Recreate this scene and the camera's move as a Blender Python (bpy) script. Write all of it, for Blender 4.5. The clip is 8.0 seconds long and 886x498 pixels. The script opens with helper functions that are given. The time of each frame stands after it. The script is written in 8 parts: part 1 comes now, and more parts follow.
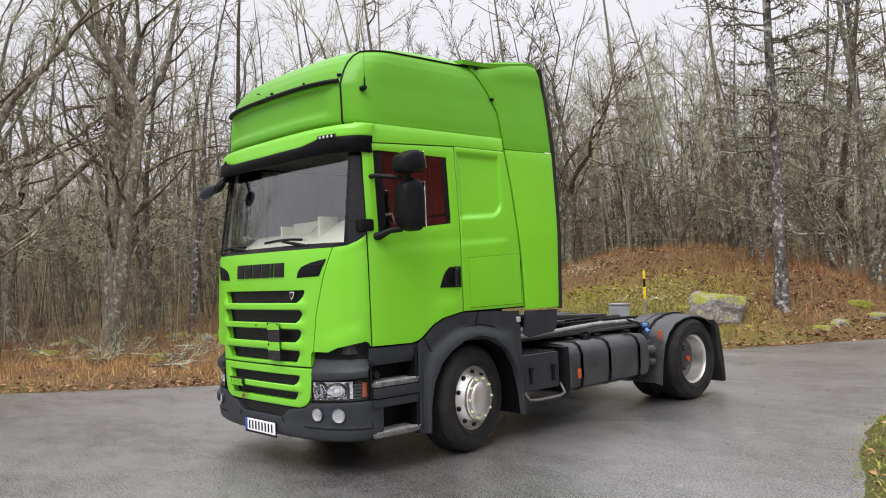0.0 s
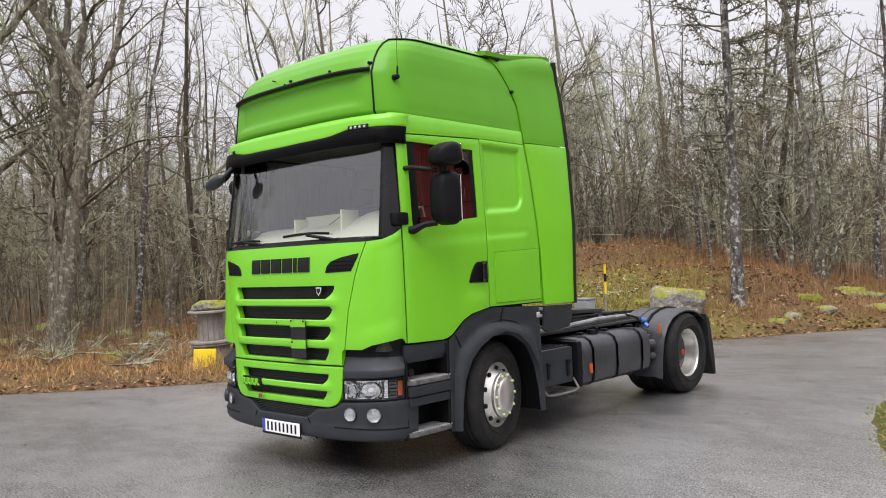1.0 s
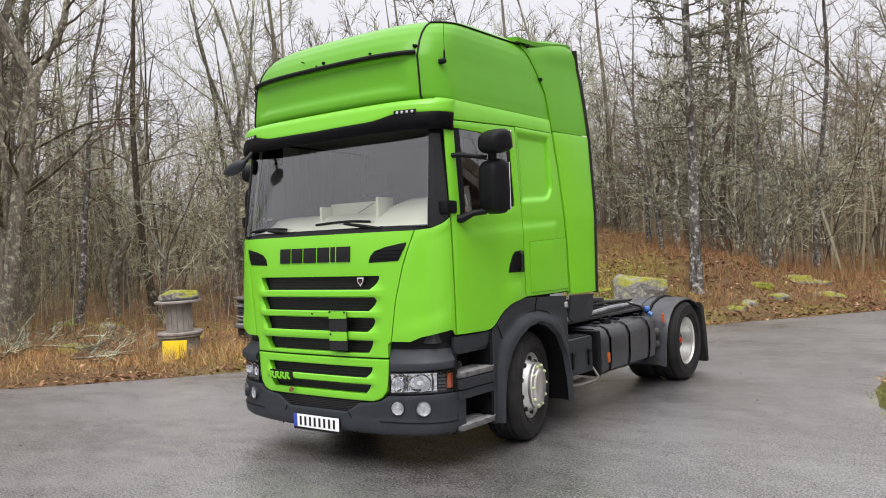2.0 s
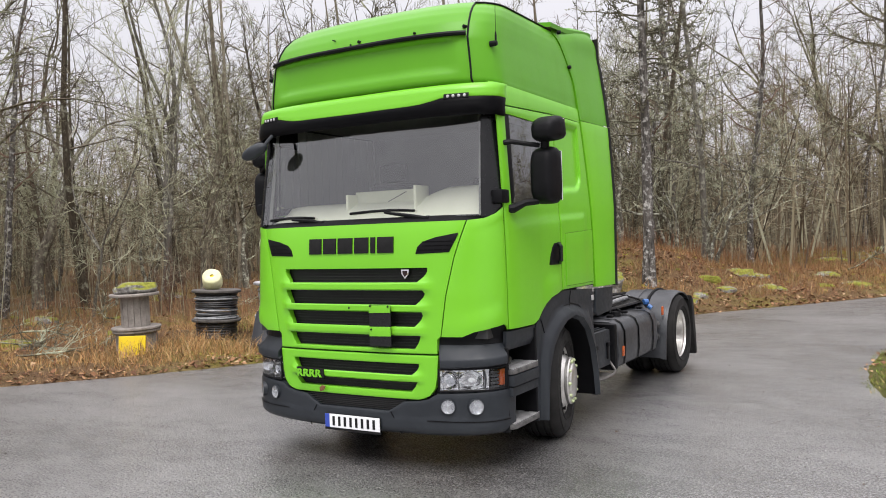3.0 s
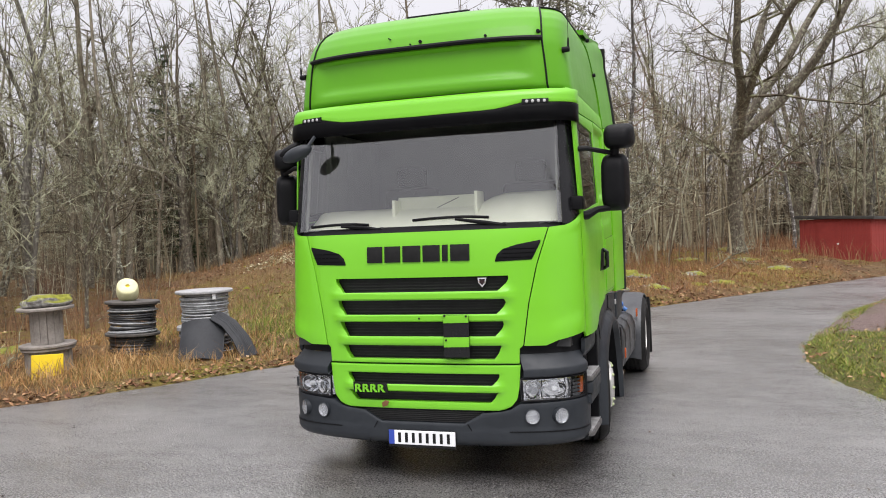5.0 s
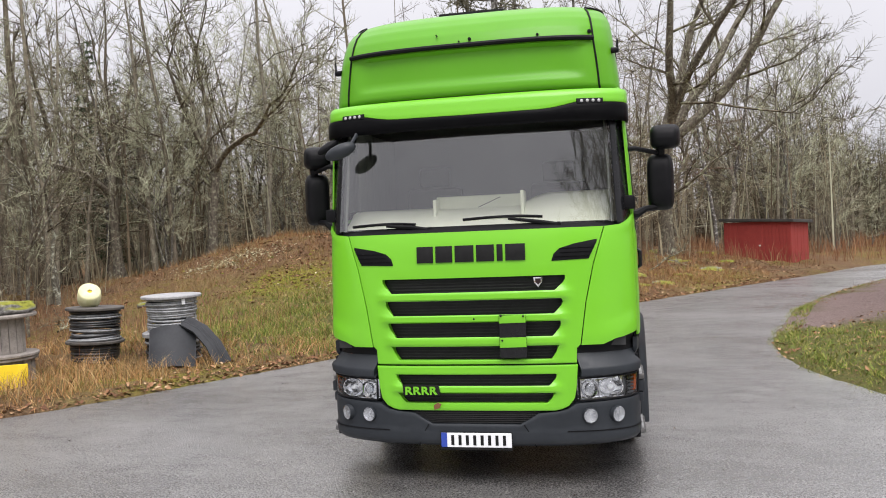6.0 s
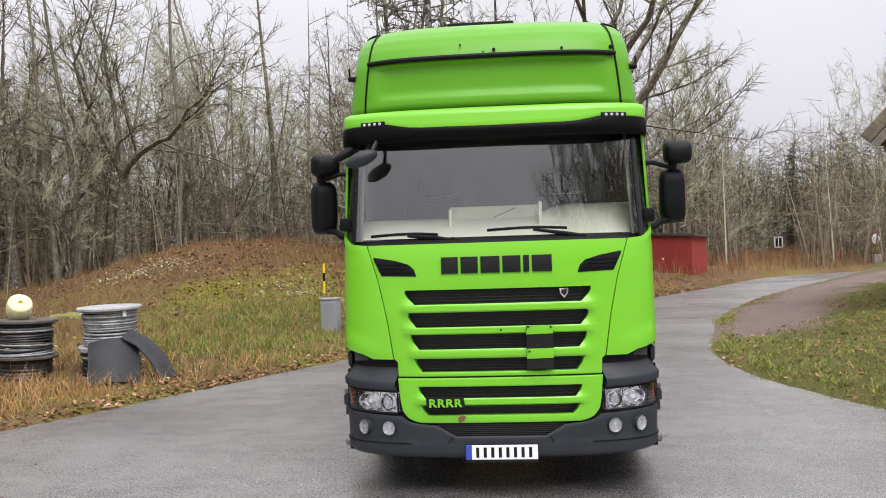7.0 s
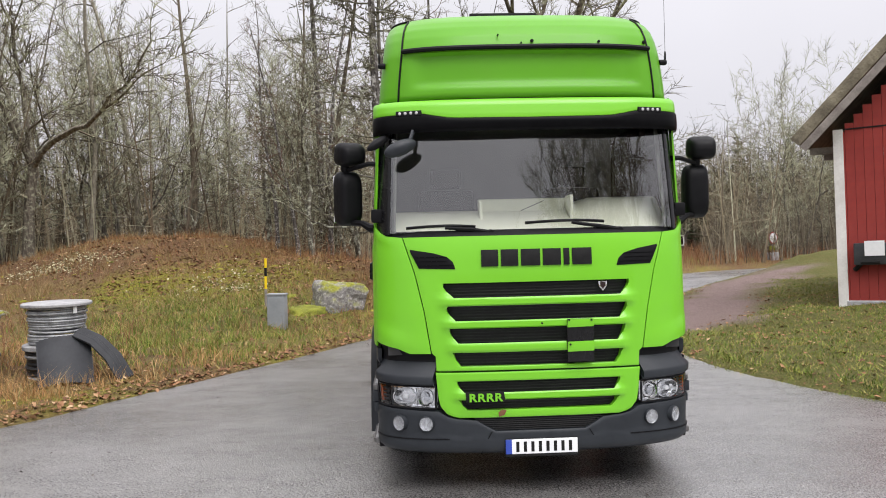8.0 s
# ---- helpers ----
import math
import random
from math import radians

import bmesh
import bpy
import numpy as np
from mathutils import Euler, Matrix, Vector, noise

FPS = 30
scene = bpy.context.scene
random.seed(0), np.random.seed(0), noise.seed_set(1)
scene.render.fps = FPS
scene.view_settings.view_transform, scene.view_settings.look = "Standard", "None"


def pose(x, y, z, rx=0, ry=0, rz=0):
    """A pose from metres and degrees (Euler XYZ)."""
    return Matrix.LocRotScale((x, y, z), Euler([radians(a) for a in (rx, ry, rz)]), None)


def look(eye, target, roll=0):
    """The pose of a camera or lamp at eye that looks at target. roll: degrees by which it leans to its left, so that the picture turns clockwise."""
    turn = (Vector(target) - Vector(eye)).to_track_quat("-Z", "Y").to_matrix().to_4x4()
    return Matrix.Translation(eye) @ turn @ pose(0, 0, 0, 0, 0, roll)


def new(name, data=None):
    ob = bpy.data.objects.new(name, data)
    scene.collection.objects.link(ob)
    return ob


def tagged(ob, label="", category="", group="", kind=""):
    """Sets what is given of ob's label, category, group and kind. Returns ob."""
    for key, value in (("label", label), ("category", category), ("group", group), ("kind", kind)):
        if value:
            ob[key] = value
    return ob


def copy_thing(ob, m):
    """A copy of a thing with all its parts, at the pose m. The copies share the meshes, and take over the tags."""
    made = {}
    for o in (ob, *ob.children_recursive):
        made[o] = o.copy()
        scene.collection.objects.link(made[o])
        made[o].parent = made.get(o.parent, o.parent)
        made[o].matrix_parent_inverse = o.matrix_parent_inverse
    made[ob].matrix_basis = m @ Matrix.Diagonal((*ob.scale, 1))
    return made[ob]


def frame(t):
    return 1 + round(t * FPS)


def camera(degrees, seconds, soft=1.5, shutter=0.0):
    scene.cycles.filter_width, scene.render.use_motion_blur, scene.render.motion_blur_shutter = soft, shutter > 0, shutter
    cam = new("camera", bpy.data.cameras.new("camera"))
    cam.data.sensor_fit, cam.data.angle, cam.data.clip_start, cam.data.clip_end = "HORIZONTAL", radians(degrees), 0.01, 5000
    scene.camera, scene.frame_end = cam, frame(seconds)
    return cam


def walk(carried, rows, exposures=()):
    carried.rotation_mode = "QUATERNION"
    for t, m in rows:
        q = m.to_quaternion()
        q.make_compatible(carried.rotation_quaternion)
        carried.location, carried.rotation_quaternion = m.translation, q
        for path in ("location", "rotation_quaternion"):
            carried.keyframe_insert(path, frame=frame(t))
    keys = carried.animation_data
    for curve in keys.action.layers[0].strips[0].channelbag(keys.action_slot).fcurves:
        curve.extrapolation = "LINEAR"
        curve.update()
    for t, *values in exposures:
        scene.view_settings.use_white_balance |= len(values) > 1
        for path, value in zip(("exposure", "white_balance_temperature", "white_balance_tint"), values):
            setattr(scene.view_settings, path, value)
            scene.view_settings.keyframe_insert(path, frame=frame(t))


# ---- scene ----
cam = camera(57.3, 8.0, soft=1.0)
PATH = [
    (0, (6.377, -3.574, 1.594), (4.896, -2.231, 1.654), -2.3),
    (0.5, (6.003, -3.798, 1.602), (4.578, -2.395, 1.645), -2.4),
    (1, (5.639, -4.106, 1.629), (4.292, -2.629, 1.669), -2.3),
    (1.5, (5.249, -4.402, 1.668), (3.974, -2.861, 1.697), -1.9),
    (2, (4.79, -4.626, 1.679), (3.592, -3.025, 1.682), -2.2),
    (2.2, (4.599, -4.689, 1.687), (3.437, -3.061, 1.681), -2.2),
    (3.3, (3.52, -5.079, 1.723), (2.547, -3.332, 1.704), -1.9),
    (3.5, (3.397, -5.146, 1.758), (2.445, -3.387, 1.745), -2.1),
    (4, (2.972, -5.316, 1.76), (2.109, -3.512, 1.755), -2.2),
    (4.5, (2.539, -5.447, 1.765), (1.779, -3.597, 1.747), -2.6),
    (4.7, (2.346, -5.496, 1.783), (1.64, -3.624, 1.759), -2.4),
    (5.8, (1.25, -5.741, 1.804), (0.792, -3.794, 1.772), -2.2),
    (6, (1.041, -5.766, 1.803), (0.622, -3.81, 1.774), -2.3),
    (6.5, (0.549, -5.81, 1.804), (0.258, -3.832, 1.782), -1.9),
    (7, (0.067, -5.841, 1.828), (-0.085, -3.847, 1.818), -1.8),
    (7.5, (-0.443, -5.775, 1.824), (-0.483, -3.775, 1.81), -1.7),
    (8, (-0.946, -5.753, 1.823), (-0.85, -3.755, 1.798), -1.4),
]
walk(cam, [(t, look(eye, target, roll)) for t, eye, target, roll in PATH])

# ---- overcast daylight ----
world = bpy.data.worlds.new("overcast_sky")
scene.world = world
world.use_nodes = True
wn, wl = world.node_tree.nodes, world.node_tree.links
wn.clear()
w_out = wn.new("ShaderNodeOutputWorld")
w_bg = wn.new("ShaderNodeBackground")
w_sky = wn.new("ShaderNodeTexSky")
w_sky.sky_type = "NISHITA"
w_sky.sun_disc = False
w_sky.sun_elevation = radians(58)
w_sky.sun_rotation = radians(156)
w_sky.air_density, w_sky.dust_density, w_sky.ozone_density = 1.0, 6.0, 1.0
w_hsv = wn.new("ShaderNodeHueSaturation")
w_hsv.inputs["Saturation"].default_value = 0.10
# a closed cloud layer: brighter towards the zenith
w_geo = wn.new("ShaderNodeTexCoord")
w_sep = wn.new("ShaderNodeSeparateXYZ")
w_ramp = wn.new("ShaderNodeValToRGB")
w_ramp.color_ramp.elements[0].position, w_ramp.color_ramp.elements[0].color = 0.0, (0.65, 0.645, 0.705, 1)
w_ramp.color_ramp.elements[1].position, w_ramp.color_ramp.elements[1].color = 1.0, (2.6, 2.5, 2.62, 1)
w_mid = w_ramp.color_ramp.elements.new(0.42)
w_mid.color = (0.92, 0.905, 0.968, 1)
w_cloud = wn.new("ShaderNodeTexNoise")
w_cloud.inputs["Scale"].default_value, w_cloud.inputs["Detail"].default_value = 2.2, 5
w_cr = wn.new("ShaderNodeMapRange")
w_cr.inputs["To Min"].default_value, w_cr.inputs["To Max"].default_value = 0.86, 1.12
w_mul = wn.new("ShaderNodeMix")
w_mul.data_type, w_mul.blend_type = "RGBA", "MULTIPLY"
w_mul.inputs["Factor"].default_value = 1.0
w_mix = wn.new("ShaderNodeMix")
w_mix.data_type = "RGBA"
w_mix.inputs["Factor"].default_value = 0.85
w_gain = wn.new("ShaderNodeMix")
w_gain.data_type, w_gain.blend_type = "RGBA", "MULTIPLY"
w_gain.inputs["Factor"].default_value = 1.0
w_gain.inputs["B"].default_value = (0.10, 0.10, 0.10, 1)
wl.new(w_sky.outputs[0], w_hsv.inputs["Color"])
wl.new(w_hsv.outputs[0], w_gain.inputs["A"])
wl.new(w_geo.outputs["Generated"], w_sep.inputs[0])
wl.new(w_sep.outputs["Z"], w_ramp.inputs[0])
wl.new(w_geo.outputs["Generated"], w_cloud.inputs["Vector"])
wl.new(w_cloud.outputs[0], w_cr.inputs["Value"])
wl.new(w_ramp.outputs[0], w_mul.inputs["A"])
wl.new(w_cr.outputs[0], w_mul.inputs["B"])
wl.new(w_gain.outputs["Result"], w_mix.inputs["A"])
wl.new(w_mul.outputs["Result"], w_mix.inputs["B"])
wl.new(w_mix.outputs["Result"], w_bg.inputs["Color"])
w_bg.inputs["Strength"].default_value = 1.18
wl.new(w_bg.outputs[0], w_out.inputs["Surface"])

sun = new("sun", bpy.data.lights.new("sun", "SUN"))
sun.data.energy, sun.data.angle, sun.data.color = 2.5, radians(40), (1.0, 0.97, 0.97)
sun.matrix_world = look((4, -9, 16), (0, 0, 0))

# ---- materials ----
class Nodes:
    """A small wrapper round one material's node tree."""

    def __init__(self, name):
        self.m = bpy.data.materials.new(name)
        self.m.use_nodes = True
        self.n, self.l = self.m.node_tree.nodes, self.m.node_tree.links
        self.b = self.n["Principled BSDF"]
        self.tc = self.n.new("ShaderNodeTexCoord")

    def put(self, socket, value):
        if hasattr(value, "links"):
            self.l.new(value, socket)
        else:
            socket.default_value = value

    def noise(self, scale, detail=4, rough=0.6, at=None, stretch=None):
        t = self.n.new("ShaderNodeTexNoise")
        t.inputs["Scale"].default_value, t.inputs["Detail"].default_value, t.inputs["Roughness"].default_value = scale, detail, rough
        v = at or self.tc.outputs["Object"]
        if stretch:
            mp = self.n.new("ShaderNodeMapping")
            mp.inputs["Scale"].default_value = stretch
            self.l.new(v, mp.inputs["Vector"])
            v = mp.outputs[0]
        self.l.new(v, t.inputs["Vector"])
        return t.outputs[0]

    def ramp(self, value, stops):
        r = self.n.new("ShaderNodeValToRGB")
        e = r.color_ramp.elements
        while len(e) < len(stops):
            e.new(0.5)
        for k, (pos, col) in zip(e, stops):
            k.position = pos
            k.color = (*col, 1) if isinstance(col, tuple) else (col, col, col, 1)
        self.l.new(value, r.inputs[0])
        return r.outputs[0]

    def mix(self, f, a, b, blend="MIX"):
        x = self.n.new("ShaderNodeMix")
        x.data_type, x.blend_type = "RGBA", blend
        for key, v in (("Factor", f), ("A", a), ("B", b)):
            self.put(x.inputs[key], (*v, 1) if isinstance(v, tuple) and len(v) == 3 else v)
        return x.outputs["Result"]

    def math(self, op, a, b=0.0):
        x = self.n.new("ShaderNodeMath")
        x.operation = op
        self.put(x.inputs[0], a)
        self.put(x.inputs[1], b)
        return x.outputs[0]

    def bump(self, height, strength=0.3, dist=0.01):
        x = self.n.new("ShaderNodeBump")
        x.inputs["Strength"].default_value, x.inputs["Distance"].default_value = strength, dist
        self.l.new(height, x.inputs["Height"])
        self.l.new(x.outputs[0], self.b.inputs["Normal"])

    def island(self):
        return self.n.new("ShaderNodeNewGeometry").outputs["Random Per Island"]

    def set(self, color=None, rough=None, metal=None, coat=None, spec=None):
        for key, v in (("Base Color", color), ("Roughness", rough), ("Metallic", metal), ("Coat Weight", coat), ("Specular IOR Level", spec)):
            if v is not None:
                self.put(self.b.inputs[key], (*v, 1) if isinstance(v, tuple) and len(v) == 3 else v)
        return self


def plain(name, a, b, scale, rough=(0.4, 0.6), metal=0.0, bump=0.0, bscale=120.0, dist=0.004, coat=0.0, spec=None):
    """Two tones of one colour, mixed by noise at two scales, with fine relief."""
    k = Nodes(name)
    big, fine = k.noise(scale), k.noise(scale * 9, 5)
    f = k.math("ADD", k.math("MULTIPLY", big, 0.65), k.math("MULTIPLY", fine, 0.35))
    k.set(k.ramp(f, [(0.35, a), (0.65, b)]), k.ramp(fine, [(0.3, rough[0]), (0.7, rough[1])]), metal, coat, spec)
    if bump:
        k.bump(k.noise(bscale, 3), bump, dist)
    return k.m


def paint_green(name="green_paint", a=(0.152, 0.475, 0.017), b=(0.168, 0.505, 0.020), coat=0.20, spec=0.38):
    k = Nodes(name)
    dirt = k.noise(3.0, 6, 0.7, stretch=(1, 1, 0.35))
    fleck = k.noise(60, 3)
    base = k.ramp(k.noise(1.1, 2), [(0.3, a), (0.7, b)])
    col = k.mix(k.ramp(dirt, [(0.55, 0.0), (0.8, 0.16)]), base, (0.13, 0.27, 0.03))
    k.set(col, k.ramp(k.math("ADD", k.math("MULTIPLY", dirt, 0.6), k.math("MULTIPLY", fleck, 0.4)), [(0.3, 0.30), (0.75, 0.46)]), 0.0, coat, spec)
    k.b.inputs["Coat Roughness"].default_value = 0.12
    k.bump(k.noise(220, 2), 0.03, 0.001)
    return k.m


def glass_mat(name, tint, gloss=1.0, f0=1.5):
    k = Nodes(name)
    tr, gl, mx, fr = (k.n.new(x) for x in ("ShaderNodeBsdfTransparent", "ShaderNodeBsdfGlossy", "ShaderNodeMixShader", "ShaderNodeFresnel"))
    tr.inputs["Color"].default_value = (*tint, 1)
    gl.inputs["Roughness"].default_value = 0.015
    gl.inputs["Color"].default_value = (gloss, gloss, gloss, 1)
    fr.inputs["IOR"].default_value = f0
    k.l.new(fr.outputs[0], mx.inputs[0])
    k.l.new(tr.outputs[0], mx.inputs[1])
    k.l.new(gl.outputs[0], mx.inputs[2])
    k.l.new(mx.outputs[0], k.n["Material Output"].inputs["Surface"])
    return k.m


def asphalt_mat():
    """Worn asphalt under a film of rain: dark binder, pale and dark chippings, wet and drier patches."""
    k = Nodes("wet_asphalt")
    at = k.tc.outputs["Object"]
    wet = k.noise(0.33, 3, 0.55, at, stretch=(0.8, 1.5, 1))
    patch = k.noise(3.2, 7, 0.72, at, stretch=(0.7, 1.2, 1))
    grain, chips = k.noise(150, 2, 0.7, at), k.noise(60, 3, 0.75, at)
    stones = k.n.new("ShaderNodeTexVoronoi")
    stones.inputs["Scale"].default_value = 62
    k.l.new(at, stones.inputs["Vector"])
    tone = k.math("ADD", k.math("MULTIPLY", wet, 0.5), k.math("MULTIPLY", patch, 0.5))
    col = k.ramp(tone, [(0.36, (0.062, 0.060, 0.058)), (0.5, (0.090, 0.087, 0.084)), (0.64, (0.125, 0.120, 0.116))])
    col = k.mix(1.0, col, k.ramp(stones.outputs["Color"], [(0.15, 0.50), (0.55, 0.96), (0.80, 1.4), (0.97, 2.6)]), "MULTIPLY")
    col = k.mix(1.0, col, k.ramp(chips, [(0.36, 0.50), (0.5, 1.0), (0.64, 1.8)]), "MULTIPLY")
    col = k.mix(k.ramp(k.noise(9, 5, 0.7, at), [(0.62, 0.0), (0.72, 0.55)]), col, (0.026, 0.023, 0.021))
    film = k.math("ADD", k.math("MULTIPLY", wet, 0.6), k.math("MULTIPLY", patch, 0.4))
    k.set(col, k.ramp(grain, [(0.35, 0.34), (0.65, 0.55)]), 0.0, k.ramp(film, [(0.36, 1.0), (0.62, 0.82)]), 0.7)
    k.put(k.b.inputs["Coat Roughness"], k.math("ADD", k.ramp(film, [(0.38, 0.15), (0.62, 0.28)]), k.ramp(chips, [(0.40, 0.0), (0.62, 0.16)])))
    k.b.inputs["Coat IOR"].default_value = 3.0
    relief = k.math("ADD", k.math("MULTIPLY", grain, 0.5), k.math("MULTIPLY", stones.outputs["Distance"], -0.9))
    x = k.n.new("ShaderNodeBump")
    x.inputs["Strength"].default_value, x.inputs["Distance"].default_value = 0.38, 0.007
    k.l.new(relief, x.inputs["Height"])
    k.l.new(x.outputs[0], k.b.inputs["Coat Normal"])
    k.bump(relief, 0.8, 0.006)
    return k.m


def facet_mat():
    """A faceted mirror bowl behind a lamp's glass."""
    k = Nodes("faceted_reflector")
    v = k.n.new("ShaderNodeTexVoronoi")
    v.inputs["Scale"].default_value = 26
    k.l.new(k.tc.outputs["Object"], v.inputs["Vector"])
    k.set(k.ramp(v.outputs["Color"], [(0.1, (0.55, 0.56, 0.58)), (0.9, (0.97, 0.98, 0.99))]), 0.05, 0.97)
    k.bump(v.outputs["Color"], 0.9, 0.010)
    return k.m


def ground_mat():
    """Leaf litter, moss, dry grass and turf, parted by the sheet's own zones."""
    k = Nodes("forest_ground")
    at = k.tc.outputs["Object"]
    zone = k.n.new("ShaderNodeVertexColor")
    zone.layer_name = "zone"
    sep = k.n.new("ShaderNodeSeparateColor")
    k.l.new(zone.outputs[0], sep.inputs[0])
    n1, n2, n3 = k.noise(0.8, 6, 0.65, at), k.noise(5, 6, 0.7, at), k.noise(38, 4, 0.7, at)
    litter = k.ramp(n3, [(0.3, (0.055, 0.032, 0.018)), (0.5, (0.135, 0.078, 0.042)), (0.72, (0.26, 0.165, 0.09))])
    dry = k.ramp(n3, [(0.3, (0.12, 0.085, 0.04)), (0.7, (0.34, 0.25, 0.12))])
    moss = k.ramp(n3, [(0.3, (0.12, 0.12, 0.014)), (0.7, (0.37, 0.34, 0.045))])
    turf = k.ramp(n3, [(0.3, (0.060, 0.066, 0.018)), (0.55, (0.135, 0.140, 0.040)), (0.72, (0.22, 0.19, 0.075))])
    grav = k.ramp(n3, [(0.3, (0.15, 0.105, 0.095)), (0.5, (0.24, 0.175, 0.16)), (0.72, (0.36, 0.30, 0.28))])
    col = k.mix(k.ramp(n1, [(0.42, 0.0), (0.6, 0.8)]), litter, dry)
    col = k.mix(k.math("MULTIPLY", sep.outputs["Blue"], k.ramp(n2, [(0.38, 0.0), (0.54, 1.0)])), col, moss)
    col = k.mix(k.math("MULTIPLY", sep.outputs["Red"], k.ramp(n2, [(0.3, 0.45), (0.55, 1.0)])), col, turf)
    heath = k.ramp(n3, [(0.3, (0.085, 0.048, 0.026)), (0.5, (0.175, 0.098, 0.052)), (0.72, (0.32, 0.20, 0.11))])
    col = k.mix(k.math("MULTIPLY", zone.outputs["Alpha"], k.ramp(n2, [(0.36, 1.0), (0.62, 0.45)])), col, heath)
    col = k.mix(sep.outputs["Green"], col, grav)
    k.set(col, 0.95, 0.0, None, 0.2)
    col = k.mix(k.ramp(k.noise(11, 5, 0.75, at), [(0.54, 0.0), (0.68, 0.6)]), col, (0.055, 0.038, 0.022))
    k.set(col)
    k.bump(k.math("ADD", n3, n2), 1.0, 0.07)
    return k.m


def blade_mat(name, stops, rough=0.75):
    k = Nodes(name)
    k.set(k.ramp(k.island(), stops), rough, 0.0, None, 0.25)
    return k.m


def bark_mat(name, a, b, lichen, amount, scale=6.0):
    k = Nodes(name)
    at = k.tc.outputs["Object"]
    ridge = k.noise(scale, 5, 0.65, at, stretch=(3.2, 3.2, 0.6))
    pale = k.noise(scale * 1.4, 5, 0.7, at)
    col = k.ramp(ridge, [(0.32, a), (0.68, b)])
    col = k.mix(k.ramp(pale, [(0.62 - amount, 0.0), (0.72 - amount, 0.9)]), col, lichen)
    k.set(col, 0.9, 0.0, None, 0.2)
    k.bump(ridge, 0.8, 0.03)
    return k.m


def stem_mat():
    """Bark of the wood's many stems: each its own brown or grey, with pale lichen patches."""
    k = Nodes("wood_stem_bark")
    at = k.tc.outputs["Object"]
    col = k.ramp(k.island(), [(0.0, (0.042, 0.034, 0.024)), (0.45, (0.125, 0.102, 0.074)), (0.80, (0.22, 0.196, 0.148)), (1.0, (0.33, 0.315, 0.26))])
    col = k.mix(1.0, col, k.ramp(k.noise(7, 5, 0.7, at, stretch=(2.6, 2.6, 0.7)), [(0.35, 0.55), (0.65, 1.5)]), "MULTIPLY")
    col = k.mix(k.ramp(k.noise(5, 5, 0.7, at), [(0.56, 0.0), (0.66, 0.75)]), col, (0.33, 0.33, 0.25))
    k.set(col, 0.92, 0.0, None, 0.2)
    return k.m


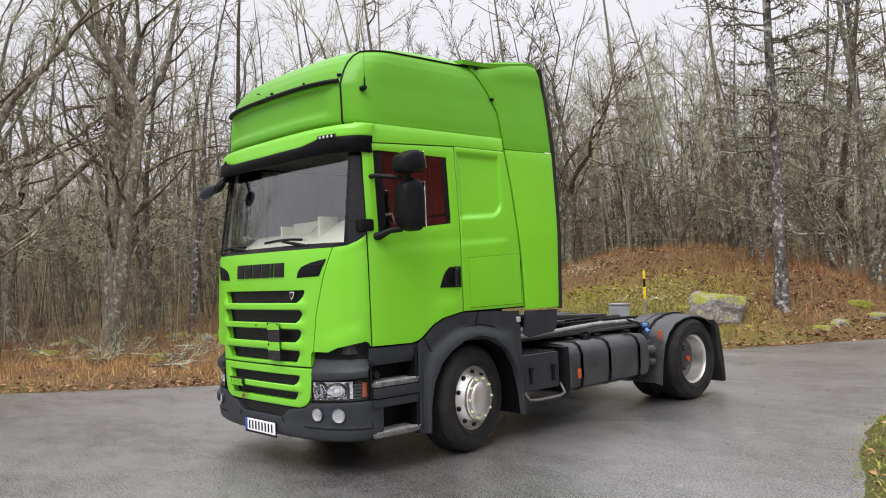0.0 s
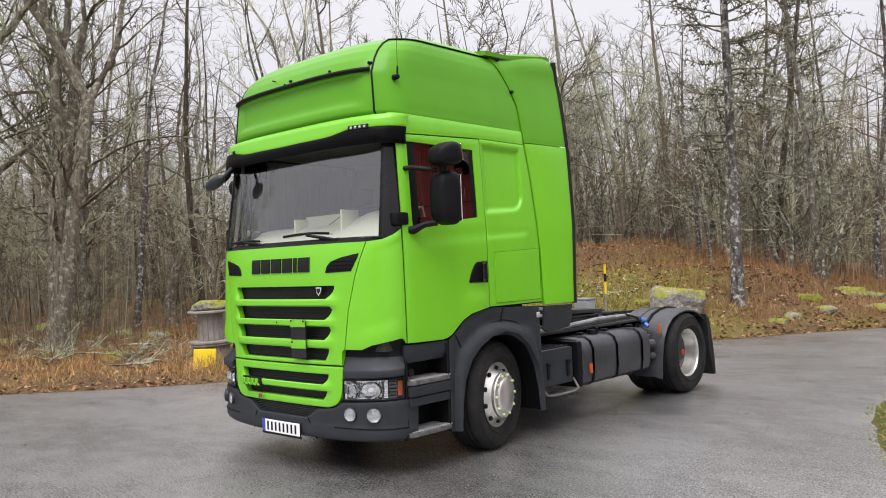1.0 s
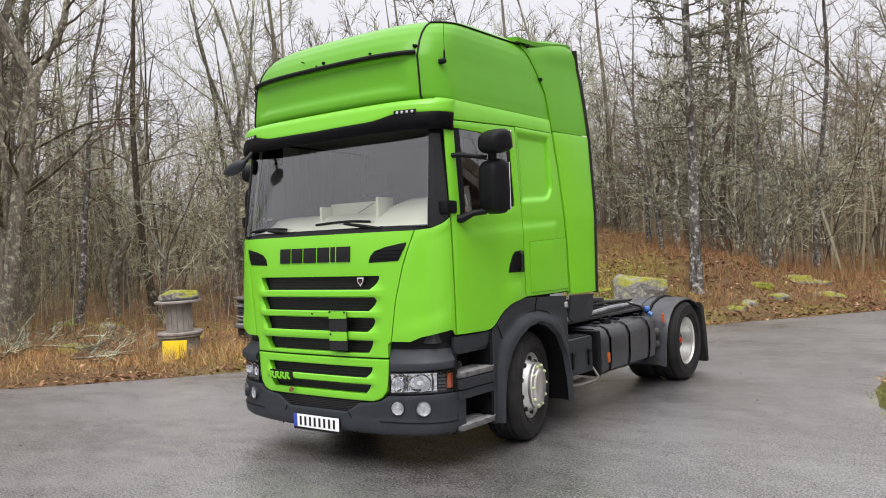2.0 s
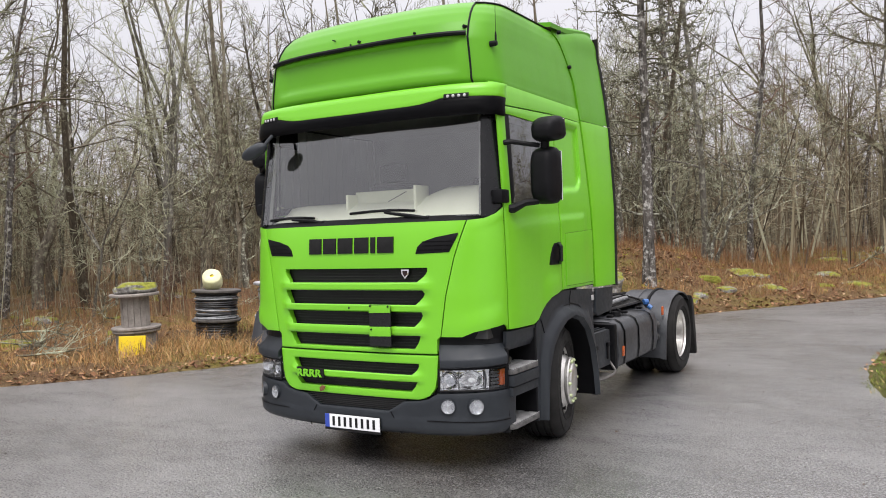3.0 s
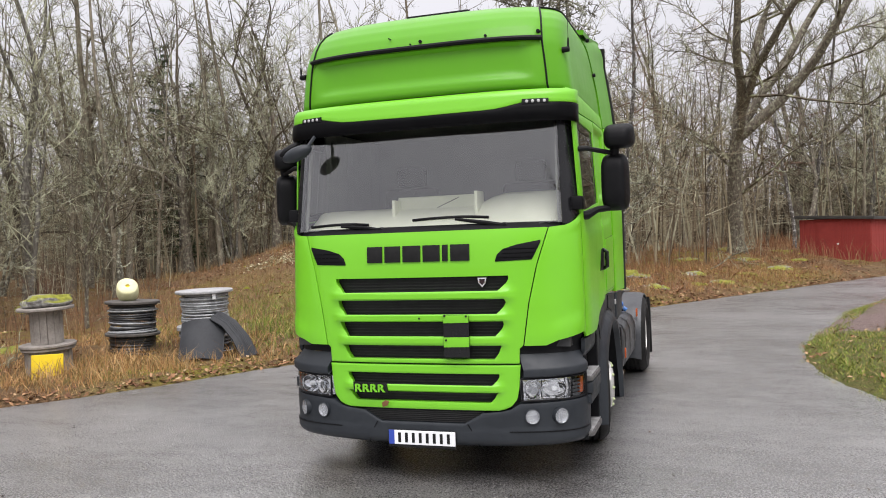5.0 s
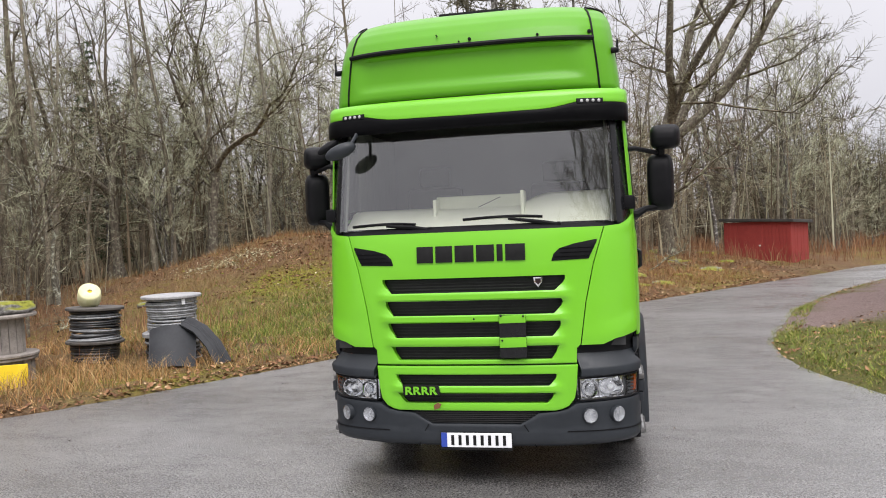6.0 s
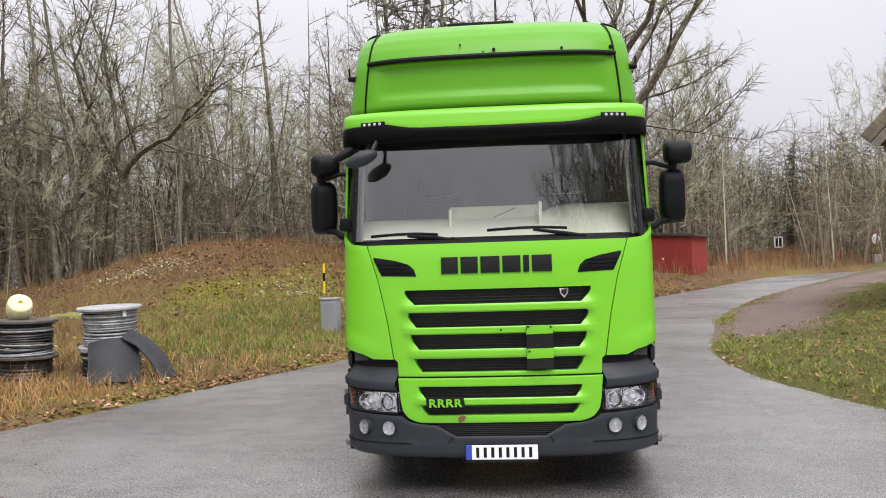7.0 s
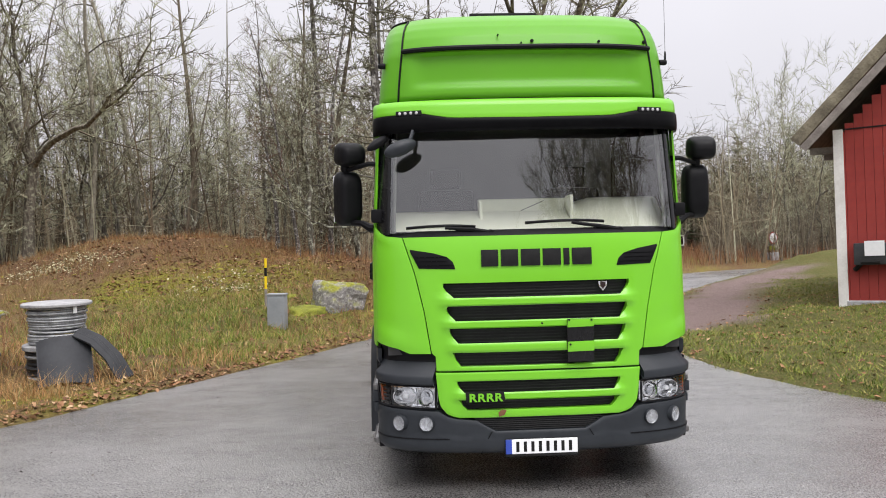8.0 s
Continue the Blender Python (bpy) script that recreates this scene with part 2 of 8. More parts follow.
M = {
    "green": paint_green(),
    # duller roof green, its colour darkened further to offset the zenith's light
    "roof_green": paint_green("sky_dimmed_roof_green", (0.092, 0.300, 0.011), (0.102, 0.330, 0.014), 0.08, 0.20),
    "black": plain("black_plastic", (0.004, 0.004, 0.005), (0.008, 0.008, 0.009), 3, (0.42, 0.6), bump=0.12, bscale=400, dist=0.001, spec=0.13),
    "grey": plain("dark_grey_plastic", (0.013, 0.016, 0.020), (0.024, 0.028, 0.033), 2.5, (0.40, 0.58), bump=0.15, bscale=420, dist=0.001, spec=0.32),
    "gloss": plain("gloss_black", (0.006, 0.006, 0.007), (0.010, 0.010, 0.011), 3, (0.18, 0.30), spec=0.35),
    "visor": plain("satin_black", (0.002, 0.002, 0.0025), (0.004, 0.004, 0.0045), 3, (0.30, 0.45), spec=0.06),
    "silver": plain("lamp_silver", (0.84, 0.85, 0.86), (0.95, 0.96, 0.97), 40, (0.2, 0.4), 0.15, bump=0.5, bscale=38, dist=0.01),
    "facet": facet_mat(),
    "lamp_bowl": plain("lamp_bowl", (0.40, 0.41, 0.43), (0.78, 0.79, 0.80), 34, (0.12, 0.3), 0.8, bump=0.7, bscale=46, dist=0.008),
    "mesh": plain("grille_mesh", (0.008, 0.008, 0.008), (0.018, 0.018, 0.018), 14, (0.6, 0.8), bump=0.4, bscale=150, dist=0.004),
    "rubber": plain("tyre_rubber", (0.007, 0.007, 0.007), (0.022, 0.021, 0.020), 7, (0.62, 0.85), spec=0.2, bump=0.3, bscale=90, dist=0.002),
    "steel": plain("brushed_steel", (0.50, 0.49, 0.46), (0.68, 0.67, 0.64), 9, (0.28, 0.5), 0.9, bump=0.08, bscale=60, dist=0.002),
    # tread plate coloured dark as the shade in the holes between its bars
    "hole_dark_alu": plain("hole_shaded_aluminium", (0.05, 0.05, 0.05), (0.20, 0.195, 0.19), 14, (0.5, 0.7), 0.5, bump=0.2, bscale=80, dist=0.002),
    "alu": plain("worn_aluminium", (0.42, 0.42, 0.42), (0.66, 0.66, 0.66), 14, (0.35, 0.6), 0.6, bump=0.25, bscale=140, dist=0.002),
    "chrome": plain("chrome", (0.75, 0.75, 0.75), (0.85, 0.85, 0.85), 8, (0.06, 0.14), 1.0),
    "chassis": plain("chassis_paint", (0.018, 0.019, 0.021), (0.05, 0.048, 0.045), 4, (0.45, 0.75), bump=0.3, bscale=80, dist=0.003),
    "tank": plain("dark_tank", (0.026, 0.028, 0.032), (0.060, 0.063, 0.068), 3, (0.30, 0.48), 0.2, bump=0.1, bscale=50, dist=0.002),
    "orange": plain("orange_lens", (0.34, 0.06, 0.015), (0.48, 0.10, 0.02), 12, (0.15, 0.3)),
    "red": plain("red_lens", (0.40, 0.03, 0.015), (0.50, 0.06, 0.02), 12, (0.2, 0.4)),
    "blue": plain("blue_coupling", (0.03, 0.10, 0.30), (0.05, 0.16, 0.42), 10, (0.3, 0.5)),
    "lens": glass_mat("lamp_lens", (0.95, 0.96, 0.97)),
    "screen": glass_mat("windscreen_glass", (0.965, 0.995, 0.970), 1.0, 2.3),
    "side_glass": glass_mat("side_glass", (0.55, 0.56, 0.56), 1.0, 2.4),
    "mirror": plain("mirror", (0.8, 0.8, 0.8), (0.82, 0.82, 0.82), 2, (0.02, 0.03), 1.0),
    "cream": plain("cream_dashboard", (0.80, 0.82, 0.68), (0.87, 0.88, 0.75), 5, (0.6, 0.8), bump=0.1, bscale=300, dist=0.001),
    "lining": plain("grey_lining", (0.19, 0.195, 0.19), (0.26, 0.265, 0.255), 3, (0.8, 0.95)),
    "curtain": plain("maroon_curtain", (0.011, 0.004, 0.005), (0.022, 0.007, 0.008), 6, (0.85, 0.95)),
    "seat": plain("seat_cloth", (0.03, 0.03, 0.033), (0.06, 0.06, 0.065), 8, (0.8, 0.95)),
    "white": plain("white_plate", (0.72, 0.73, 0.74), (0.80, 0.81, 0.82), 10, (0.35, 0.5)),
    "plate_blue": plain("plate_blue", (0.02, 0.05, 0.32), (0.03, 0.07, 0.38), 10, (0.35, 0.5)),
    "ink": plain("black_print", (0.006, 0.006, 0.006), (0.012, 0.012, 0.012), 20, (0.5, 0.65), spec=0.2),
    "asphalt": asphalt_mat(),
    "ground": ground_mat(),
    "dry_grass": blade_mat("dry_grass", [(0.0, (0.25, 0.118, 0.045)), (0.4, (0.43, 0.235, 0.092)), (0.75, (0.57, 0.37, 0.17)), (1.0, (0.32, 0.22, 0.075))]),
    "heath": blade_mat("heath_grass", [(0.0, (0.15, 0.065, 0.028)), (0.45, (0.28, 0.135, 0.06)), (0.8, (0.38, 0.22, 0.10)), (1.0, (0.24, 0.19, 0.06))]),
    "turf_blade": blade_mat("green_grass", [(0.0, (0.075, 0.125, 0.016)), (0.42, (0.16, 0.215, 0.033)), (0.72, (0.28, 0.285, 0.062)), (1.0, (0.40, 0.29, 0.13))]),
    "tussock": blade_mat("tussock_grass", [(0.0, (0.12, 0.07, 0.03)), (0.45, (0.27, 0.17, 0.075)), (0.8, (0.42, 0.31, 0.16)), (1.0, (0.22, 0.21, 0.06))]),
    "bleached": blade_mat("bleached_moss", [(0.0, (0.30, 0.27, 0.14)), (0.6, (0.52, 0.48, 0.30)), (1.0, (0.62, 0.58, 0.42))]),
    "stalk": blade_mat("dead_stalks", [(0.0, (0.13, 0.055, 0.03)), (0.6, (0.27, 0.13, 0.065)), (1.0, (0.40, 0.25, 0.13))]),
    "grit": blade_mat("dark_grit", [(0.0, (0.02, 0.018, 0.016)), (0.7, (0.06, 0.045, 0.035)), (1.0, (0.14, 0.10, 0.07))]),
    "leaf": blade_mat("fallen_leaves", [(0.0, (0.10, 0.045, 0.022)), (0.45, (0.20, 0.095, 0.045)), (0.85, (0.31, 0.17, 0.085)), (1.0, (0.46, 0.33, 0.19))]),
    "bark": bark_mat("oak_bark", (0.060, 0.050, 0.038), (0.225, 0.195, 0.155), (0.36, 0.36, 0.26), 0.10),
    "ash_bark": bark_mat("ash_bark", (0.06, 0.055, 0.045), (0.19, 0.175, 0.15), (0.33, 0.33, 0.26), 0.10),
    "birch": bark_mat("birch_bark", (0.02, 0.018, 0.016), (0.15, 0.135, 0.12), (0.46, 0.45, 0.42), 0.10, 6.0),
    "twig": bark_mat("twig_bark", (0.048, 0.040, 0.028), (0.145, 0.120, 0.082), (0.37, 0.38, 0.25), 0.12, 1.6),
    "pale_twig": bark_mat("lichen_twig_bark", (0.050, 0.042, 0.028), (0.15, 0.125, 0.085), (0.45, 0.46, 0.32), 0.21, 1.6),
    "twig_red": bark_mat("red_twig_bark", (0.07, 0.04, 0.028), (0.19, 0.12, 0.085), (0.24, 0.22, 0.16), -0.02, 1.2),
    "larch": bark_mat("larch_twig", (0.050, 0.046, 0.032), (0.145, 0.134, 0.090), (0.36, 0.37, 0.28), 0.12, 2.0),
    "brush": blade_mat("wood_brush", [(0.0, (0.055, 0.040, 0.027)), (0.40, (0.19, 0.147, 0.097)), (0.75, (0.35, 0.31, 0.205)), (1.0, (0.52, 0.52, 0.38))], 0.9),
    "far_brush": blade_mat("far_wood_brush", [(0.0, (0.045, 0.035, 0.025)), (0.55, (0.15, 0.125, 0.09)), (1.0, (0.31, 0.285, 0.21))], 0.95),
    "olive_brush": blade_mat("olive_far_brush", [(0.0, (0.030, 0.030, 0.016)), (0.55, (0.095, 0.088, 0.050)), (1.0, (0.20, 0.185, 0.115))], 0.95),
    "lichen_twig": bark_mat("pale_lichen_twig", (0.055, 0.050, 0.034), (0.15, 0.135, 0.092), (0.44, 0.46, 0.33), 0.13, 1.8),
    "lichen_bark": bark_mat("lichen_grown_bark", (0.04, 0.036, 0.028), (0.17, 0.155, 0.12), (0.44, 0.45, 0.36), 0.13, 5.0),
    "moss_clump": blade_mat("moss_cushions", [(0.0, (0.09, 0.095, 0.012)), (0.5, (0.19, 0.185, 0.022)), (0.85, (0.30, 0.27, 0.045)), (1.0, (0.20, 0.13, 0.05))], 0.95),
    "stem_bark": stem_mat(),
    "needle": blade_mat("spruce_needles", [(0.0, (0.018, 0.035, 0.014)), (1.0, (0.05, 0.075, 0.03))]),
    "moss": plain("moss", (0.10, 0.115, 0.012), (0.26, 0.27, 0.03), 5, (0.9, 1.0), bump=0.9, bscale=60, dist=0.02),
    "old_wood": plain("weathered_wood", (0.15, 0.13, 0.115), (0.33, 0.30, 0.27), 4, (0.8, 0.95), bump=0.5, bscale=40, dist=0.006),
    "dark_wood": plain("tarred_wood", (0.045, 0.040, 0.036), (0.12, 0.11, 0.10), 4, (0.7, 0.9), bump=0.5, bscale=40, dist=0.006),
    "yellow": plain("yellow_panel", (0.72, 0.50, 0.005), (0.82, 0.60, 0.01), 3, (0.4, 0.55)),
    "cable": plain("black_cable", (0.012, 0.012, 0.013), (0.045, 0.045, 0.048), 8, (0.35, 0.6)),
    "pale_cable": plain("grey_cable_film", (0.13, 0.135, 0.14), (0.38, 0.39, 0.40), 10, (0.25, 0.5)),
    "flange": plain("grey_drum_flange", (0.20, 0.20, 0.205), (0.42, 0.42, 0.42), 5, (0.6, 0.8), bump=0.3, bscale=30, dist=0.006),
    "foam": plain("pale_yellow_foam", (0.62, 0.60, 0.30), (0.76, 0.74, 0.50), 6, (0.8, 0.9)),
    "mat": plain("ribbed_rubber", (0.018, 0.019, 0.022), (0.038, 0.040, 0.044), 3, (0.5, 0.7), spec=0.25),
    "box_grey": plain("grey_cabinet_paint", (0.20, 0.215, 0.225), (0.27, 0.285, 0.295), 3, (0.5, 0.65)),
    "falu": plain("red_wood_paint", (0.23, 0.026, 0.022), (0.31, 0.040, 0.031), 2.5, (0.75, 0.92), bump=0.25, bscale=30, dist=0.005),
    "white_wood": plain("white_wood_paint", (0.62, 0.60, 0.57), (0.80, 0.79, 0.76), 3, (0.6, 0.8), bump=0.2, bscale=30, dist=0.004),
    "roof_felt": plain("dark_roof", (0.03, 0.03, 0.028), (0.07, 0.065, 0.058), 4, (0.8, 0.95), bump=0.4, bscale=30, dist=0.01),
    "old_roof": plain("mossy_old_roof", (0.10, 0.085, 0.06), (0.27, 0.24, 0.17), 3, (0.9, 1.0), bump=0.8, bscale=18, dist=0.04),
}


def stone_mat():
    k = Nodes("mossy_granite")
    at = k.tc.outputs["Object"]
    n1, n2 = k.noise(2.2, 6, 0.7, at), k.noise(16, 5, 0.7, at)
    col = k.ramp(n2, [(0.3, (0.10, 0.095, 0.09)), (0.55, (0.25, 0.24, 0.225)), (0.7, (0.52, 0.51, 0.48))])
    up = k.n.new("ShaderNodeSeparateXYZ")
    k.l.new(k.n.new("ShaderNodeNewGeometry").outputs["Normal"], up.inputs[0])
    f = k.math("MULTIPLY", k.ramp(n1, [(0.40, 0.0), (0.50, 1.0)]), k.ramp(up.outputs["Z"], [(0.05, 0.0), (0.6, 1.0)]))
    k.set(k.mix(f, col, k.ramp(n2, [(0.3, (0.11, 0.12, 0.012)), (0.7, (0.30, 0.30, 0.035))])), 0.95)
    k.bump(n2, 0.8, 0.04)
    return k.m


M["stone"] = stone_mat()

# ---- mesh helpers ----
def finish(ob, mat, label="", sharp=35):
    ob.data.materials.append(M[mat])
    if sharp:
        ob.data.shade_smooth()
        ob.data.set_sharp_from_angle(angle=radians(sharp))
    if label:
        ob["label"] = label
    return ob


def part(name, bm, mat, parent=None, label="", sharp=35):
    """Links a bmesh as one mesh object under a thing or a part."""
    bmesh.ops.recalc_face_normals(bm, faces=bm.faces[:])
    me = bpy.data.meshes.new(name)
    bm.to_mesh(me)
    bm.free()
    ob = new(name, me)
    ob.parent = parent
    return finish(ob, mat, label, sharp)


def raw(name, verts, faces, mat, parent=None, label="", sharp=35):
    """Links plain arrays of corners and faces as one mesh object."""
    me = bpy.data.meshes.new(name)
    me.from_pydata(np.asarray(verts, dtype=float).tolist() if len(verts) else [], [], [list(map(int, f)) for f in faces])
    me.update()
    ob = new(name, me)
    ob.parent = parent
    return finish(ob, mat, label, sharp)


def empty(name, m=None, label="", category="", group="", kind=""):
    ob = new(name)
    if m is not None:
        ob.matrix_basis = m
    return tagged(ob, label, category, group, kind)


def box(bm, lo, hi, bevel=0.0, seg=2, m=None):
    """A box from corner to corner, with rounded edges."""
    r = bmesh.ops.create_cube(bm, size=1.0)
    vs = r["verts"]
    c = [(a + b) / 2 for a, b in zip(lo, hi)]
    d = [abs(b - a) for a, b in zip(lo, hi)]
    for v in vs:
        v.co = Vector([v.co[i] * d[i] + c[i] for i in range(3)])
        if m is not None:
            v.co = m @ v.co
    if bevel:
        es = list({e for v in vs for e in v.link_edges})
        bmesh.ops.bevel(bm, geom=es, offset=bevel, segments=seg, profile=0.6, affect="EDGES")
    return bm


def tube(bm, pts, r, n=8, caps=True):
    """A round bar along a line of points; r is one radius or one for each point."""
    pts = [Vector(p) for p in pts]
    rs = r if isinstance(r, (list, tuple)) else [r] * len(pts)
    rings, up = [], None
    for i, p in enumerate(pts):
        d = (pts[min(i + 1, len(pts) - 1)] - pts[max(i - 1, 0)]).normalized()
        if up is None:
            up = d.orthogonal().normalized()
        up = (up - d * up.dot(d)).normalized()
        w = d.cross(up)
        rings.append([bm.verts.new(p + rs[i] * (math.cos(2 * math.pi * k / n) * up + math.sin(2 * math.pi * k / n) * w)) for k in range(n)])
    for a, b in zip(rings, rings[1:]):
        for k in range(n):
            bm.faces.new((a[k], a[(k + 1) % n], b[(k + 1) % n], b[k]))
    if caps:
        bm.faces.new(rings[0][::-1])
        bm.faces.new(rings[-1])
    return bm


def lathe(bm, profile, m, n=32, close=False):
    """Turns a profile of (radius, along) about the x axis of the pose m."""
    rings = []
    for r, a in profile:
        if r < 1e-6:
            rings.append([bm.verts.new(m @ Vector((a, 0, 0)))])
        else:
            rings.append([bm.verts.new(m @ Vector((a, r * math.cos(2 * math.pi * k / n), r * math.sin(2 * math.pi * k / n)))) for k in range(n)])
    pairs = list(zip(rings, rings[1:])) + ([(rings[-1], rings[0])] if close else [])
    for a, b in pairs:
        for k in range(n):
            q = [a[k % len(a)], a[(k + 1) % len(a)], b[(k + 1) % len(b)], b[k % len(b)]]
            q = [v for i, v in enumerate(q) if v not in q[:i]]
            if len(q) > 2:
                bm.faces.new(q)
    return bm


def prism(bm, outline, lift, depth, bevel=0.0):
    """A slab from a flat outline; lift turns (a, b, d) into a place, d from 0 to depth."""
    a = [bm.verts.new(lift(x, y, 0.0)) for x, y in outline]
    b = [bm.verts.new(lift(x, y, depth)) for x, y in outline]
    n = len(outline)
    fs = [bm.faces.new(a), bm.faces.new(b[::-1])]
    for k in range(n):
        fs.append(bm.faces.new((a[k], b[k], b[(k + 1) % n], a[(k + 1) % n])))
    if bevel:
        es = list({e for f in fs[:2] for e in f.edges})
        bmesh.ops.bevel(bm, geom=es, offset=bevel, segments=2, profile=0.6, affect="EDGES")
    return bm


def cushion(a, b, c, m, slant=0.0, n=4.0):
    """A moulded housing: a box with well-rounded edges, its front drawn in towards the top and foot."""
    bm = bmesh.new()
    bmesh.ops.create_icosphere(bm, subdivisions=4, radius=1.0)
    for v in bm.verts:
        d = v.co.normalized()
        k = (abs(d.x) ** n + abs(d.y) ** n + abs(d.z) ** n) ** (-1 / n)
        q = d * k
        front = max(0.0, -q.y)
        v.co = m @ Vector((q.x * a * (1 - 0.12 * front), q.y * b * (1 - slant * max(0.0, q.z)), q.z * c * (1 - (0.10 + slant) * front)))
    return bm


def curve_at(table, x):
    return float(np.interp(x, [p[0] for p in table], [p[1] for p in table]))


def shell(name, P, mask, mat, parent, label="", depth=0.025, push=0.004, centre=(0.0, 1.4, 1.9), sharp=40):
    """A formed panel over a grid of places: rounded at its borders, with its rim turned inwards."""
    P = np.asarray(P, dtype=float)
    ni, nj = P.shape[:2]
    gi, gj = np.gradient(P, axis=0), np.gradient(P, axis=1)
    N = np.cross(gi, gj)
    N /= np.maximum(np.linalg.norm(N, axis=2, keepdims=True), 1e-9)
    flip = np.sum(N * (P - np.array(centre))) < 0
    if flip:
        N = -N
    faces, count = [], {}
    for i in range(ni - 1):
        for j in range(nj - 1):
            if mask is None or mask(i, j):
                q = [i * nj + j, (i + 1) * nj + j, (i + 1) * nj + j + 1, i * nj + j + 1]
                if flip:
                    q = q[::-1]
                faces.append(q)
                for k in range(4):
                    e = (q[k], q[(k + 1) % 4])
                    if (e[1], e[0]) in count:
                        count[(e[1], e[0])] = False
                    else:
                        count[e] = True
    V = P.reshape(-1, 3).copy()
    NN = N.reshape(-1, 3)
    rim = [e for e, open_edge in count.items() if open_edge]
    edge_v = sorted({v for e in rim for v in e})
    low = {}
    extra = []
    for v in edge_v:
        V[v] -= NN[v] * push
        low[v] = len(V) + len(extra)
        extra.append(V[v] - NN[v] * depth)
    if extra:
        V = np.vstack([V, np.array(extra)])
    for a, b in rim:
        faces.append([b, a, low[a], low[b]])
    used = sorted({v for f in faces for v in f})
    new_id = {v: k for k, v in enumerate(used)}
    return raw(name, V[used], [[new_id[v] for v in f] for f in faces], mat, parent, label, sharp)

# ---- the tractor truck: its nose looks to -y, its left side to +x ----
truck = empty("tractor_truck", label="bright green two-axle tractor truck with high roof, parked on wet asphalt", category="truck")
BODY_W = [(0.2, 1.15), (1.0, 1.18), (1.95, 1.175), (2.7, 1.135), (3.0, 1.105), (3.4, 1.05)]
BODY_F = [(0.2, 0.05), (0.3, 0.0), (0.55, 0.0), (1.3, 0.0), (1.7, 0.02), (1.9, 0.045)]
CORNER = 0.45


def plan(t, w, f, d=CORNER, n=3.0):
    """Half plan of the cab: t from 0 (nose) over 1 (corner done) and on along the side in metres."""
    if t >= 1:
        return (w, f + d + (t - 1))
    a = t * math.pi / 2
    s, c = math.sin(a), max(math.cos(a), 0.0)
    m = (s ** n + c ** n) ** (1 / n)
    return (w * s / m, f + d * (1 - c / m))


def t_of_x(x, w, n=3.0):
    u = min(abs(x) / w, 0.9999)
    return math.atan2(u, (1 - u ** n) ** (1 / n)) / (math.pi / 2)


def t_of_y(y, f, d=CORNER, n=3.0):
    if y >= f + d:
        return 1 + (y - f - d)
    c = min(max(1 - (y - f) / d, 0.0), 1.0)
    return math.atan2((1 - c ** n) ** (1 / n), c) / (math.pi / 2)


def body(t, z, side=1, out=0.0):
    """A place on the lower cab's skin, out metres proud of it."""
    w, f = curve_at(BODY_W, z) + out, curve_at(BODY_F, z) - out
    x, y = plan(t, w, f)
    return (side * x, y, z)


def nose(x, z, out=0.0):
    w, f = curve_at(BODY_W, z) + out, curve_at(BODY_F, z) - out
    px, py = plan(t_of_x(x, w), w, f)
    return (math.copysign(px, x), py, z)


def flank(y, z, side=1, out=0.0):
    f = curve_at(BODY_F, z)
    return body(t_of_y(y, f), z, side, out)


def bands(curves, steps):
    """Fractions between curves: a list of (curve index, share)."""
    rows = []
    for k in range(len(curves) - 1):
        rows += [(k, s / steps[k]) for s in range(steps[k])]
    return rows + [(len(curves) - 2, 1.0)]


def plate_on(name, surf, lo, hi, a0, a1, mat, parent, label="", na=14, nb=5, depth=0.02, push=0.003):
    """A plate that follows a skin between two border curves."""
    P = []
    for a in np.linspace(a0, a1, na):
        u, v = curve_at(lo, a), curve_at(hi, a)
        P.append([surf(a, u + (v - u) * r) for r in np.linspace(0, 1, nb)])
    return shell(name, P, None, mat, parent, label, depth=depth, push=push)


# grille panel with its four slots
UP_EDGE = [(0.87, 0.735), (0.985, 0.74), (1.0, 0.765), (1.3, 0.81), (1.57, 0.87), (1.84, 0.955)]
SLOTS = [(0.905, 1.005, 0.56, 0.605), (1.075, 1.178, 0.575, 0.635), (1.235, 1.338, 0.59, 0.655), (1.40, 1.503, 0.60, 0.675)]


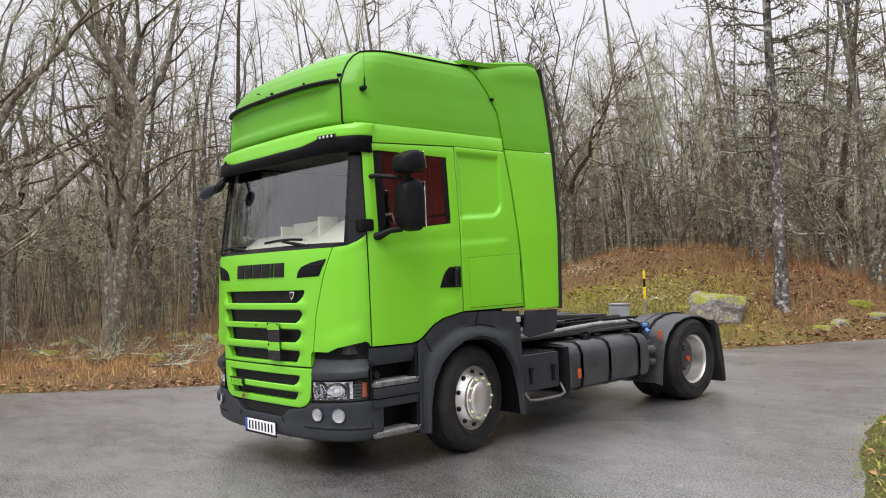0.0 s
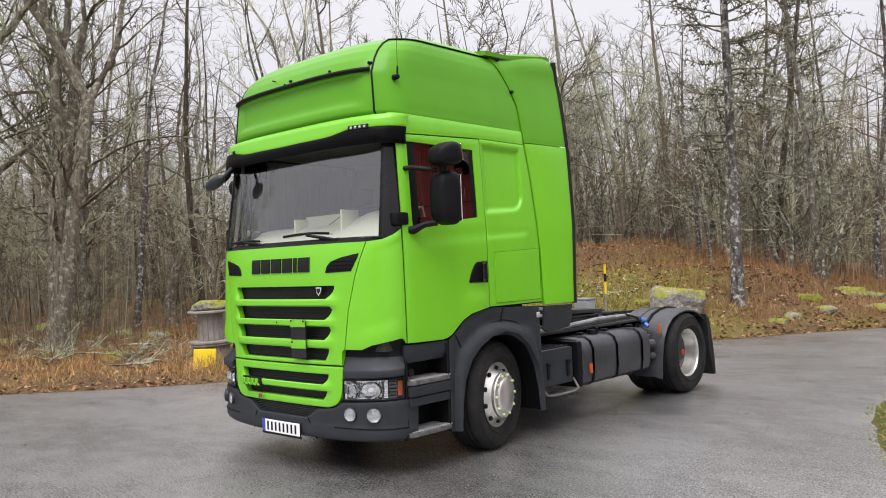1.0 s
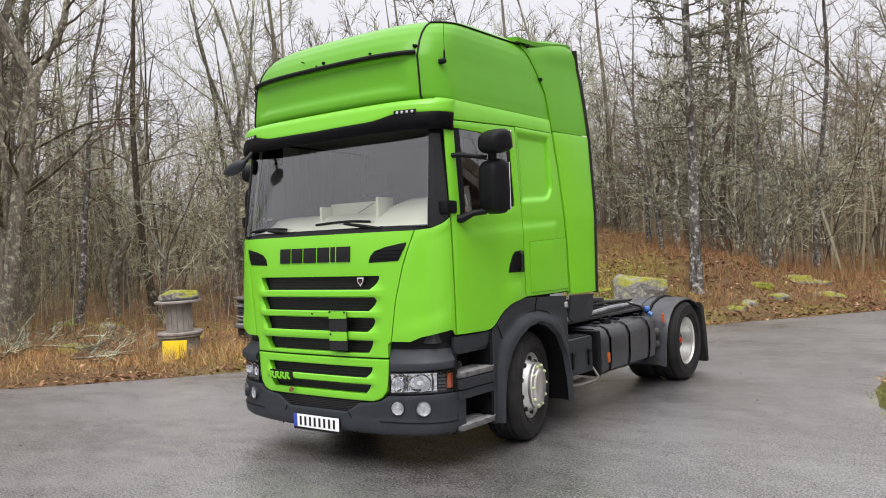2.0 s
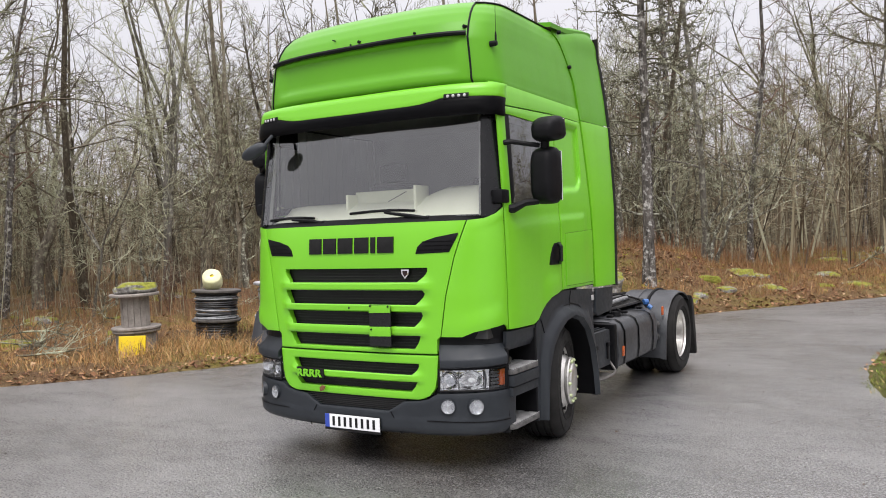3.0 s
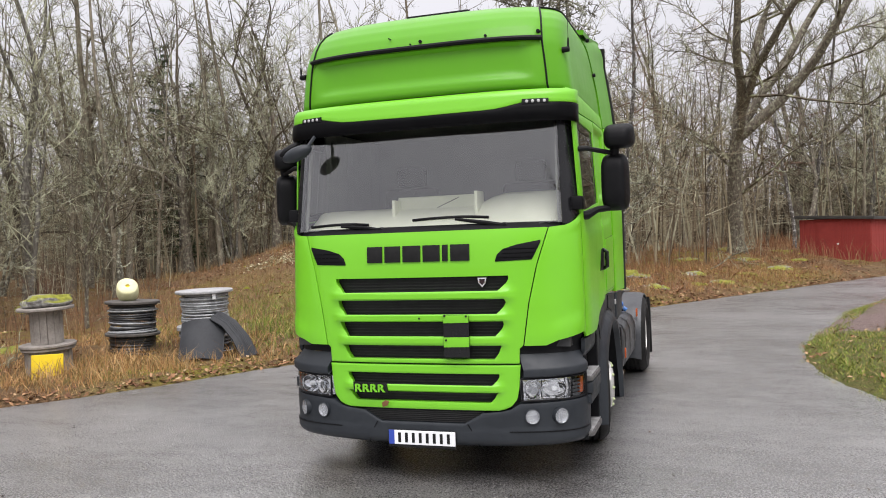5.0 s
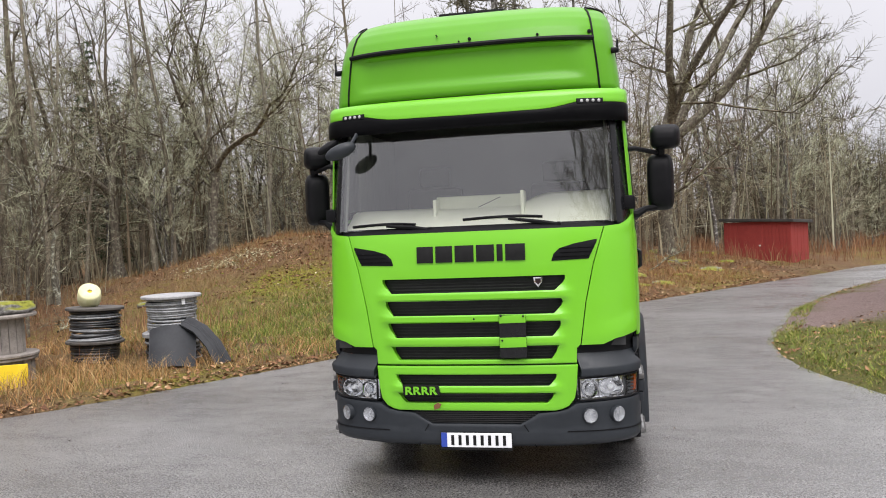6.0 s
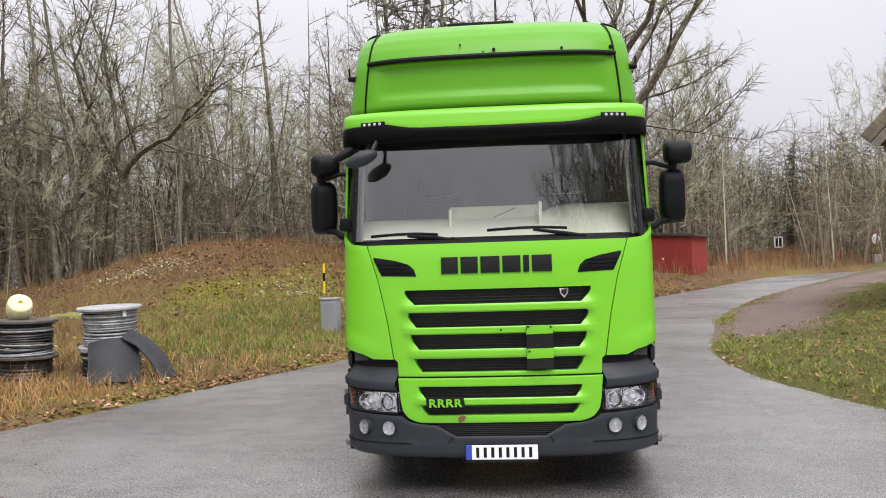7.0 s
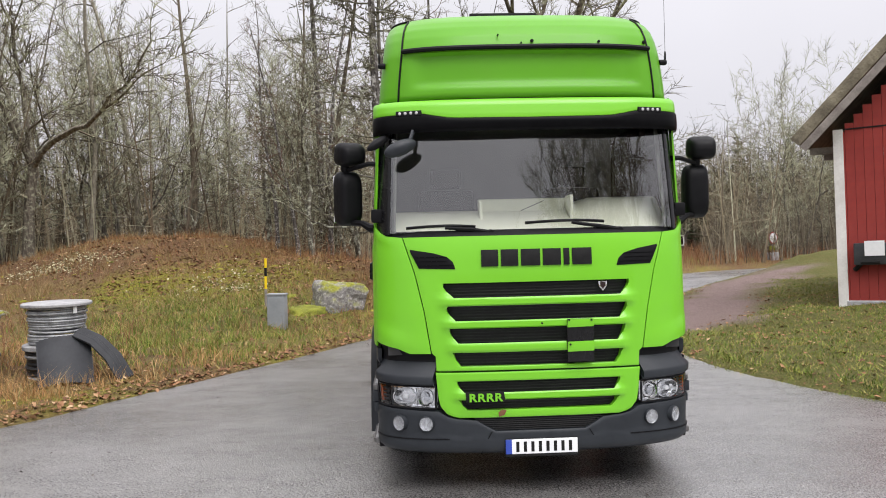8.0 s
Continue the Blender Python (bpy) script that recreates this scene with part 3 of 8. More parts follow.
def slotted(name, z0, z1, slots, edge, mat="green", label=""):
    zs, ends, kind = [], [], []

    def add(z, e, k):
        zs.append(z), ends.append(e), kind.append(k)

    below = z0
    for lo, hi, e0, e1 in slots:
        for s in np.linspace(0, 1, 6)[:-1]:
            add(below + (lo - below) * s, e0 + 0.045 * (1 - s), "rib")
        for s in np.linspace(0, 1, 5)[:-1]:
            add(lo + (hi - lo) * s, e0 + (e1 - e0) * min(1, s * 1.6), "slot")
        below, e_last = hi, e1
    for s in np.linspace(0, 1, 9):
        add(below + (z1 - below) * s, e_last, "rib")
    us = np.linspace(0, 1, 13)
    vs = np.linspace(0, 1, 7)[1:]
    P = []
    for z, e, k in zip(zs, ends, kind):
        full = curve_at(edge, z)
        xs = [-full + (full - e) * v for v in np.linspace(0, 1, 7)[:-1]] + [-e + 2 * e * u for u in us] + [e + (full - e) * v for v in vs]
        row = []
        for x in xs:
            out = 0.0
            for (lo, hi, e0, e1), nxt in zip(slots, slots[1:] + [(hi_cap(slots), 9, 0, 0)]):
                mid = (hi + nxt[0]) / 2
                half = (nxt[0] - hi) / 2 + 0.012
                if nxt[1] < 9 and abs(z - mid) < half and abs(x) < e1 + 0.07:
                    fade = min(1, (e1 + 0.07 - abs(x)) / 0.07)
                    out = 0.022 * min(1.0, (half - abs(z - mid)) / 0.016) * fade
            row.append(nose(x, z, out))
        P.append(row)
    hole = lambda i, j: kind[i] == "slot" and 6 <= j < 18
    return shell(name, P, lambda i, j: not hole(i, j), mat, truck, label, depth=0.045)


def hi_cap(slots):
    return slots[-1][1] + 0.05


slotted("grille_panel", 0.875, 1.838, SLOTS, UP_EDGE, label="bright green front panel with four dark slots")
LOW_EDGE = [(0.535, 0.56), (0.545, 0.62), (0.57, 0.67), (0.62, 0.712), (0.70, 0.728), (0.862, 0.742)]
slotted("lower_grille_panel", 0.538, 0.862, [(0.592, 0.665, 0.52, 0.565), (0.722, 0.800, 0.54, 0.59)], LOW_EDGE, label="green lower grille panel")

for k in range(46):
    bm = bmesh.new()
    tube(bm, [nose(x, 0.56 + k * 0.0215, -0.05) for x in np.linspace(-0.72, 0.72, 9)], 0.0045, 4, False)
    part("grille_fin", bm, "mesh", truck)
P = [[nose(x, z, -0.062) for x in np.linspace(-0.8, 0.8, 17)] for z in np.linspace(0.42, 1.75, 12)]
shell("grille_mesh", P, None, "mesh", truck, "black grille backing", 0.02)

# air inlets beside the lettering: black wedges with fins
for side in (1, -1):
    lo, hi = [(0.585, 1.604), (0.845, 1.612), (0.905, 1.735)], [(0.585, 1.612), (0.60, 1.655), (0.64, 1.692), (0.74, 1.722), (0.905, 1.750)]
    inlet = plate_on("air_inlet", lambda a, b: nose(side * a, b, 0.006), lo, hi, 0.585, 0.905, "black", truck, "black wedge-shaped air inlet", 22)
    for z in (1.632, 1.662, 1.692):
        bm = bmesh.new()
        tube(bm, [nose(side * x, z, 0.008) for x in np.linspace(0.60 if z < 1.65 else 0.64, 0.85 if z < 1.65 else 0.87, 6)], 0.002, 4)
        part("inlet_fin", bm, "visor", inlet)

# the maker's name as six plain black blocks
x0 = -0.398
for wdt in (0.122, 0.124, 0.138, 0.130, 0.042, 0.142):
    plate_on("emblem_block", lambda a, b: nose(a, b, 0.014), [(-1, 1.618), (1, 1.618)], [(-1, 1.738), (1, 1.738)], x0, x0 + wdt, "ink", truck, na=5, nb=4, depth=0.016, push=0.005)
    x0 += wdt + 0.020
bm = bmesh.new()
prism(bm, [(0.448, 1.492), (0.515, 1.492), (0.512, 1.455), (0.482, 1.418), (0.452, 1.455)], lambda a, b, d: Vector(nose(a, b, -0.02 - d)), 0.02, 0.006)
part("badge", bm, "chrome", truck, "small silver shield badge")
bm = bmesh.new()
prism(bm, [(0.46, 1.482), (0.503, 1.482), (0.50, 1.457), (0.482, 1.436), (0.464, 1.457)], lambda a, b, d: Vector(nose(a, b, -0.017 - d)), 0.01, 0.003)
part("badge_field", bm, "curtain", truck)

# taped sheet over the slots, half green and half black
card = part("patch_sheet", box(bmesh.new(), (0.20, -0.036, 0.925), (0.392, -0.030, 1.232), 0.002, 1), "gloss", truck, "sheet of film taped over the grille slots")
for lo, hi in ((1.172, 1.231), (0.998, 1.072)):
    bm = bmesh.new()
    prism(bm, [(0.201, lo), (0.391, lo + 0.004), (0.391, hi), (0.205, hi - 0.003)], lambda a, b, d: Vector((a, -0.041 + d, b)), 0.006, 0.001)
    part("green_strip", bm, "green", card)
for a, b in ((0.215, 1.225), (0.375, 1.222), (0.02, 1.207), (0.22, 1.05)):
    bm = bmesh.new()
    lathe(bm, [(0.0, -0.006), (0.007, -0.004), (0.008, 0.002)], pose(a, -0.044, b, 0, 0, 90), 8)
    part("rivet", bm, "ink", truck)

# series letters
bm = bmesh.new()
prism(bm, [(-0.53, 0.652), (-0.256, 0.652), (-0.252, 0.664), (-0.262, 0.722), (-0.275, 0.730), (-0.535, 0.730)], lambda a, b, d: Vector(nose(a, b, 0.036 - d)), 0.02, 0.003)
sign = part("series_sign", bm, "ink", truck, "small black sign with green letters")
txt = bpy.data.curves.new("series_letters", "FONT")
txt.body, txt.size, txt.extrude, txt.align_x = "RRRR", 0.078, 0.005, "CENTER"
txt.space_character, txt.offset = 1.12, 0.0022
tmp = new("series_letters", txt)
me = bpy.data.meshes.new_from_object(tmp)
bpy.data.objects.remove(tmp)
ob = new("letters", me)
ob.parent = sign
ob.matrix_basis = pose(-0.394, -0.0405, 0.664, 90, 0, 0) @ Matrix.Diagonal((1.18, 1, 1, 1))
finish(ob, "green", "green raised letters")

# corner panels, doors, side panels, deflectors: both sides alike
CORNER_TOP = [(0.0, 1.838), (0.35, 1.85), (0.7, 1.885), (1.0, 1.93)]
DOOR_BOT = [(0.34, 1.035), (0.78, 1.03), (0.86, 1.06), (1.0, 1.165), (1.12, 1.215), (1.36, 1.255)]
DOOR_TOP = [(0.34, 2.672), (0.6, 2.685), (1.36, 2.715)]
SILL = [(0.34, 1.945), (0.45, 1.948), (1.26, 2.03), (1.36, 2.04)]
HEAD = [(0.34, 2.60), (0.47, 2.625), (1.26, 2.615), (1.36, 2.62)]


def crease(y, z):
    """The pressed ridges along the flank: a soft step under the sill and one above the arch."""
    d = 0.0
    for z0, y0, y1, h in ((1.80 + (y - 0.4) * 0.055, 0.36, 2.0, 0.014), (1.36 + (y - 1.0) * 0.03, 0.95, 1.36, 0.016)):
        if y0 < y < y1:
            fade = min(1, (y - y0) / 0.15, (y1 - y) / 0.1)
            d += h * max(0, fade) / (1 + math.exp((z - z0) / 0.012))
    return d


for side in (1, -1):
    # corner panel between grille and door
    P = []
    for r in np.linspace(0, 1, 26):
        row = []
        for q in np.linspace(0, 1, 16):
            top = curve_at(CORNER_TOP, q)
            bot = curve_at([(0, 1.0), (0.22, 1.0), (0.30, 1.032), (0.6, 1.062), (0.92, 1.082), (0.96, 1.04), (1, 1.035)], q)
            z = bot + (top - bot) * r
            w, f = curve_at(BODY_W, z), curve_at(BODY_F, z)
            ta, tb = t_of_x(curve_at(UP_EDGE, z) + 0.008, w), t_of_y(0.335, f)
            bulge = 0.010 * math.sin(q * math.pi) / (1 + math.exp((z - (1.10 + 0.14 * q)) / 0.016))
            bulge += 0.012 * max(0, 1 - abs(r - 0.97) / 0.06) * q
            row.append(body(ta + (tb - ta) * q, z, side, bulge))
        P.append(row)
    shell("corner_panel", P, None, "green", truck, "bright green cab corner panel", depth=0.012)

    # black frame behind the panels' joints
    P = [[flank(y, z, side, -0.020 if y < 1.37 else -0.062) for z in list(np.linspace(1.07, 1.95, 6)) + [2.30, 2.60, 2.70, 2.78]] for y in [0.20, 0.26, 0.34, 0.42, 0.47, 0.8, 1.1, 1.24, 1.30, 1.40]]
    shell("cab_frame", P, lambda i, j: not (4 <= i < 7 and 5 <= j < 7) and not (i < 3 and 5 <= j < 8), "black", truck, "black cab frame", depth=0.004, push=0)
    P = [[flank(y, z, side, -0.050) for z in np.linspace(1.24, 2.78, 8)] for y in np.linspace(1.34, 2.20, 6)]
    shell("cab_frame", P, None, "black", truck, "black cab frame", depth=0.004, push=0)
    # door with its window opening
    ys = [0.348, 0.375, 0.41, 0.45] + list(np.linspace(0.45, 1.262, 17))[1:] + [1.29, 1.325, 1.354]
    cols = []
    for y in ys:
        c = [curve_at(DOOR_BOT, y), curve_at(SILL, y), curve_at(HEAD, y), curve_at(DOOR_TOP, y)]
        cols.append([c[k] + (c[k + 1] - c[k]) * s for k, s in bands(c, [22, 8, 3])])
    P = [[flank(y, z, side, crease(y, z)) for z in col] for y, col in zip(ys, cols)]
    door = shell("door", P, lambda i, j: not (3 <= i < 19 and 22 <= j < 30), "green", truck, "green cab door", depth=0.012)
    # dark window frame and pane
    for k, (grow, out, mat, nm) in enumerate(((0.0, -0.014, "side_glass", "window"),)):
        P = [[flank(y, z, side, out) for z in np.linspace(curve_at(SILL, y) + 0.005, curve_at(HEAD, y) - 0.005, 9)] for y in np.linspace(0.452, 1.258, 17)]
        pane = shell(nm, P, None, mat, door, "dark tinted side window", depth=0.004, push=0.0)
        pane.visible_shadow = False
    P = [[flank(y, z, side, -0.010) for z in np.linspace(curve_at(SILL, y) + 0.002, curve_at(HEAD, y) - 0.002, 12)] for y in [0.452, 0.49, 0.53] + list(np.linspace(0.56, 1.18, 8)) + [1.2, 1.225, 1.258]]
    shell("window_seal", P, lambda i, j: not (2 <= i < 11 and 1 <= j < 10), "black", door, "black rubber window seal", depth=0.012)
    # handle in its bowl
    grip = plate_on("door_handle", lambda a, b: flank(a, b, side, 0.010 + crease(a, b)), [(1.105, 1.472), (1.352, 1.468)], [(1.105, 1.485), (1.13, 1.545), (1.175, 1.615), (1.215, 1.646), (1.352, 1.650)], 1.105, 1.352, "black", door, "black door handle in its recess", 12, 6, 0.02, 0.006)
    bm = bmesh.new()
    tube(bm, [flank(1.285, 1.485, side, 0.02), flank(1.285, 1.50, side, 0.052), flank(1.29, 1.62, side, 0.052), flank(1.29, 1.64, side, 0.02)], 0.017, 8)
    part("grip", bm, "gloss", grip)

    # panel behind the door
    ys = np.linspace(1.365, 2.07, 22)

    def back_edge(z):
        return curve_at([(1.2, 2.15), (1.75, 2.125), (2.38, 2.06), (2.75, 2.00)], z)

    def side_relief(y, z):
        """The pressed field of the blind window and the locker's raised lid."""
        out = crease(y, z)
        inside = min(y - 1.385, 1.905 - y, z - (2.085 + (y - 1.385) * 0.06), 2.655 - z)
        corner = math.hypot(max(0, y - 1.765), max(0, 2.25 - z)) - 0.14
        if y > 1.765 and z < 2.25:
            inside = min(inside, -corner)
        out -= 0.028 / (1 + math.exp(-max(min(inside, 0.2), -0.2) / 0.007))
        return out

    P = []
    for q in np.linspace(0, 1, 60):
        row = []
        for r in np.linspace(0, 1, 110):
            z0 = 1.255
            z = z0 + (2.72 - z0) * r
            y = 1.366 + (back_edge(z) - 1.366) * q
            row.append(flank(y, z, side, side_relief(y, z)))
        P.append(row)
    shell("side_panel", P, None, "green", truck, "green sleeper side panel with a pressed blind window", depth=0.012)
    # locker lid: a thin proud frame line
    plate_on('locker_gap', lambda a, b: flank(a, b, side, crease(a, b) + 0.003), [(1.4, 1.2795), (2.2, 1.2795)], [(1.4, 1.7225), (2.2, 1.7575)], 1.4495, 2.1255, 'ink', truck, 'dark joint round the locker lid', 12, 10, 0.012, 0.0)
    P = [[flank(1.453 + 0.669 * a, 1.283 + 0.439 * b + 0.03 * a * b, side, 0.009 + crease(1.453 + 0.669 * a, 1.283 + 0.439 * b)) for b in np.linspace(0, 1, 10)] for a in np.linspace(0, 1, 12)]
    shell("locker_lid", P, None, "green", truck, "green luggage locker lid", depth=0.012, push=0.003)

    # side deflector, lower half, and its rubber edge
    P = []
    for q in np.linspace(0, 1, 16):
        row = []
        for z in np.linspace(1.225, 2.735, 30):
            a = back_edge(z) + 0.012
            y = a + (curve_at([(1.2, 2.60), (2.1, 2.64), (2.735, 2.645)], z) - a) * q
            row.append((side * (curve_at(BODY_W, z) + 0.012 + 0.035 * q + 0.01 * math.sin(q * 3)), y, z))
        P.append(row)
    shell("side_deflector", P, None, "green", truck, "green side air deflector", depth=0.03)
    for nm, za, zb, off in (("edge_rubber", 1.21, 2.735, 0.0), ("edge_rubber", 2.745, 3.60, 0.0)):
        bm = bmesh.new()
        pts = []
        for z in np.linspace(za, zb, 14):
            y = curve_at([(1.2, 2.61), (2.1, 2.652), (2.74, 2.657), (3.3, 2.655), (3.6, 2.61)], z)
            pts.append((side * (curve_at(BODY_W, z) + (0.035 if z < 3.3 else 0.03)), y + 0.012, z))
        tube(bm, pts, 0.026, 8)
        part(nm, bm, "rubber", truck)
    # roof-high part of the deflector
    P = []
    for q in np.linspace(0, 1, 18):
        row = []
        for r in np.linspace(0, 1, 20):
            zt = curve_at([(1.5, 3.50), (1.84, 3.555), (2.2, 3.63), (2.5, 3.665), (2.7, 3.64)], 1.68 + 0.95 * q)
            z = 2.745 + (zt - 2.745) * r
            a = curve_at([(2.745, 2.02), (3.09, 1.985), (3.26, 1.895), (3.43, 1.77), (3.56, 1.63)], z)
            y = a + (curve_at([(2.74, 2.645), (3.3, 2.645), (3.6, 2.60)], z) - a) * q
            roll = max(0.0, (r - 0.82) / 0.18)
            row.append((side * (curve_at(BODY_W, z) + 0.008 + 0.035 * q - 0.07 * roll ** 2), y, z))
        P.append(row)
    shell("roof_deflector_side", P, None, "roof_green", truck, "dull green roof deflector cheek, darkened against the sky", depth=0.03)
    for y, z in ((1.925, 3.215), (1.765, 3.50)):
        bm = bmesh.new()
        lathe(bm, [(0.0, 0.012), (0.014, 0.01), (0.018, 0.0), (0.018, -0.02)], pose(side * (curve_at(BODY_W, z) + 0.012), y, z, 0, 0, 0 if side > 0 else 180), 10)
        part("bolt", bm, "black", truck)
    # white strip painted where light shows through the deflector's gap
    part("gap_light_strip", box(bmesh.new(), (side * 1.155, 2.56, 2.734), (side * 1.172, 2.645, 2.746), 0.002, 1), "white", truck, "white strip painted for the bright gap in the deflector's joint")
    # dark lower skirt under the deflector
    bm = bmesh.new()
    prism(bm, [(2.16, 1.21), (2.61, 1.20), (2.595, 1.04), (2.55, 0.985), (2.20, 0.955), (2.12, 0.99)], lambda a, b, d: Vector((side * (1.195 - d), a, b)), 0.03, 0.008)
    part("deflector_skirt", bm, "grey", truck, "dark grey lower deflector skirt")

# roof: front and top in one panel, a cheek on each side
ROOF = [(2.845, 0.165, 1.115), (2.875, 0.15, 1.11), (2.95, 0.152, 1.105), (3.08, 0.158, 1.09), (3.19, 0.165, 1.075), (3.245, 0.185, 1.07), (3.315, 0.215, 1.062), (3.39, 0.265, 1.05), (3.455, 0.335, 1.03), (3.505, 0.42, 1.005), (3.535, 0.50, 0.975), (3.57, 0.64, 0.92), (3.597, 0.80, 0.84), (3.617, 1.0, 0.72), (3.63, 1.15, 0.5), (3.637, 1.25, 0.2)]
ROOF_END = [(2.745, 2.01), (3.09, 1.975), (3.26, 1.885), (3.43, 1.76), (3.5, 1.70), (3.6, 1.66)]
SEAM = 0.56


def roof_row(z, f, w, side, ts):
    row = []
    d = min(0.45, max(0.1, 1.5 - f))
    end = curve_at(ROOF_END, z)
    for t in ts:
        tt = t if t <= 1 else 1 + (t - 1) * max(0.02, end - f - d)
        x, y = plan(tt, w, f, d)
        out = 0.0
        if 2.9 < z < 3.17 and abs(x) < 0.86:
            out = 0.032 / (1 + math.exp(-min(0.83 - abs(x), z - 2.945) / 0.009))
        row.append((side * x, y + out, z))
    return row


ts_full = list(np.linspace(0, SEAM, 15)) + list(np.linspace(SEAM, 1, 7))[1:] + list(1 + np.linspace(0, 1, 10))[1:]
nf = 15
zz = []
for (a, b) in zip(ROOF, ROOF[1:]):
    n = 5 if b[0] - a[0] > 0.06 else 2
    for s in range(n):
        zz.append([a[k] + (b[k] - a[k]) * s / n for k in range(3)])
zz.append(list(ROOF[-1]))
top_from = next(i for i, r in enumerate(zz) if r[0] >= 3.505)
P = []
for z, f, w in zz:
    half = roof_row(z, f, w, 1, ts_full)
    P.append([(-x, y, q) for x, y, q in half[:0:-1]] + half)
nc = len(ts_full)
centre_j = nc - 1
shell("roof_panel", P, lambda i, j: i >= top_from or abs(j + 0.5 - centre_j) < nf - 1, "roof_green", truck, "dull green high roof front, darkened against the sky, with a recessed field", depth=0.03, centre=(0, 1.4, 2.2))
for side in (1, -1):
    P = [roof_row(z, f, w, side, [SEAM + 0.006] + ts_full[nf:]) for z, f, w in zz[: top_from + 1]]
    shell("roof_cheek", P, None, "roof_green", truck, "dull green roof side panel, darkened against the sky", depth=0.03, centre=(0, 1.4, 2.2))
    # dark rubber in the joint along the roof's edge
    bm = bmesh.new()
    tube(bm, [roof_row(z, f, w, side, [SEAM + 0.003])[0] for z, f, w in zz[: top_from + 1]], 0.0075, 6)
    tube(bm, [tuple(c + (0.004 if k == 2 else 0) for k, c in enumerate(p)) for p in roof_row(*zz[top_from], side, [SEAM + 0.003] + ts_full[nf:])], 0.0075, 6)
    part("roof_joint", bm, "black", truck, "black rubber joint along the roof edge")
    # band between door top and cheek
    rows = []
    for r in np.linspace(0, 1, 6):
        row = []
        for y in list(np.linspace(0.30, 0.5, 8)) + list(np.linspace(0.5, 2.0, 20))[1:]:
            z0 = curve_at(DOOR_TOP, y) + 0.010
            z = z0 + (2.848 - z0) * r
            row.append(flank(y, z, side, 0.002 - 0.02 * max(0, r - 0.7)))
        rows.append(row)
    shell("roof_rail", rows, None, "green", truck, "green roof rail above the door", depth=0.02)
# deflector top plate between the cheeks
P = [[(x, y, curve_at([(1.6, 3.60), (1.94, 3.61), (2.3, 3.66), (2.56, 3.70), (2.6, 3.69)], y) - 0.04 * (abs(x) / 1.05) ** 4) for y in np.linspace(1.6, 2.6, 12)] for x in np.linspace(-1.05, 1.05, 15)]
shell("roof_deflector", P, None, "roof_green", truck, "dull green roof air deflector, darkened against the sky", depth=0.04, centre=(0, 2, 2))

# black trim strip and small roof bolts
bm = bmesh.new()
tube(bm, [(s * plan(t, 1.075, 0.15)[0], plan(t, 1.075, 0.15)[1], 3.215) for s, t in [(-1, q) for q in np.linspace(0.56, 0.0, 14)] + [(1, q) for q in np.linspace(0.05, 0.56, 13)]], 0.019, 8)
part("roof_strip", bm, "black", truck, "black rubber strip across the roof front")
for x, z, r in ((0.03, 3.262, 0.016), (0.53, 3.255, 0.013), (-0.05, 3.25, 0.008), (0.90, 3.27, 0.017), (-0.22, 3.31, 0.007)):
    w = 1.065
    px, py = plan(t_of_x(x, w), w, 0.185)
    bm = bmesh.new()
    lathe(bm, [(0.0, 0.012), (r * 0.8, 0.010), (r * 0.7, 0.0), (r, -0.02)], pose(x, py, z, 0, 0, -90), 8)
    part("roof_bolt", bm, "black", truck)
bm = box(bmesh.new(), (-0.36, 0.95, 3.60), (0.20, 1.45, 3.685), 0.02, 2)
part("roof_hatch", bm, "black", truck, "dark roof hatch")
for side in (1, -1):
    bm = bmesh.new()
    base = Vector((side * 1.083, 0.42, 3.14))
    lathe(bm, [(0.0, 0.028), (0.017, 0.024), (0.022, 0.008), (0.022, -0.03)], pose(*base, 0, 0, 0 if side > 0 else 180), 12)
    tube(bm, [base + Vector((side * 0.014, 0, 0)), base + Vector((side * 0.016, 0, 0.06)), base + Vector((side * 0.016, 0.0, 0.085))], [0.008, 0.008, 0.005], 6)
    tube(bm, [base + Vector((side * 0.016, 0, 0.08)), base + Vector((side * 0.016, 0.01, 0.85))], 0.0018, 4)
    part("antenna", bm, "black", truck, "thin black whip antenna")

# sun visor: green upper band, dark lower lip, lamps
VIS_EDGE = [(0.0, 2.690), (0.58, 2.695), (0.70, 2.715), (0.78, 2.732), (1.2, 2.732)]


def visor(t, z, side, out=0.0):
    x, y = plan(t, 1.155 + out, curve_at([(2.58, 0.105), (2.62, 0.088), (2.66, 0.086), (2.73, 0.100), (2.80, 0.112), (2.84, 0.14)], z) - out, 0.36)
    return (side * x, y, z)


def both(fn, ts):
    return [fn(t, -1) for t in ts[:0:-1]] + [fn(t, 1) for t in ts]


ts = list(np.linspace(0, 0.97, 22))
P, Q = [], []
for r in np.linspace(0, 1, 9):
    def zup(t):
        e = curve_at(VIS_EDGE, plan(t, 1.155, 0.1, 0.36)[0])
        return e + 0.004 + (2.834 - e) * r

    def zlow(t):
        e = curve_at(VIS_EDGE, plan(t, 1.155, 0.1, 0.36)[0])
        return 2.598 + (e - 2.598) * r
    P.append(both(lambda t, s: visor(t, zup(t), s), ts))
    Q.append(both(lambda t, s: visor(t, zlow(t), s, 0.006), ts))
shell("visor_band", P, None, "green", truck, "green band above the sun visor", depth=0.10, centre=(0, 1.4, 2.7))
shell("sun_visor", Q, None, "visor", truck, "dark sun visor over the windscreen", depth=0.035, centre=(0, 1.4, 2.65))
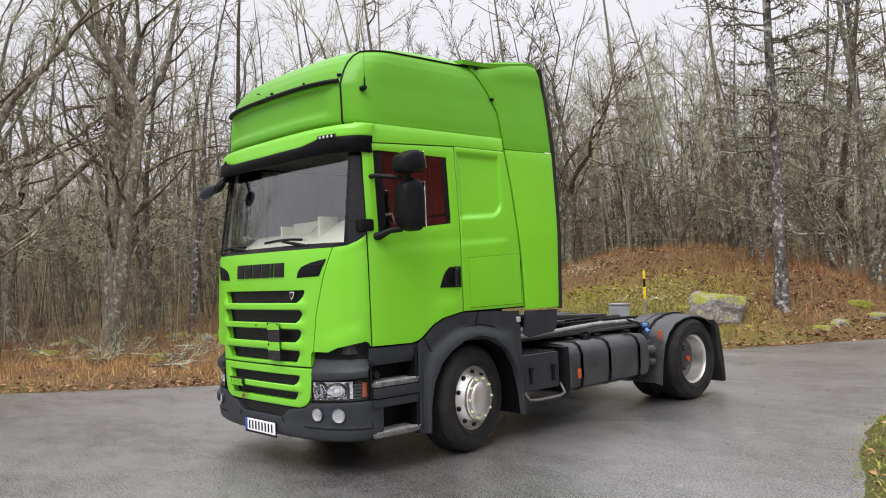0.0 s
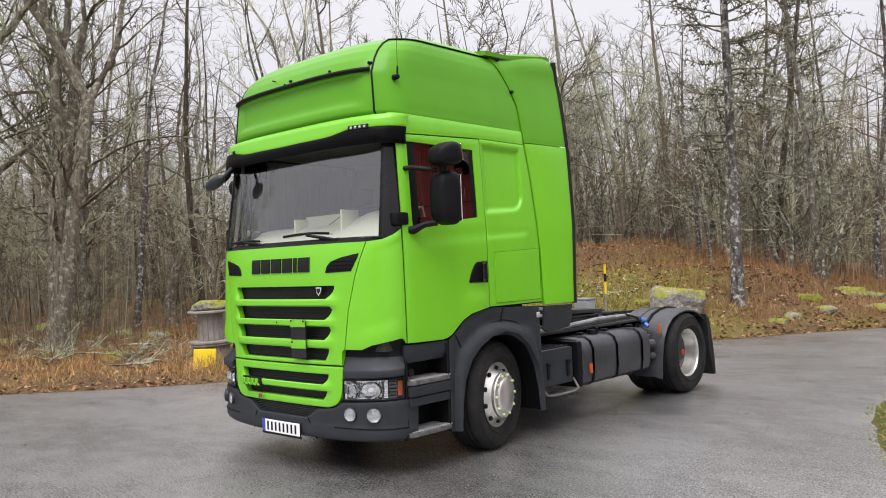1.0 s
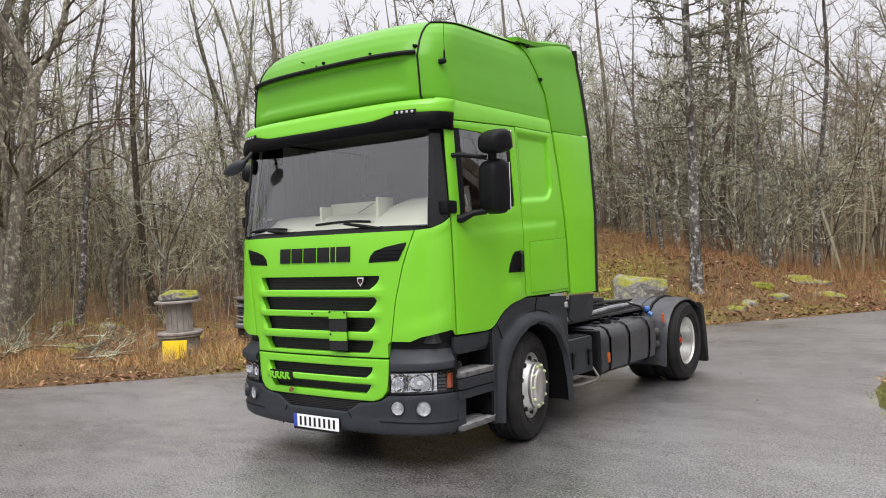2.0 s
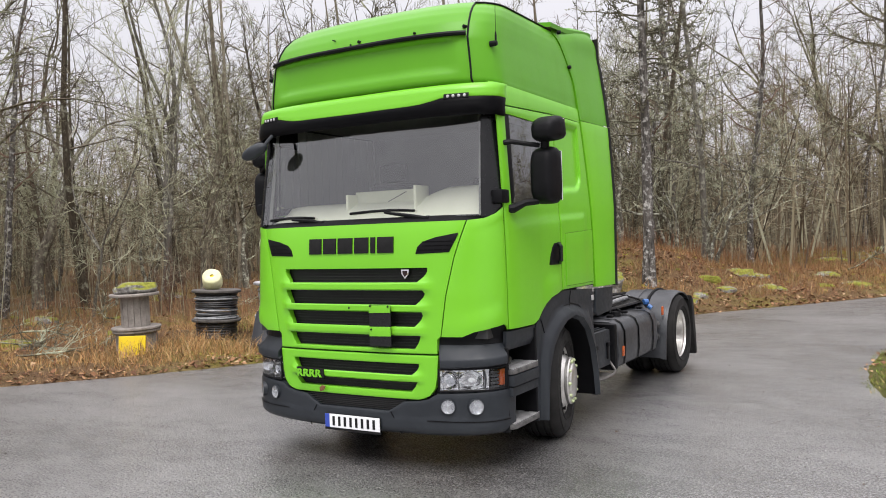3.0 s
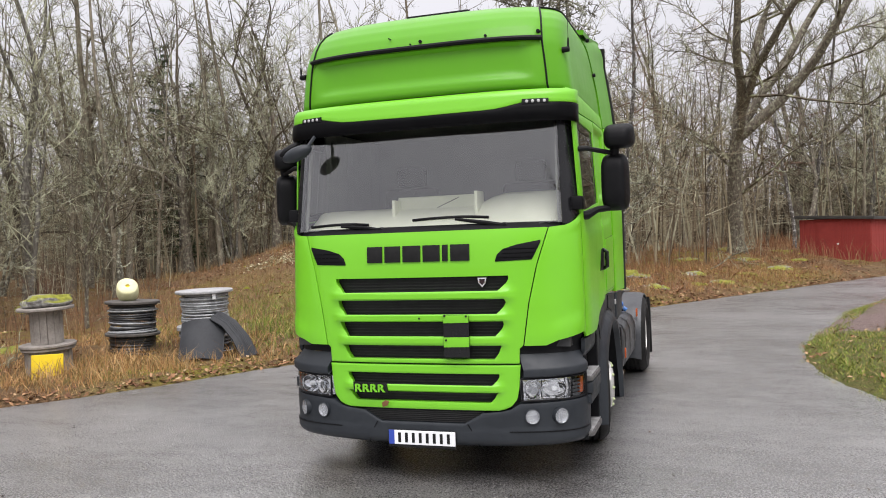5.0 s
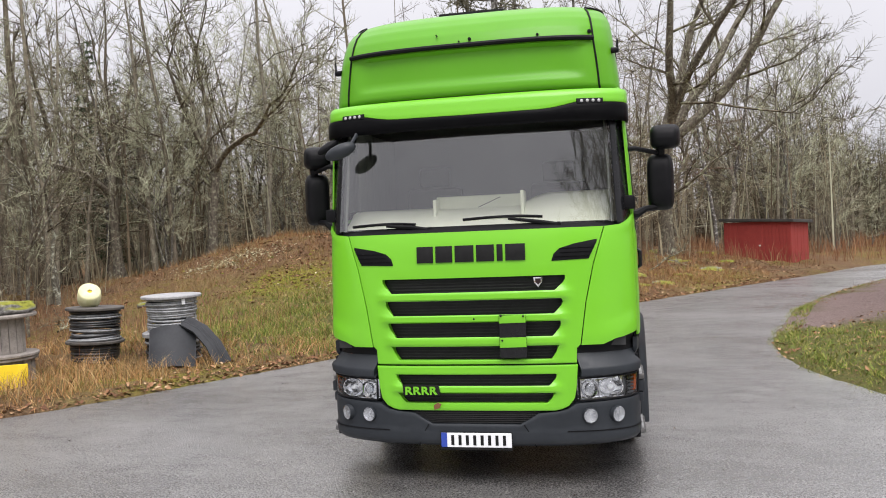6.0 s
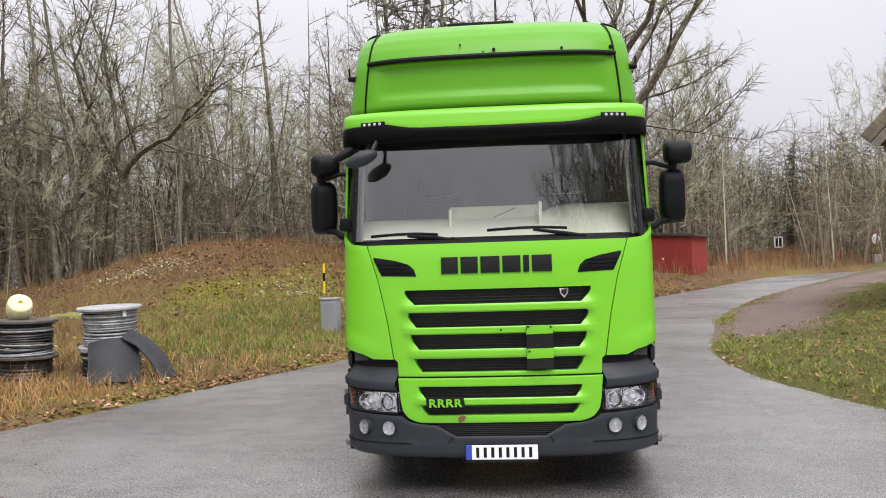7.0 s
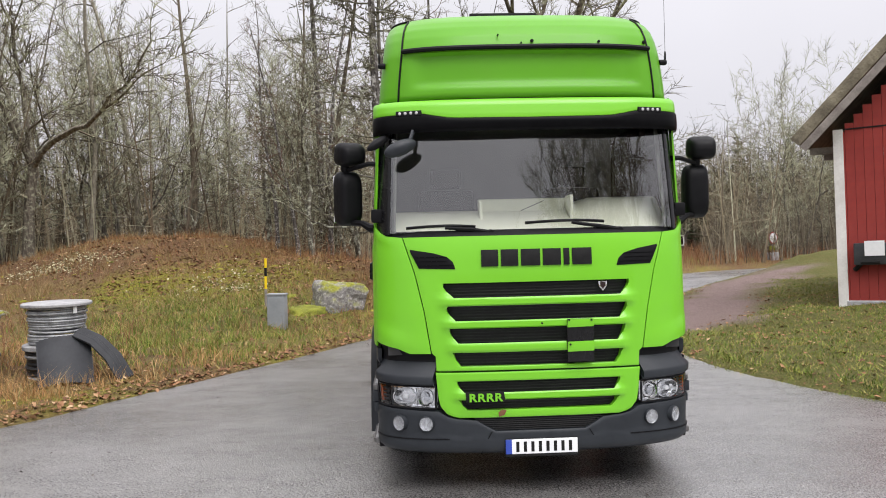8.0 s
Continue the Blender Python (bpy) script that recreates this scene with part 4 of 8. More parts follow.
for side in (1, -1):
    bm = bmesh.new()
    lift = lambda a, b, d: Vector(visor(t_of_x(a, 1.155), b, side, 0.010 - d))
    prism(bm, [(0.795, 2.722), (0.975, 2.724), (0.975, 2.760), (0.795, 2.760)], lift, 0.02, 0.003)
    lamp = part("marker_lamp", bm, "black", truck, "row of four small marker lamps")
    for a in (0.825, 0.865, 0.905, 0.945):
        q = visor(t_of_x(a, 1.155), 2.741, side, 0.011)
        bm = bmesh.new()
        lathe(bm, [(0.0, 0.006), (0.009, 0.004), (0.012, 0.0)], pose(*q, 0, 0, -90 + side * 15), 10)
        part("lamp_lens", bm, "alu", lamp)

# windscreen, its black surround and the pillars
def screen(t, z, side, out=0.0):
    r = (z - 1.86) / 0.80
    w, f = 1.165 - 0.035 * r + out, 0.115 + 0.105 * r - out
    x, xe = plan(t, w, f, 0.40)[0], 0.91 * w
    y = f + 0.07 * min(1, x / xe) ** 2.1 + 0.20 * max(0, (x - xe) / (w - xe)) ** 1.4
    return (side * x, y, z)


T_GLASS = t_of_x(0.91, 1.0)


ts = list(np.linspace(0, T_GLASS, 22))
P = [both(lambda t, s: screen(t, z, s, -0.012), ts) for z in np.linspace(1.872, 2.66, 12)]
ws = shell("windscreen", P, None, "screen", truck, "large windscreen reflecting sky and trees", depth=0.004, push=0.0)
ws.visible_shadow = False
for side in (1, -1):
    P = [[screen(t, z, side) for t in np.linspace(T_GLASS - 0.006, t_of_x(0.985, 1.0), 8)] for z in np.linspace(1.86, 2.68, 12)]
    shell("front_pillar", P, None, "gloss", truck, "black windscreen pillar", depth=0.04)
    bm = bmesh.new()
    box(bm, (side * 1.10, 0.27, 1.955), (side * 1.185, 0.40, 2.055), 0.018, 2)
    part("mirror_foot", bm, "black", truck)
P = [both(lambda t, s: body(t, z, s, -0.012 - 0.05 * (z - 1.838) / 0.05), list(np.linspace(0, 0.82, 20))) for z in np.linspace(1.832, 1.885, 5)]
shell("cowl", P, None, "black", truck, "black cowl under the windscreen", depth=0.05, centre=(0, 1.4, 1.5))
P = [both(lambda t, s: screen(t, z, s, -0.006), list(np.linspace(0, 0.82, 20))) for z in np.linspace(2.64, 2.72, 3)]
shell("header", P, None, "black", truck, "black header above the windscreen", depth=0.03)
for x0, x1, zb in ((0.60, -0.06, 1.925), (-0.34, -0.92, 1.905)):
    bm = bmesh.new()
    sc = lambda x, z, o: screen(t_of_x(x, 1.16), z, 1 if x >= 0 else -1, o)
    tube(bm, [sc(x0 + 0.02, 1.862, 0.02), sc(x0 - 0.10, 1.885, 0.03), sc((x0 + x1) / 2, zb - 0.004, 0.028)], [0.018, 0.016, 0.011], 6)
    tube(bm, [sc(x, zb + 0.012 * math.sin((x - x1) / (x0 - x1) * 3.1) - 0.018 * max(0, (x - x1) / (x0 - x1) - 0.6), 0.006) for x in np.linspace(x0 - 0.08, x1, 10)], 0.011, 6)
    tube(bm, [sc(x, zb + 0.008, 0.020) for x in np.linspace((x0 + x1) / 2 + 0.12, (x0 + x1) / 2 - 0.14, 6)], 0.007, 6)
    lathe(bm, [(0.0, 0.03), (0.022, 0.026), (0.028, 0.0), (0.028, -0.02)], pose(*sc(x0 + 0.03, 1.858, 0.01), 0, 0, -90), 10)
    part("wiper", bm, "black", truck, "black windscreen wiper")

# cab interior
part("back_wall", box(bmesh.new(), (-1.06, 1.90, 1.1), (1.06, 1.95, 3.40)), "lining", truck, "grey cab lining")
part("cab_floor", box(bmesh.new(), (-1.08, 0.18, 0.98), (1.08, 1.95, 1.40)), "chassis", truck)
part("cab_ceiling", box(bmesh.new(), (-1.06, 0.34, 2.74), (1.06, 1.95, 2.76)), "lining", truck)
P = [[(x, y, z) for x in np.linspace(-1.06, 1.06, 21)] for y, z in ((0.165, 1.78), (0.175, 1.845), (0.22, 1.868), (0.32, 1.895), (0.44, 1.94), (0.56, 1.985), (0.66, 2.005), (0.70, 1.99), (0.72, 1.70))]
P = [[(x, y + 0.10 * (abs(x) / 1.10) ** 3 * (1 if y < 0.5 else 0.4), z) for x, y, z in row] for row in P]
P = [[(x, y, z + (max(0.0, min(1.0, (y - 0.30) / 0.28)) if y < 0.715 else 0.0) * (0.035 + 0.085 / (1 + math.exp(-(x - 0.40) / 0.035)))) for x, y, z in row] for row in P]
shell("dashboard", P, None, "cream", truck, "pale cream dashboard", depth=0.02, centre=(0, 0.5, 1.5))
bm = bmesh.new()
box(bm, (-0.36, 0.60, 1.985), (0.36, 0.625, 2.125), 0.006, 1)
box(bm, (0.335, 0.42, 1.94), (0.36, 0.62, 2.14), 0.004, 1)
box(bm, (-0.36, 0.46, 1.94), (-0.335, 0.62, 2.10), 0.004, 1)
part("dash_tray", bm, "cream", truck, "pale tray on top of the dashboard")
bm = bmesh.new()
tube(bm, [(-0.02, 0.592, 2.03), (0.16, 0.592, 2.105)], 0.003, 4)
part("tray_cord", bm, "ink", truck)
for xx, yy in ((-0.78, 0.52), (-0.55, 0.42), (0.52, 0.42), (0.76, 0.52), (0.62, 0.60)):
    part("dash_slot", box(bmesh.new(), (xx - 0.06, yy - 0.012, curve_at([(0.32, 1.895), (0.44, 1.94), (0.56, 1.985), (0.66, 2.005)], yy - 0.06) - 0.002), (xx + 0.06, yy + 0.008, curve_at([(0.32, 1.895), (0.44, 1.94), (0.56, 1.985), (0.66, 2.005)], yy - 0.06) + 0.012), 0.003, 1), "lining", truck)
for side in (1, -1):
    P = [[screen(t, z, side, -0.05) for t in np.linspace(t_of_x(0.905, 1.0), t_of_x(0.935, 1.0), 7)] for z in np.linspace(1.87, 2.66, 10)]
    shell("pillar_trim", P, None, "lining", truck, "pale inner pillar trim", depth=0.02)
bm = bmesh.new()
lathe(bm, [(0.215 + 0.016 * math.cos(a), 0.016 * math.sin(a)) for a in np.linspace(0, 2 * math.pi, 9)[:-1]], pose(0.56, 0.78, 1.96, 0, 60, 90), 28, True)
tube(bm, [(0.56, 0.70, 1.75), (0.56, 0.78, 1.96)], 0.03, 8)
part("steering_wheel", bm, "black", truck)
for x in (0.56, -0.56):
    bm = bmesh.new()
    box(bm, (x - 0.26, 1.05, 1.45), (x + 0.26, 1.55, 1.60), 0.05, 3)
    box(bm, (x - 0.25, 1.42, 1.58), (x + 0.25, 1.58, 2.25), 0.05, 3)
    box(bm, (x - 0.14, 1.44, 2.26), (x + 0.14, 1.54, 2.44), 0.04, 3)
    part("seat", bm, "seat", truck, "dark cloth cab seat")
for side in (1, -1):
    bm = bmesh.new()
    pts = [(side * (1.03 - 0.015 * math.sin(y * 60)), y, 0) for y in np.linspace(0.74 if side > 0 else 0.66, 1.80, 60)]
    for p, q in zip(pts, pts[1:]):
        bm.faces.new([bm.verts.new((p[0], p[1], 1.75)), bm.verts.new((q[0], q[1], 1.75)), bm.verts.new((q[0], q[1], 2.72)), bm.verts.new((p[0], p[1], 2.72))])
    bmesh.ops.remove_doubles(bm, verts=bm.verts[:], dist=0.0005)
    bmesh.ops.solidify(bm, geom=bm.faces[:], thickness=0.006)
    part("curtain", bm, "curtain" if side > 0 else "lining", truck, "folded cab curtain")

# lower nose: bumper, fairings, lamps
BUMP_TOP = [(0.0, 0.440), (0.36, 0.440), (0.43, 0.515), (0.60, 0.530), (0.67, 0.545), (0.735, 0.585), (1.2, 0.606)]
ts = list(np.linspace(0, 1, 30))


def bump(t, r, side):
    x, _ = plan(t, 1.185, 0.0)
    z0 = 0.262 + 0.012 * (x / 1.18) ** 2
    z = z0 + (curve_at(BUMP_TOP, x) - z0) * r
    out = 0.012 - 0.05 * max(0, 1 - (z - z0) / 0.07) ** 2
    if z < 0.40 and x > 0.38 + 0.0:
        out += 0.006
    return body(t, z, side, out)


P = [both(lambda t, s: bump(t, r, s), ts) for r in np.linspace(0, 1, 16)]
shell("bumper", P, None, "grey", truck, "dark grey plastic bumper", depth=0.09, push=0.008, centre=(0, 1.4, 0.5))
for side in (1, -1):
    bm = bmesh.new()
    tube(bm, [nose(side * 0.35, 0.44, 0.014), nose(side * 0.40, 0.36, 0.014), nose(side * 0.43, 0.275, 0.008)], 0.004, 4)
    part("bumper_seam", bm, "black", truck)
    # black bar drawn as the shade line of the bumper's groove
    bm = bmesh.new()
    tube(bm, [body(t, 0.392, side, 0.019) for t in np.linspace(0.34, 0.86, 16)], 0.005, 4)
    part("crease_shade_line", bm, "black", truck)
bm = bmesh.new()
prism(bm, [(-0.30, 0.548), (-0.262, 0.560), (-0.245, 0.592), (-0.275, 0.600), (-0.305, 0.580)], lambda a, b, d: Vector(nose(a, b, 0.030 - d)), 0.006, 0.001)
part("stuck_leaf", bm, "leaf", truck, "small wet red-brown leaf stuck to the panel")
for k in range(8):
    bm = bmesh.new()
    tube(bm, [nose(x, 0.435 + k * 0.014, -0.02) for x in np.linspace(-0.47, 0.47, 9)], 0.004, 4)
    part("intake_fin", bm, "mesh", truck)
bm = box(bmesh.new(), (-0.262, -0.026, 0.272), (0.262, -0.014, 0.386), 0.004, 1)
box(bm, (-0.262, -0.026, 0.258), (0.262, -0.010, 0.272), 0.002, 1)
plate = part("number_plate", bm, "ink", truck, "white number plate with a blue end in a black holder")
part("plate_face", box(bmesh.new(), (-0.214, -0.0295, 0.278), (0.258, -0.024, 0.382), 0.002, 1), "white", plate)
part("plate_end", box(bmesh.new(), (-0.258, -0.0295, 0.278), (-0.214, -0.024, 0.382), 0.002, 1), "plate_blue", plate)
for k in range(8):
    x = -0.172 + k * 0.054
    part("plate_bar", box(bmesh.new(), (x - 0.011, -0.032, 0.294), (x + 0.011, -0.028, 0.366)), "ink", plate)

for side in (1, -1):
    # fairing over the lamp
    prof = [(0.768, 0.012), (0.782, 0.022), (0.826, 0.024), (0.842, 0.016), (0.885, -0.012), (0.94, -0.040), (0.985, -0.048), (1.09, -0.020)]
    P = []
    for z, out in prof:
        w, f = curve_at(BODY_W, z), curve_at(BODY_F, z)
        ta, tb = t_of_x(0.752, w), t_of_y(0.31, f)
        P.append([body(ta + (tb - ta) * q, z + 0.02 * q * (1 if z < 0.86 else 0), side, out) for q in np.linspace(0, 1, 14)])
    shell("lamp_fairing", P[:6], None, "grey", truck, "dark grey fairing above the headlamp", depth=0.05)
    shell("panel_neck", P[5:], None, "black", truck, "black neck under the corner panel", depth=0.03, push=0.0)
    # headlamp: bowl, lens, indicator
    def lampgrid(x_from, y_to, z0, z1, out, n=12):
        G = []
        for r in np.linspace(0, 1, 6):
            z = z0 + (z1 - z0) * r
            w, f = curve_at(BODY_W, z), curve_at(BODY_F, z)
            ta, tb = t_of_x(x_from, w), t_of_y(y_to, f)
            G.append([body(ta + (tb - ta) * q, z + 0.014 * q, side, out) for q in np.linspace(0, 1, n)])
        return G
    head = shell("headlamp", lampgrid(0.748, 0.190, 0.612, 0.756, -0.024), None, "facet", truck, "clear headlamp with chrome bowls and an orange end", depth=0.02)
    lens = shell("lens", lampgrid(0.750, 0.298, 0.612, 0.758, 0.004), None, "lens", head, "clear lamp lens", depth=0.03, push=0.003)
    lens.visible_shadow = False
    shell("rib_backing", lampgrid(1.100, 0.292, 0.612, 0.756, -0.028), None, "black", head, "dark end of the lamp", depth=0.02)
    G = lampgrid(0.746, 0.302, 0.606, 0.764, 0.001)
    bm = bmesh.new()
    tube(bm, [Vector(q) for q in G[0] + [r[-1] for r in G[1:]] + G[-1][-2::-1] + [r[0] for r in G[-2:0:-1]] + [G[0][0]]], 0.008, 6)
    part("lamp_bezel", bm, "black", head)
    for x, r, wide in ((0.815, 0.062, 1.0), (0.962, 0.060, 1.5)):
        bm = bmesh.new()
        at = pose(*nose(side * x, 0.686, -0.012), 0, 0, -90 + side * (8 if wide == 1.0 else 17)) @ Matrix.Diagonal((1, wide, 1.08, 1))
        lathe(bm, [(0.0, -0.028), (r * 0.30, -0.028), (r * 0.62, -0.020), (r * 0.86, -0.007), (r, 0.004), (r * 1.04, 0.004), (r * 1.06, -0.012)], at, 24)
        part("reflector", bm, "chrome" if wide == 1.0 else "facet", head, "chrome lamp bowl")
        bm = bmesh.new()
        lathe(bm, [(0.0, 0.006), (r * 0.20, 0.002), (r * 0.30, -0.02), (r * 0.30, -0.03)] if wide > 1 else [(0.0, 0.002), (r * 0.4, -0.004), (r * 0.66, -0.018)], at, 16)
        part("bulb_cover", bm, "silver" if wide > 1 else "lens", head)
    bm = bmesh.new()
    tube(bm, [nose(side * 0.880, 0.622, -0.010), nose(side * 0.876, 0.690, -0.010), nose(side * 0.882, 0.752, -0.010)], 0.003, 6)
    tube(bm, [nose(side * 1.052, 0.624, -0.004), nose(side * 1.062, 0.690, -0.002), nose(side * 1.054, 0.756, -0.004)], 0.007, 6)
    part("lamp_divider", bm, "tank", head)
    # ribbed dark part and orange end
    bm = bmesh.new()
    for k in range(5):
        z = 0.632 + k * 0.026
        tube(bm, [flank(y, z, side, -0.014) for y in np.linspace(0.196, 0.246, 5)], 0.008, 5)
    part("lamp_ribs", bm, "tank", head)
    P = [[flank(y, z, side, -0.006) for y in np.linspace(0.255, 0.290, 5)] for z in np.linspace(0.640, 0.752, 4)]
    shell("indicator", P, None, "orange", head, "orange indicator lens", depth=0.03)
    # fog and driving lamps in the bumper
    for x, r in ((0.818, 0.050), (1.012, 0.053)):
        c = nose(side * x, 0.500, 0.020)
        turn = -90 + side * (18 if x < 0.9 else 42)
        bm = bmesh.new()
        lathe(bm, [(r * 0.98, 0.002), (r * 1.02, 0.007), (r * 1.10, 0.005), (r * 1.16, -0.03)], pose(*c, 0, 0, turn), 26)
        fog = part("fog_lamp", bm, "grey", truck, "round chrome fog lamp")
        bm = bmesh.new()
        lathe(bm, [(0.0, 0.006), (r * 0.22, 0.004), (r * 0.30, -0.002), (r * 0.6, -0.003), (r * 0.85, 0.0), (r * 1.0, 0.005)], pose(*c, 0, 0, turn), 22)
        part("fog_bowl", bm, "lamp_bowl", fog)
        bm = bmesh.new()
        lathe(bm, [(0.0, 0.018), (r * 0.6, 0.015), (r * 0.98, 0.008)], pose(*c, 0, 0, turn), 22)
        g = part("fog_glass", bm, "lens", fog)
        g.visible_shadow = False

    # boarding steps
    bm = bmesh.new()
    box(bm, (side * 0.70, 0.31, 0.27), (side * 0.965, 0.80, 1.02), 0.01, 1)
    box(bm, (side * 0.96, 0.318, 0.28), (side * 1.165, 0.345, 0.90), 0.006, 1)
    box(bm, (side * 0.96, 0.775, 0.28), (side * 1.185, 0.800, 1.00), 0.006, 1)
    part("step_well", bm, "black", truck, "black boarding step well")
    P = [[flank(y, z, side, -0.004 - 0.03 * max(0, (0.93 - z) / 0.06)) for y in np.linspace(0.315, 0.80, 8)] for z in np.linspace(0.875, 1.018, 6)]
    shell("step_panel", P, None, "grey", truck, "dark grey panel under the door", depth=0.03)
    for nm, za, zb, xo in (("step_bar", 0.540, 0.610, 1.195), ("step_bar", 0.616, 0.698, 1.208)):
        bm = box(bmesh.new(), (side * 0.965, 0.335, za), (side * xo, 0.79, zb), 0.012, 2)
        part(nm, bm, "grey", truck)
    for z in (0.705, 0.305):
        bm = bmesh.new()
        lift = lambda a, b, d: Vector((side * a, b, z + d))
        prism(bm, [(0.97, 0.335), (1.185, 0.325), (1.205, 0.36), (1.205, 0.77), (1.19, 0.795), (0.97, 0.795)], lift, 0.035, 0.006)
        tread = part("step_tread", bm, "hole_dark_alu", truck, "worn aluminium step tread, a raised grid over a plate coloured as shaded holes")
        bm = bmesh.new()
        for k in range(13):
            y = 0.36 + k * 0.034
            for s in (1, -1):
                tube(bm, [(side * (1.00 if s > 0 else 1.19), y, z + 0.038), (side * (1.19 if s > 0 else 1.00), y + 0.03, z + 0.038)], 0.0065, 4)
        part("tread_bars", bm, "alu", tread)
    bm = bmesh.new()
    lathe(bm, [(0.0, 0.02), (0.028, 0.016), (0.034, 0.0), (0.034, -0.05)], pose(side * 1.13, 0.40, 0.80, 0, 0, 0 if side > 0 else 180), 14)
    part("step_knob", bm, "gloss", truck)

    # front wing and its raised lip
    INNER = [(0.862, 0.27), (0.885, 0.50), (0.93, 0.68), (1.02, 0.83), (1.14, 0.93), (1.30, 1.005), (1.50, 1.035), (1.68, 0.995), (1.83, 0.88), (1.95, 0.70), (2.015, 0.48), (2.04, 0.26)]
    OUTER = [(0.805, 0.27), (0.808, 0.60), (0.81, 0.90), (0.812, 1.022), (0.89, 1.06), (1.01, 1.158), (1.14, 1.212), (1.37, 1.245), (2.075, 1.215), (2.085, 0.95), (2.10, 0.60), (2.115, 0.26)]
    P = []
    for (a, b), (c, d) in zip(INNER, OUTER):
        row = []
        for s in np.linspace(0, 1, 9):
            lip = 0.055 * max(0.0, 1 - s * 2.4) ** 0.5 if s < 0.42 else 0.0
            row.append((side * (1.185 + lip + (0.01 if s < 0.3 else 0.0)), a + (c - a) * s, b + (d - b) * s))
        P.append(row)
    fine = []
    for k in range(len(P) - 1):
        for s in (0.0, 0.33, 0.66):
            fine.append([tuple(P[k][j][m] * (1 - s) + P[k + 1][j][m] * s for m in range(3)) for j in range(9)])
    fine.append(P[-1])
    wing = shell("front_wing", fine, None, "grey", truck, "dark grey front wheel arch", depth=0.05, push=0.006, centre=(0, 1.45, 0.8))
    for line in ([(1.0, 0.845), (0.955, 0.93), (0.90, 1.03), (0.885, 1.055)], [(1.50, 1.05), (1.49, 1.12), (1.50, 1.165), (1.53, 1.235)], [(1.02, 0.95), (1.16, 1.05), (1.34, 1.115), (1.52, 1.13), (1.70, 1.10), (1.86, 1.01)]):
        bm = bmesh.new()
        tube(bm, [(side * (1.188 + 0.05 * max(0.0, 1 - math.hypot(a - 1.47, (b - 0.5) * 1.0) / 0.62)), a, b) for a, b in line], 0.0045, 4)
        part("wing_seam", bm, "black", wing)
    liner = [[(side * x, a, b) for x in np.linspace(0.72, 1.21, 6)] for a, b in INNER]
    shell("arch_liner", liner, None, "black", truck, "black arch liner", depth=0.01, push=0, centre=(0, 1.45, 0.2))
    # small bright metal emblem plate on the wing
    part("wing_plate", box(bmesh.new(), (side * 1.185, 2.02, 1.11), (side * 1.198, 2.075, 1.16), 0.006, 1), "alu", truck)

    # mirrors on their arms
    yaw = side * (-6 if side > 0 else -26)
    at = pose(side * (1.383 if side > 0 else 1.37), 0.61, 2.155, 0, 0, yaw)
    big = part("mirror_housing", cushion(0.098, 0.105, 0.212, at, 0.05, 5.0), "black", truck, "black main mirror housing", 60)
    g = part("mirror_glass", box(bmesh.new(), (-0.082, 0.098, -0.185), (0.082, 0.108, 0.185), 0.004, 1, at), "mirror", big)
    at = pose(side * (1.425 if side > 0 else 1.345), 0.575, 2.492, 9, 0, yaw)
    bm = cushion(0.108, 0.12, 0.092, at, 0.16, 4.2)
    tube(bm, [(side * 1.385, 0.60, 2.34), (side * 1.39, 0.595, 2.42)], 0.034, 10)
    small = part("wide_angle_mirror", bm, "black", truck, "black wide-angle mirror above the main mirror", 60)
    part("mirror_glass", box(bmesh.new(), (-0.085, 0.108, -0.065), (0.085, 0.118, 0.065), 0.003, 1, at), "mirror", small)
    bm = bmesh.new()
    tube(bm, [(side * 1.12, 0.40, 2.40), (side * 1.20, 0.43, 2.405), (side * 1.36, 0.56, 2.375)], [0.022, 0.018, 0.018], 8)
    part("mirror_arm", bm, "black", truck, "black mirror arm")
    bm = bmesh.new()
    tube(bm, [(side * 1.16, 0.42, 1.915), (side * 1.19, 0.44, 1.915), (side * 1.26, 0.50, 1.955), (side * 1.34, 0.56, 1.965)], [0.034, 0.034, 0.024, 0.024], 8)
    part("mirror_arm", bm, "black", truck, "black mirror arm")
# the front mirror hangs under the visor on the right-hand side
bm = bmesh.new()
bmesh.ops.create_uvsphere(bm, u_segments=18, v_segments=12, radius=1.0)
for v in bm.verts:
    v.co = pose(-0.955, 0.03, 2.475, 20, -22, 12) @ Vector((v.co.x * 0.125, v.co.y * 0.055, v.co.z * 0.055))
tube(bm, [(-0.90, 0.06, 2.50), (-0.87, 0.12, 2.58), (-0.86, 0.16, 2.62)], 0.014, 6)
part("front_mirror", bm, "grey", truck, "grey front mirror under the sun visor")
bm = bmesh.new()
bmesh.ops.create_uvsphere(bm, u_segments=14, v_segments=10, radius=1.0)
for v in bm.verts:
    v.co = pose(-1.12, 0.22, 2.535, 0, -32, 30) @ Vector((v.co.x * 0.10, v.co.y * 0.04, v.co.z * 0.035))
tube(bm, [(-1.08, 0.24, 2.56), (-1.03, 0.28, 2.62)], 0.012, 6)
part("kerb_mirror", bm, "black", truck, "black kerb mirror")

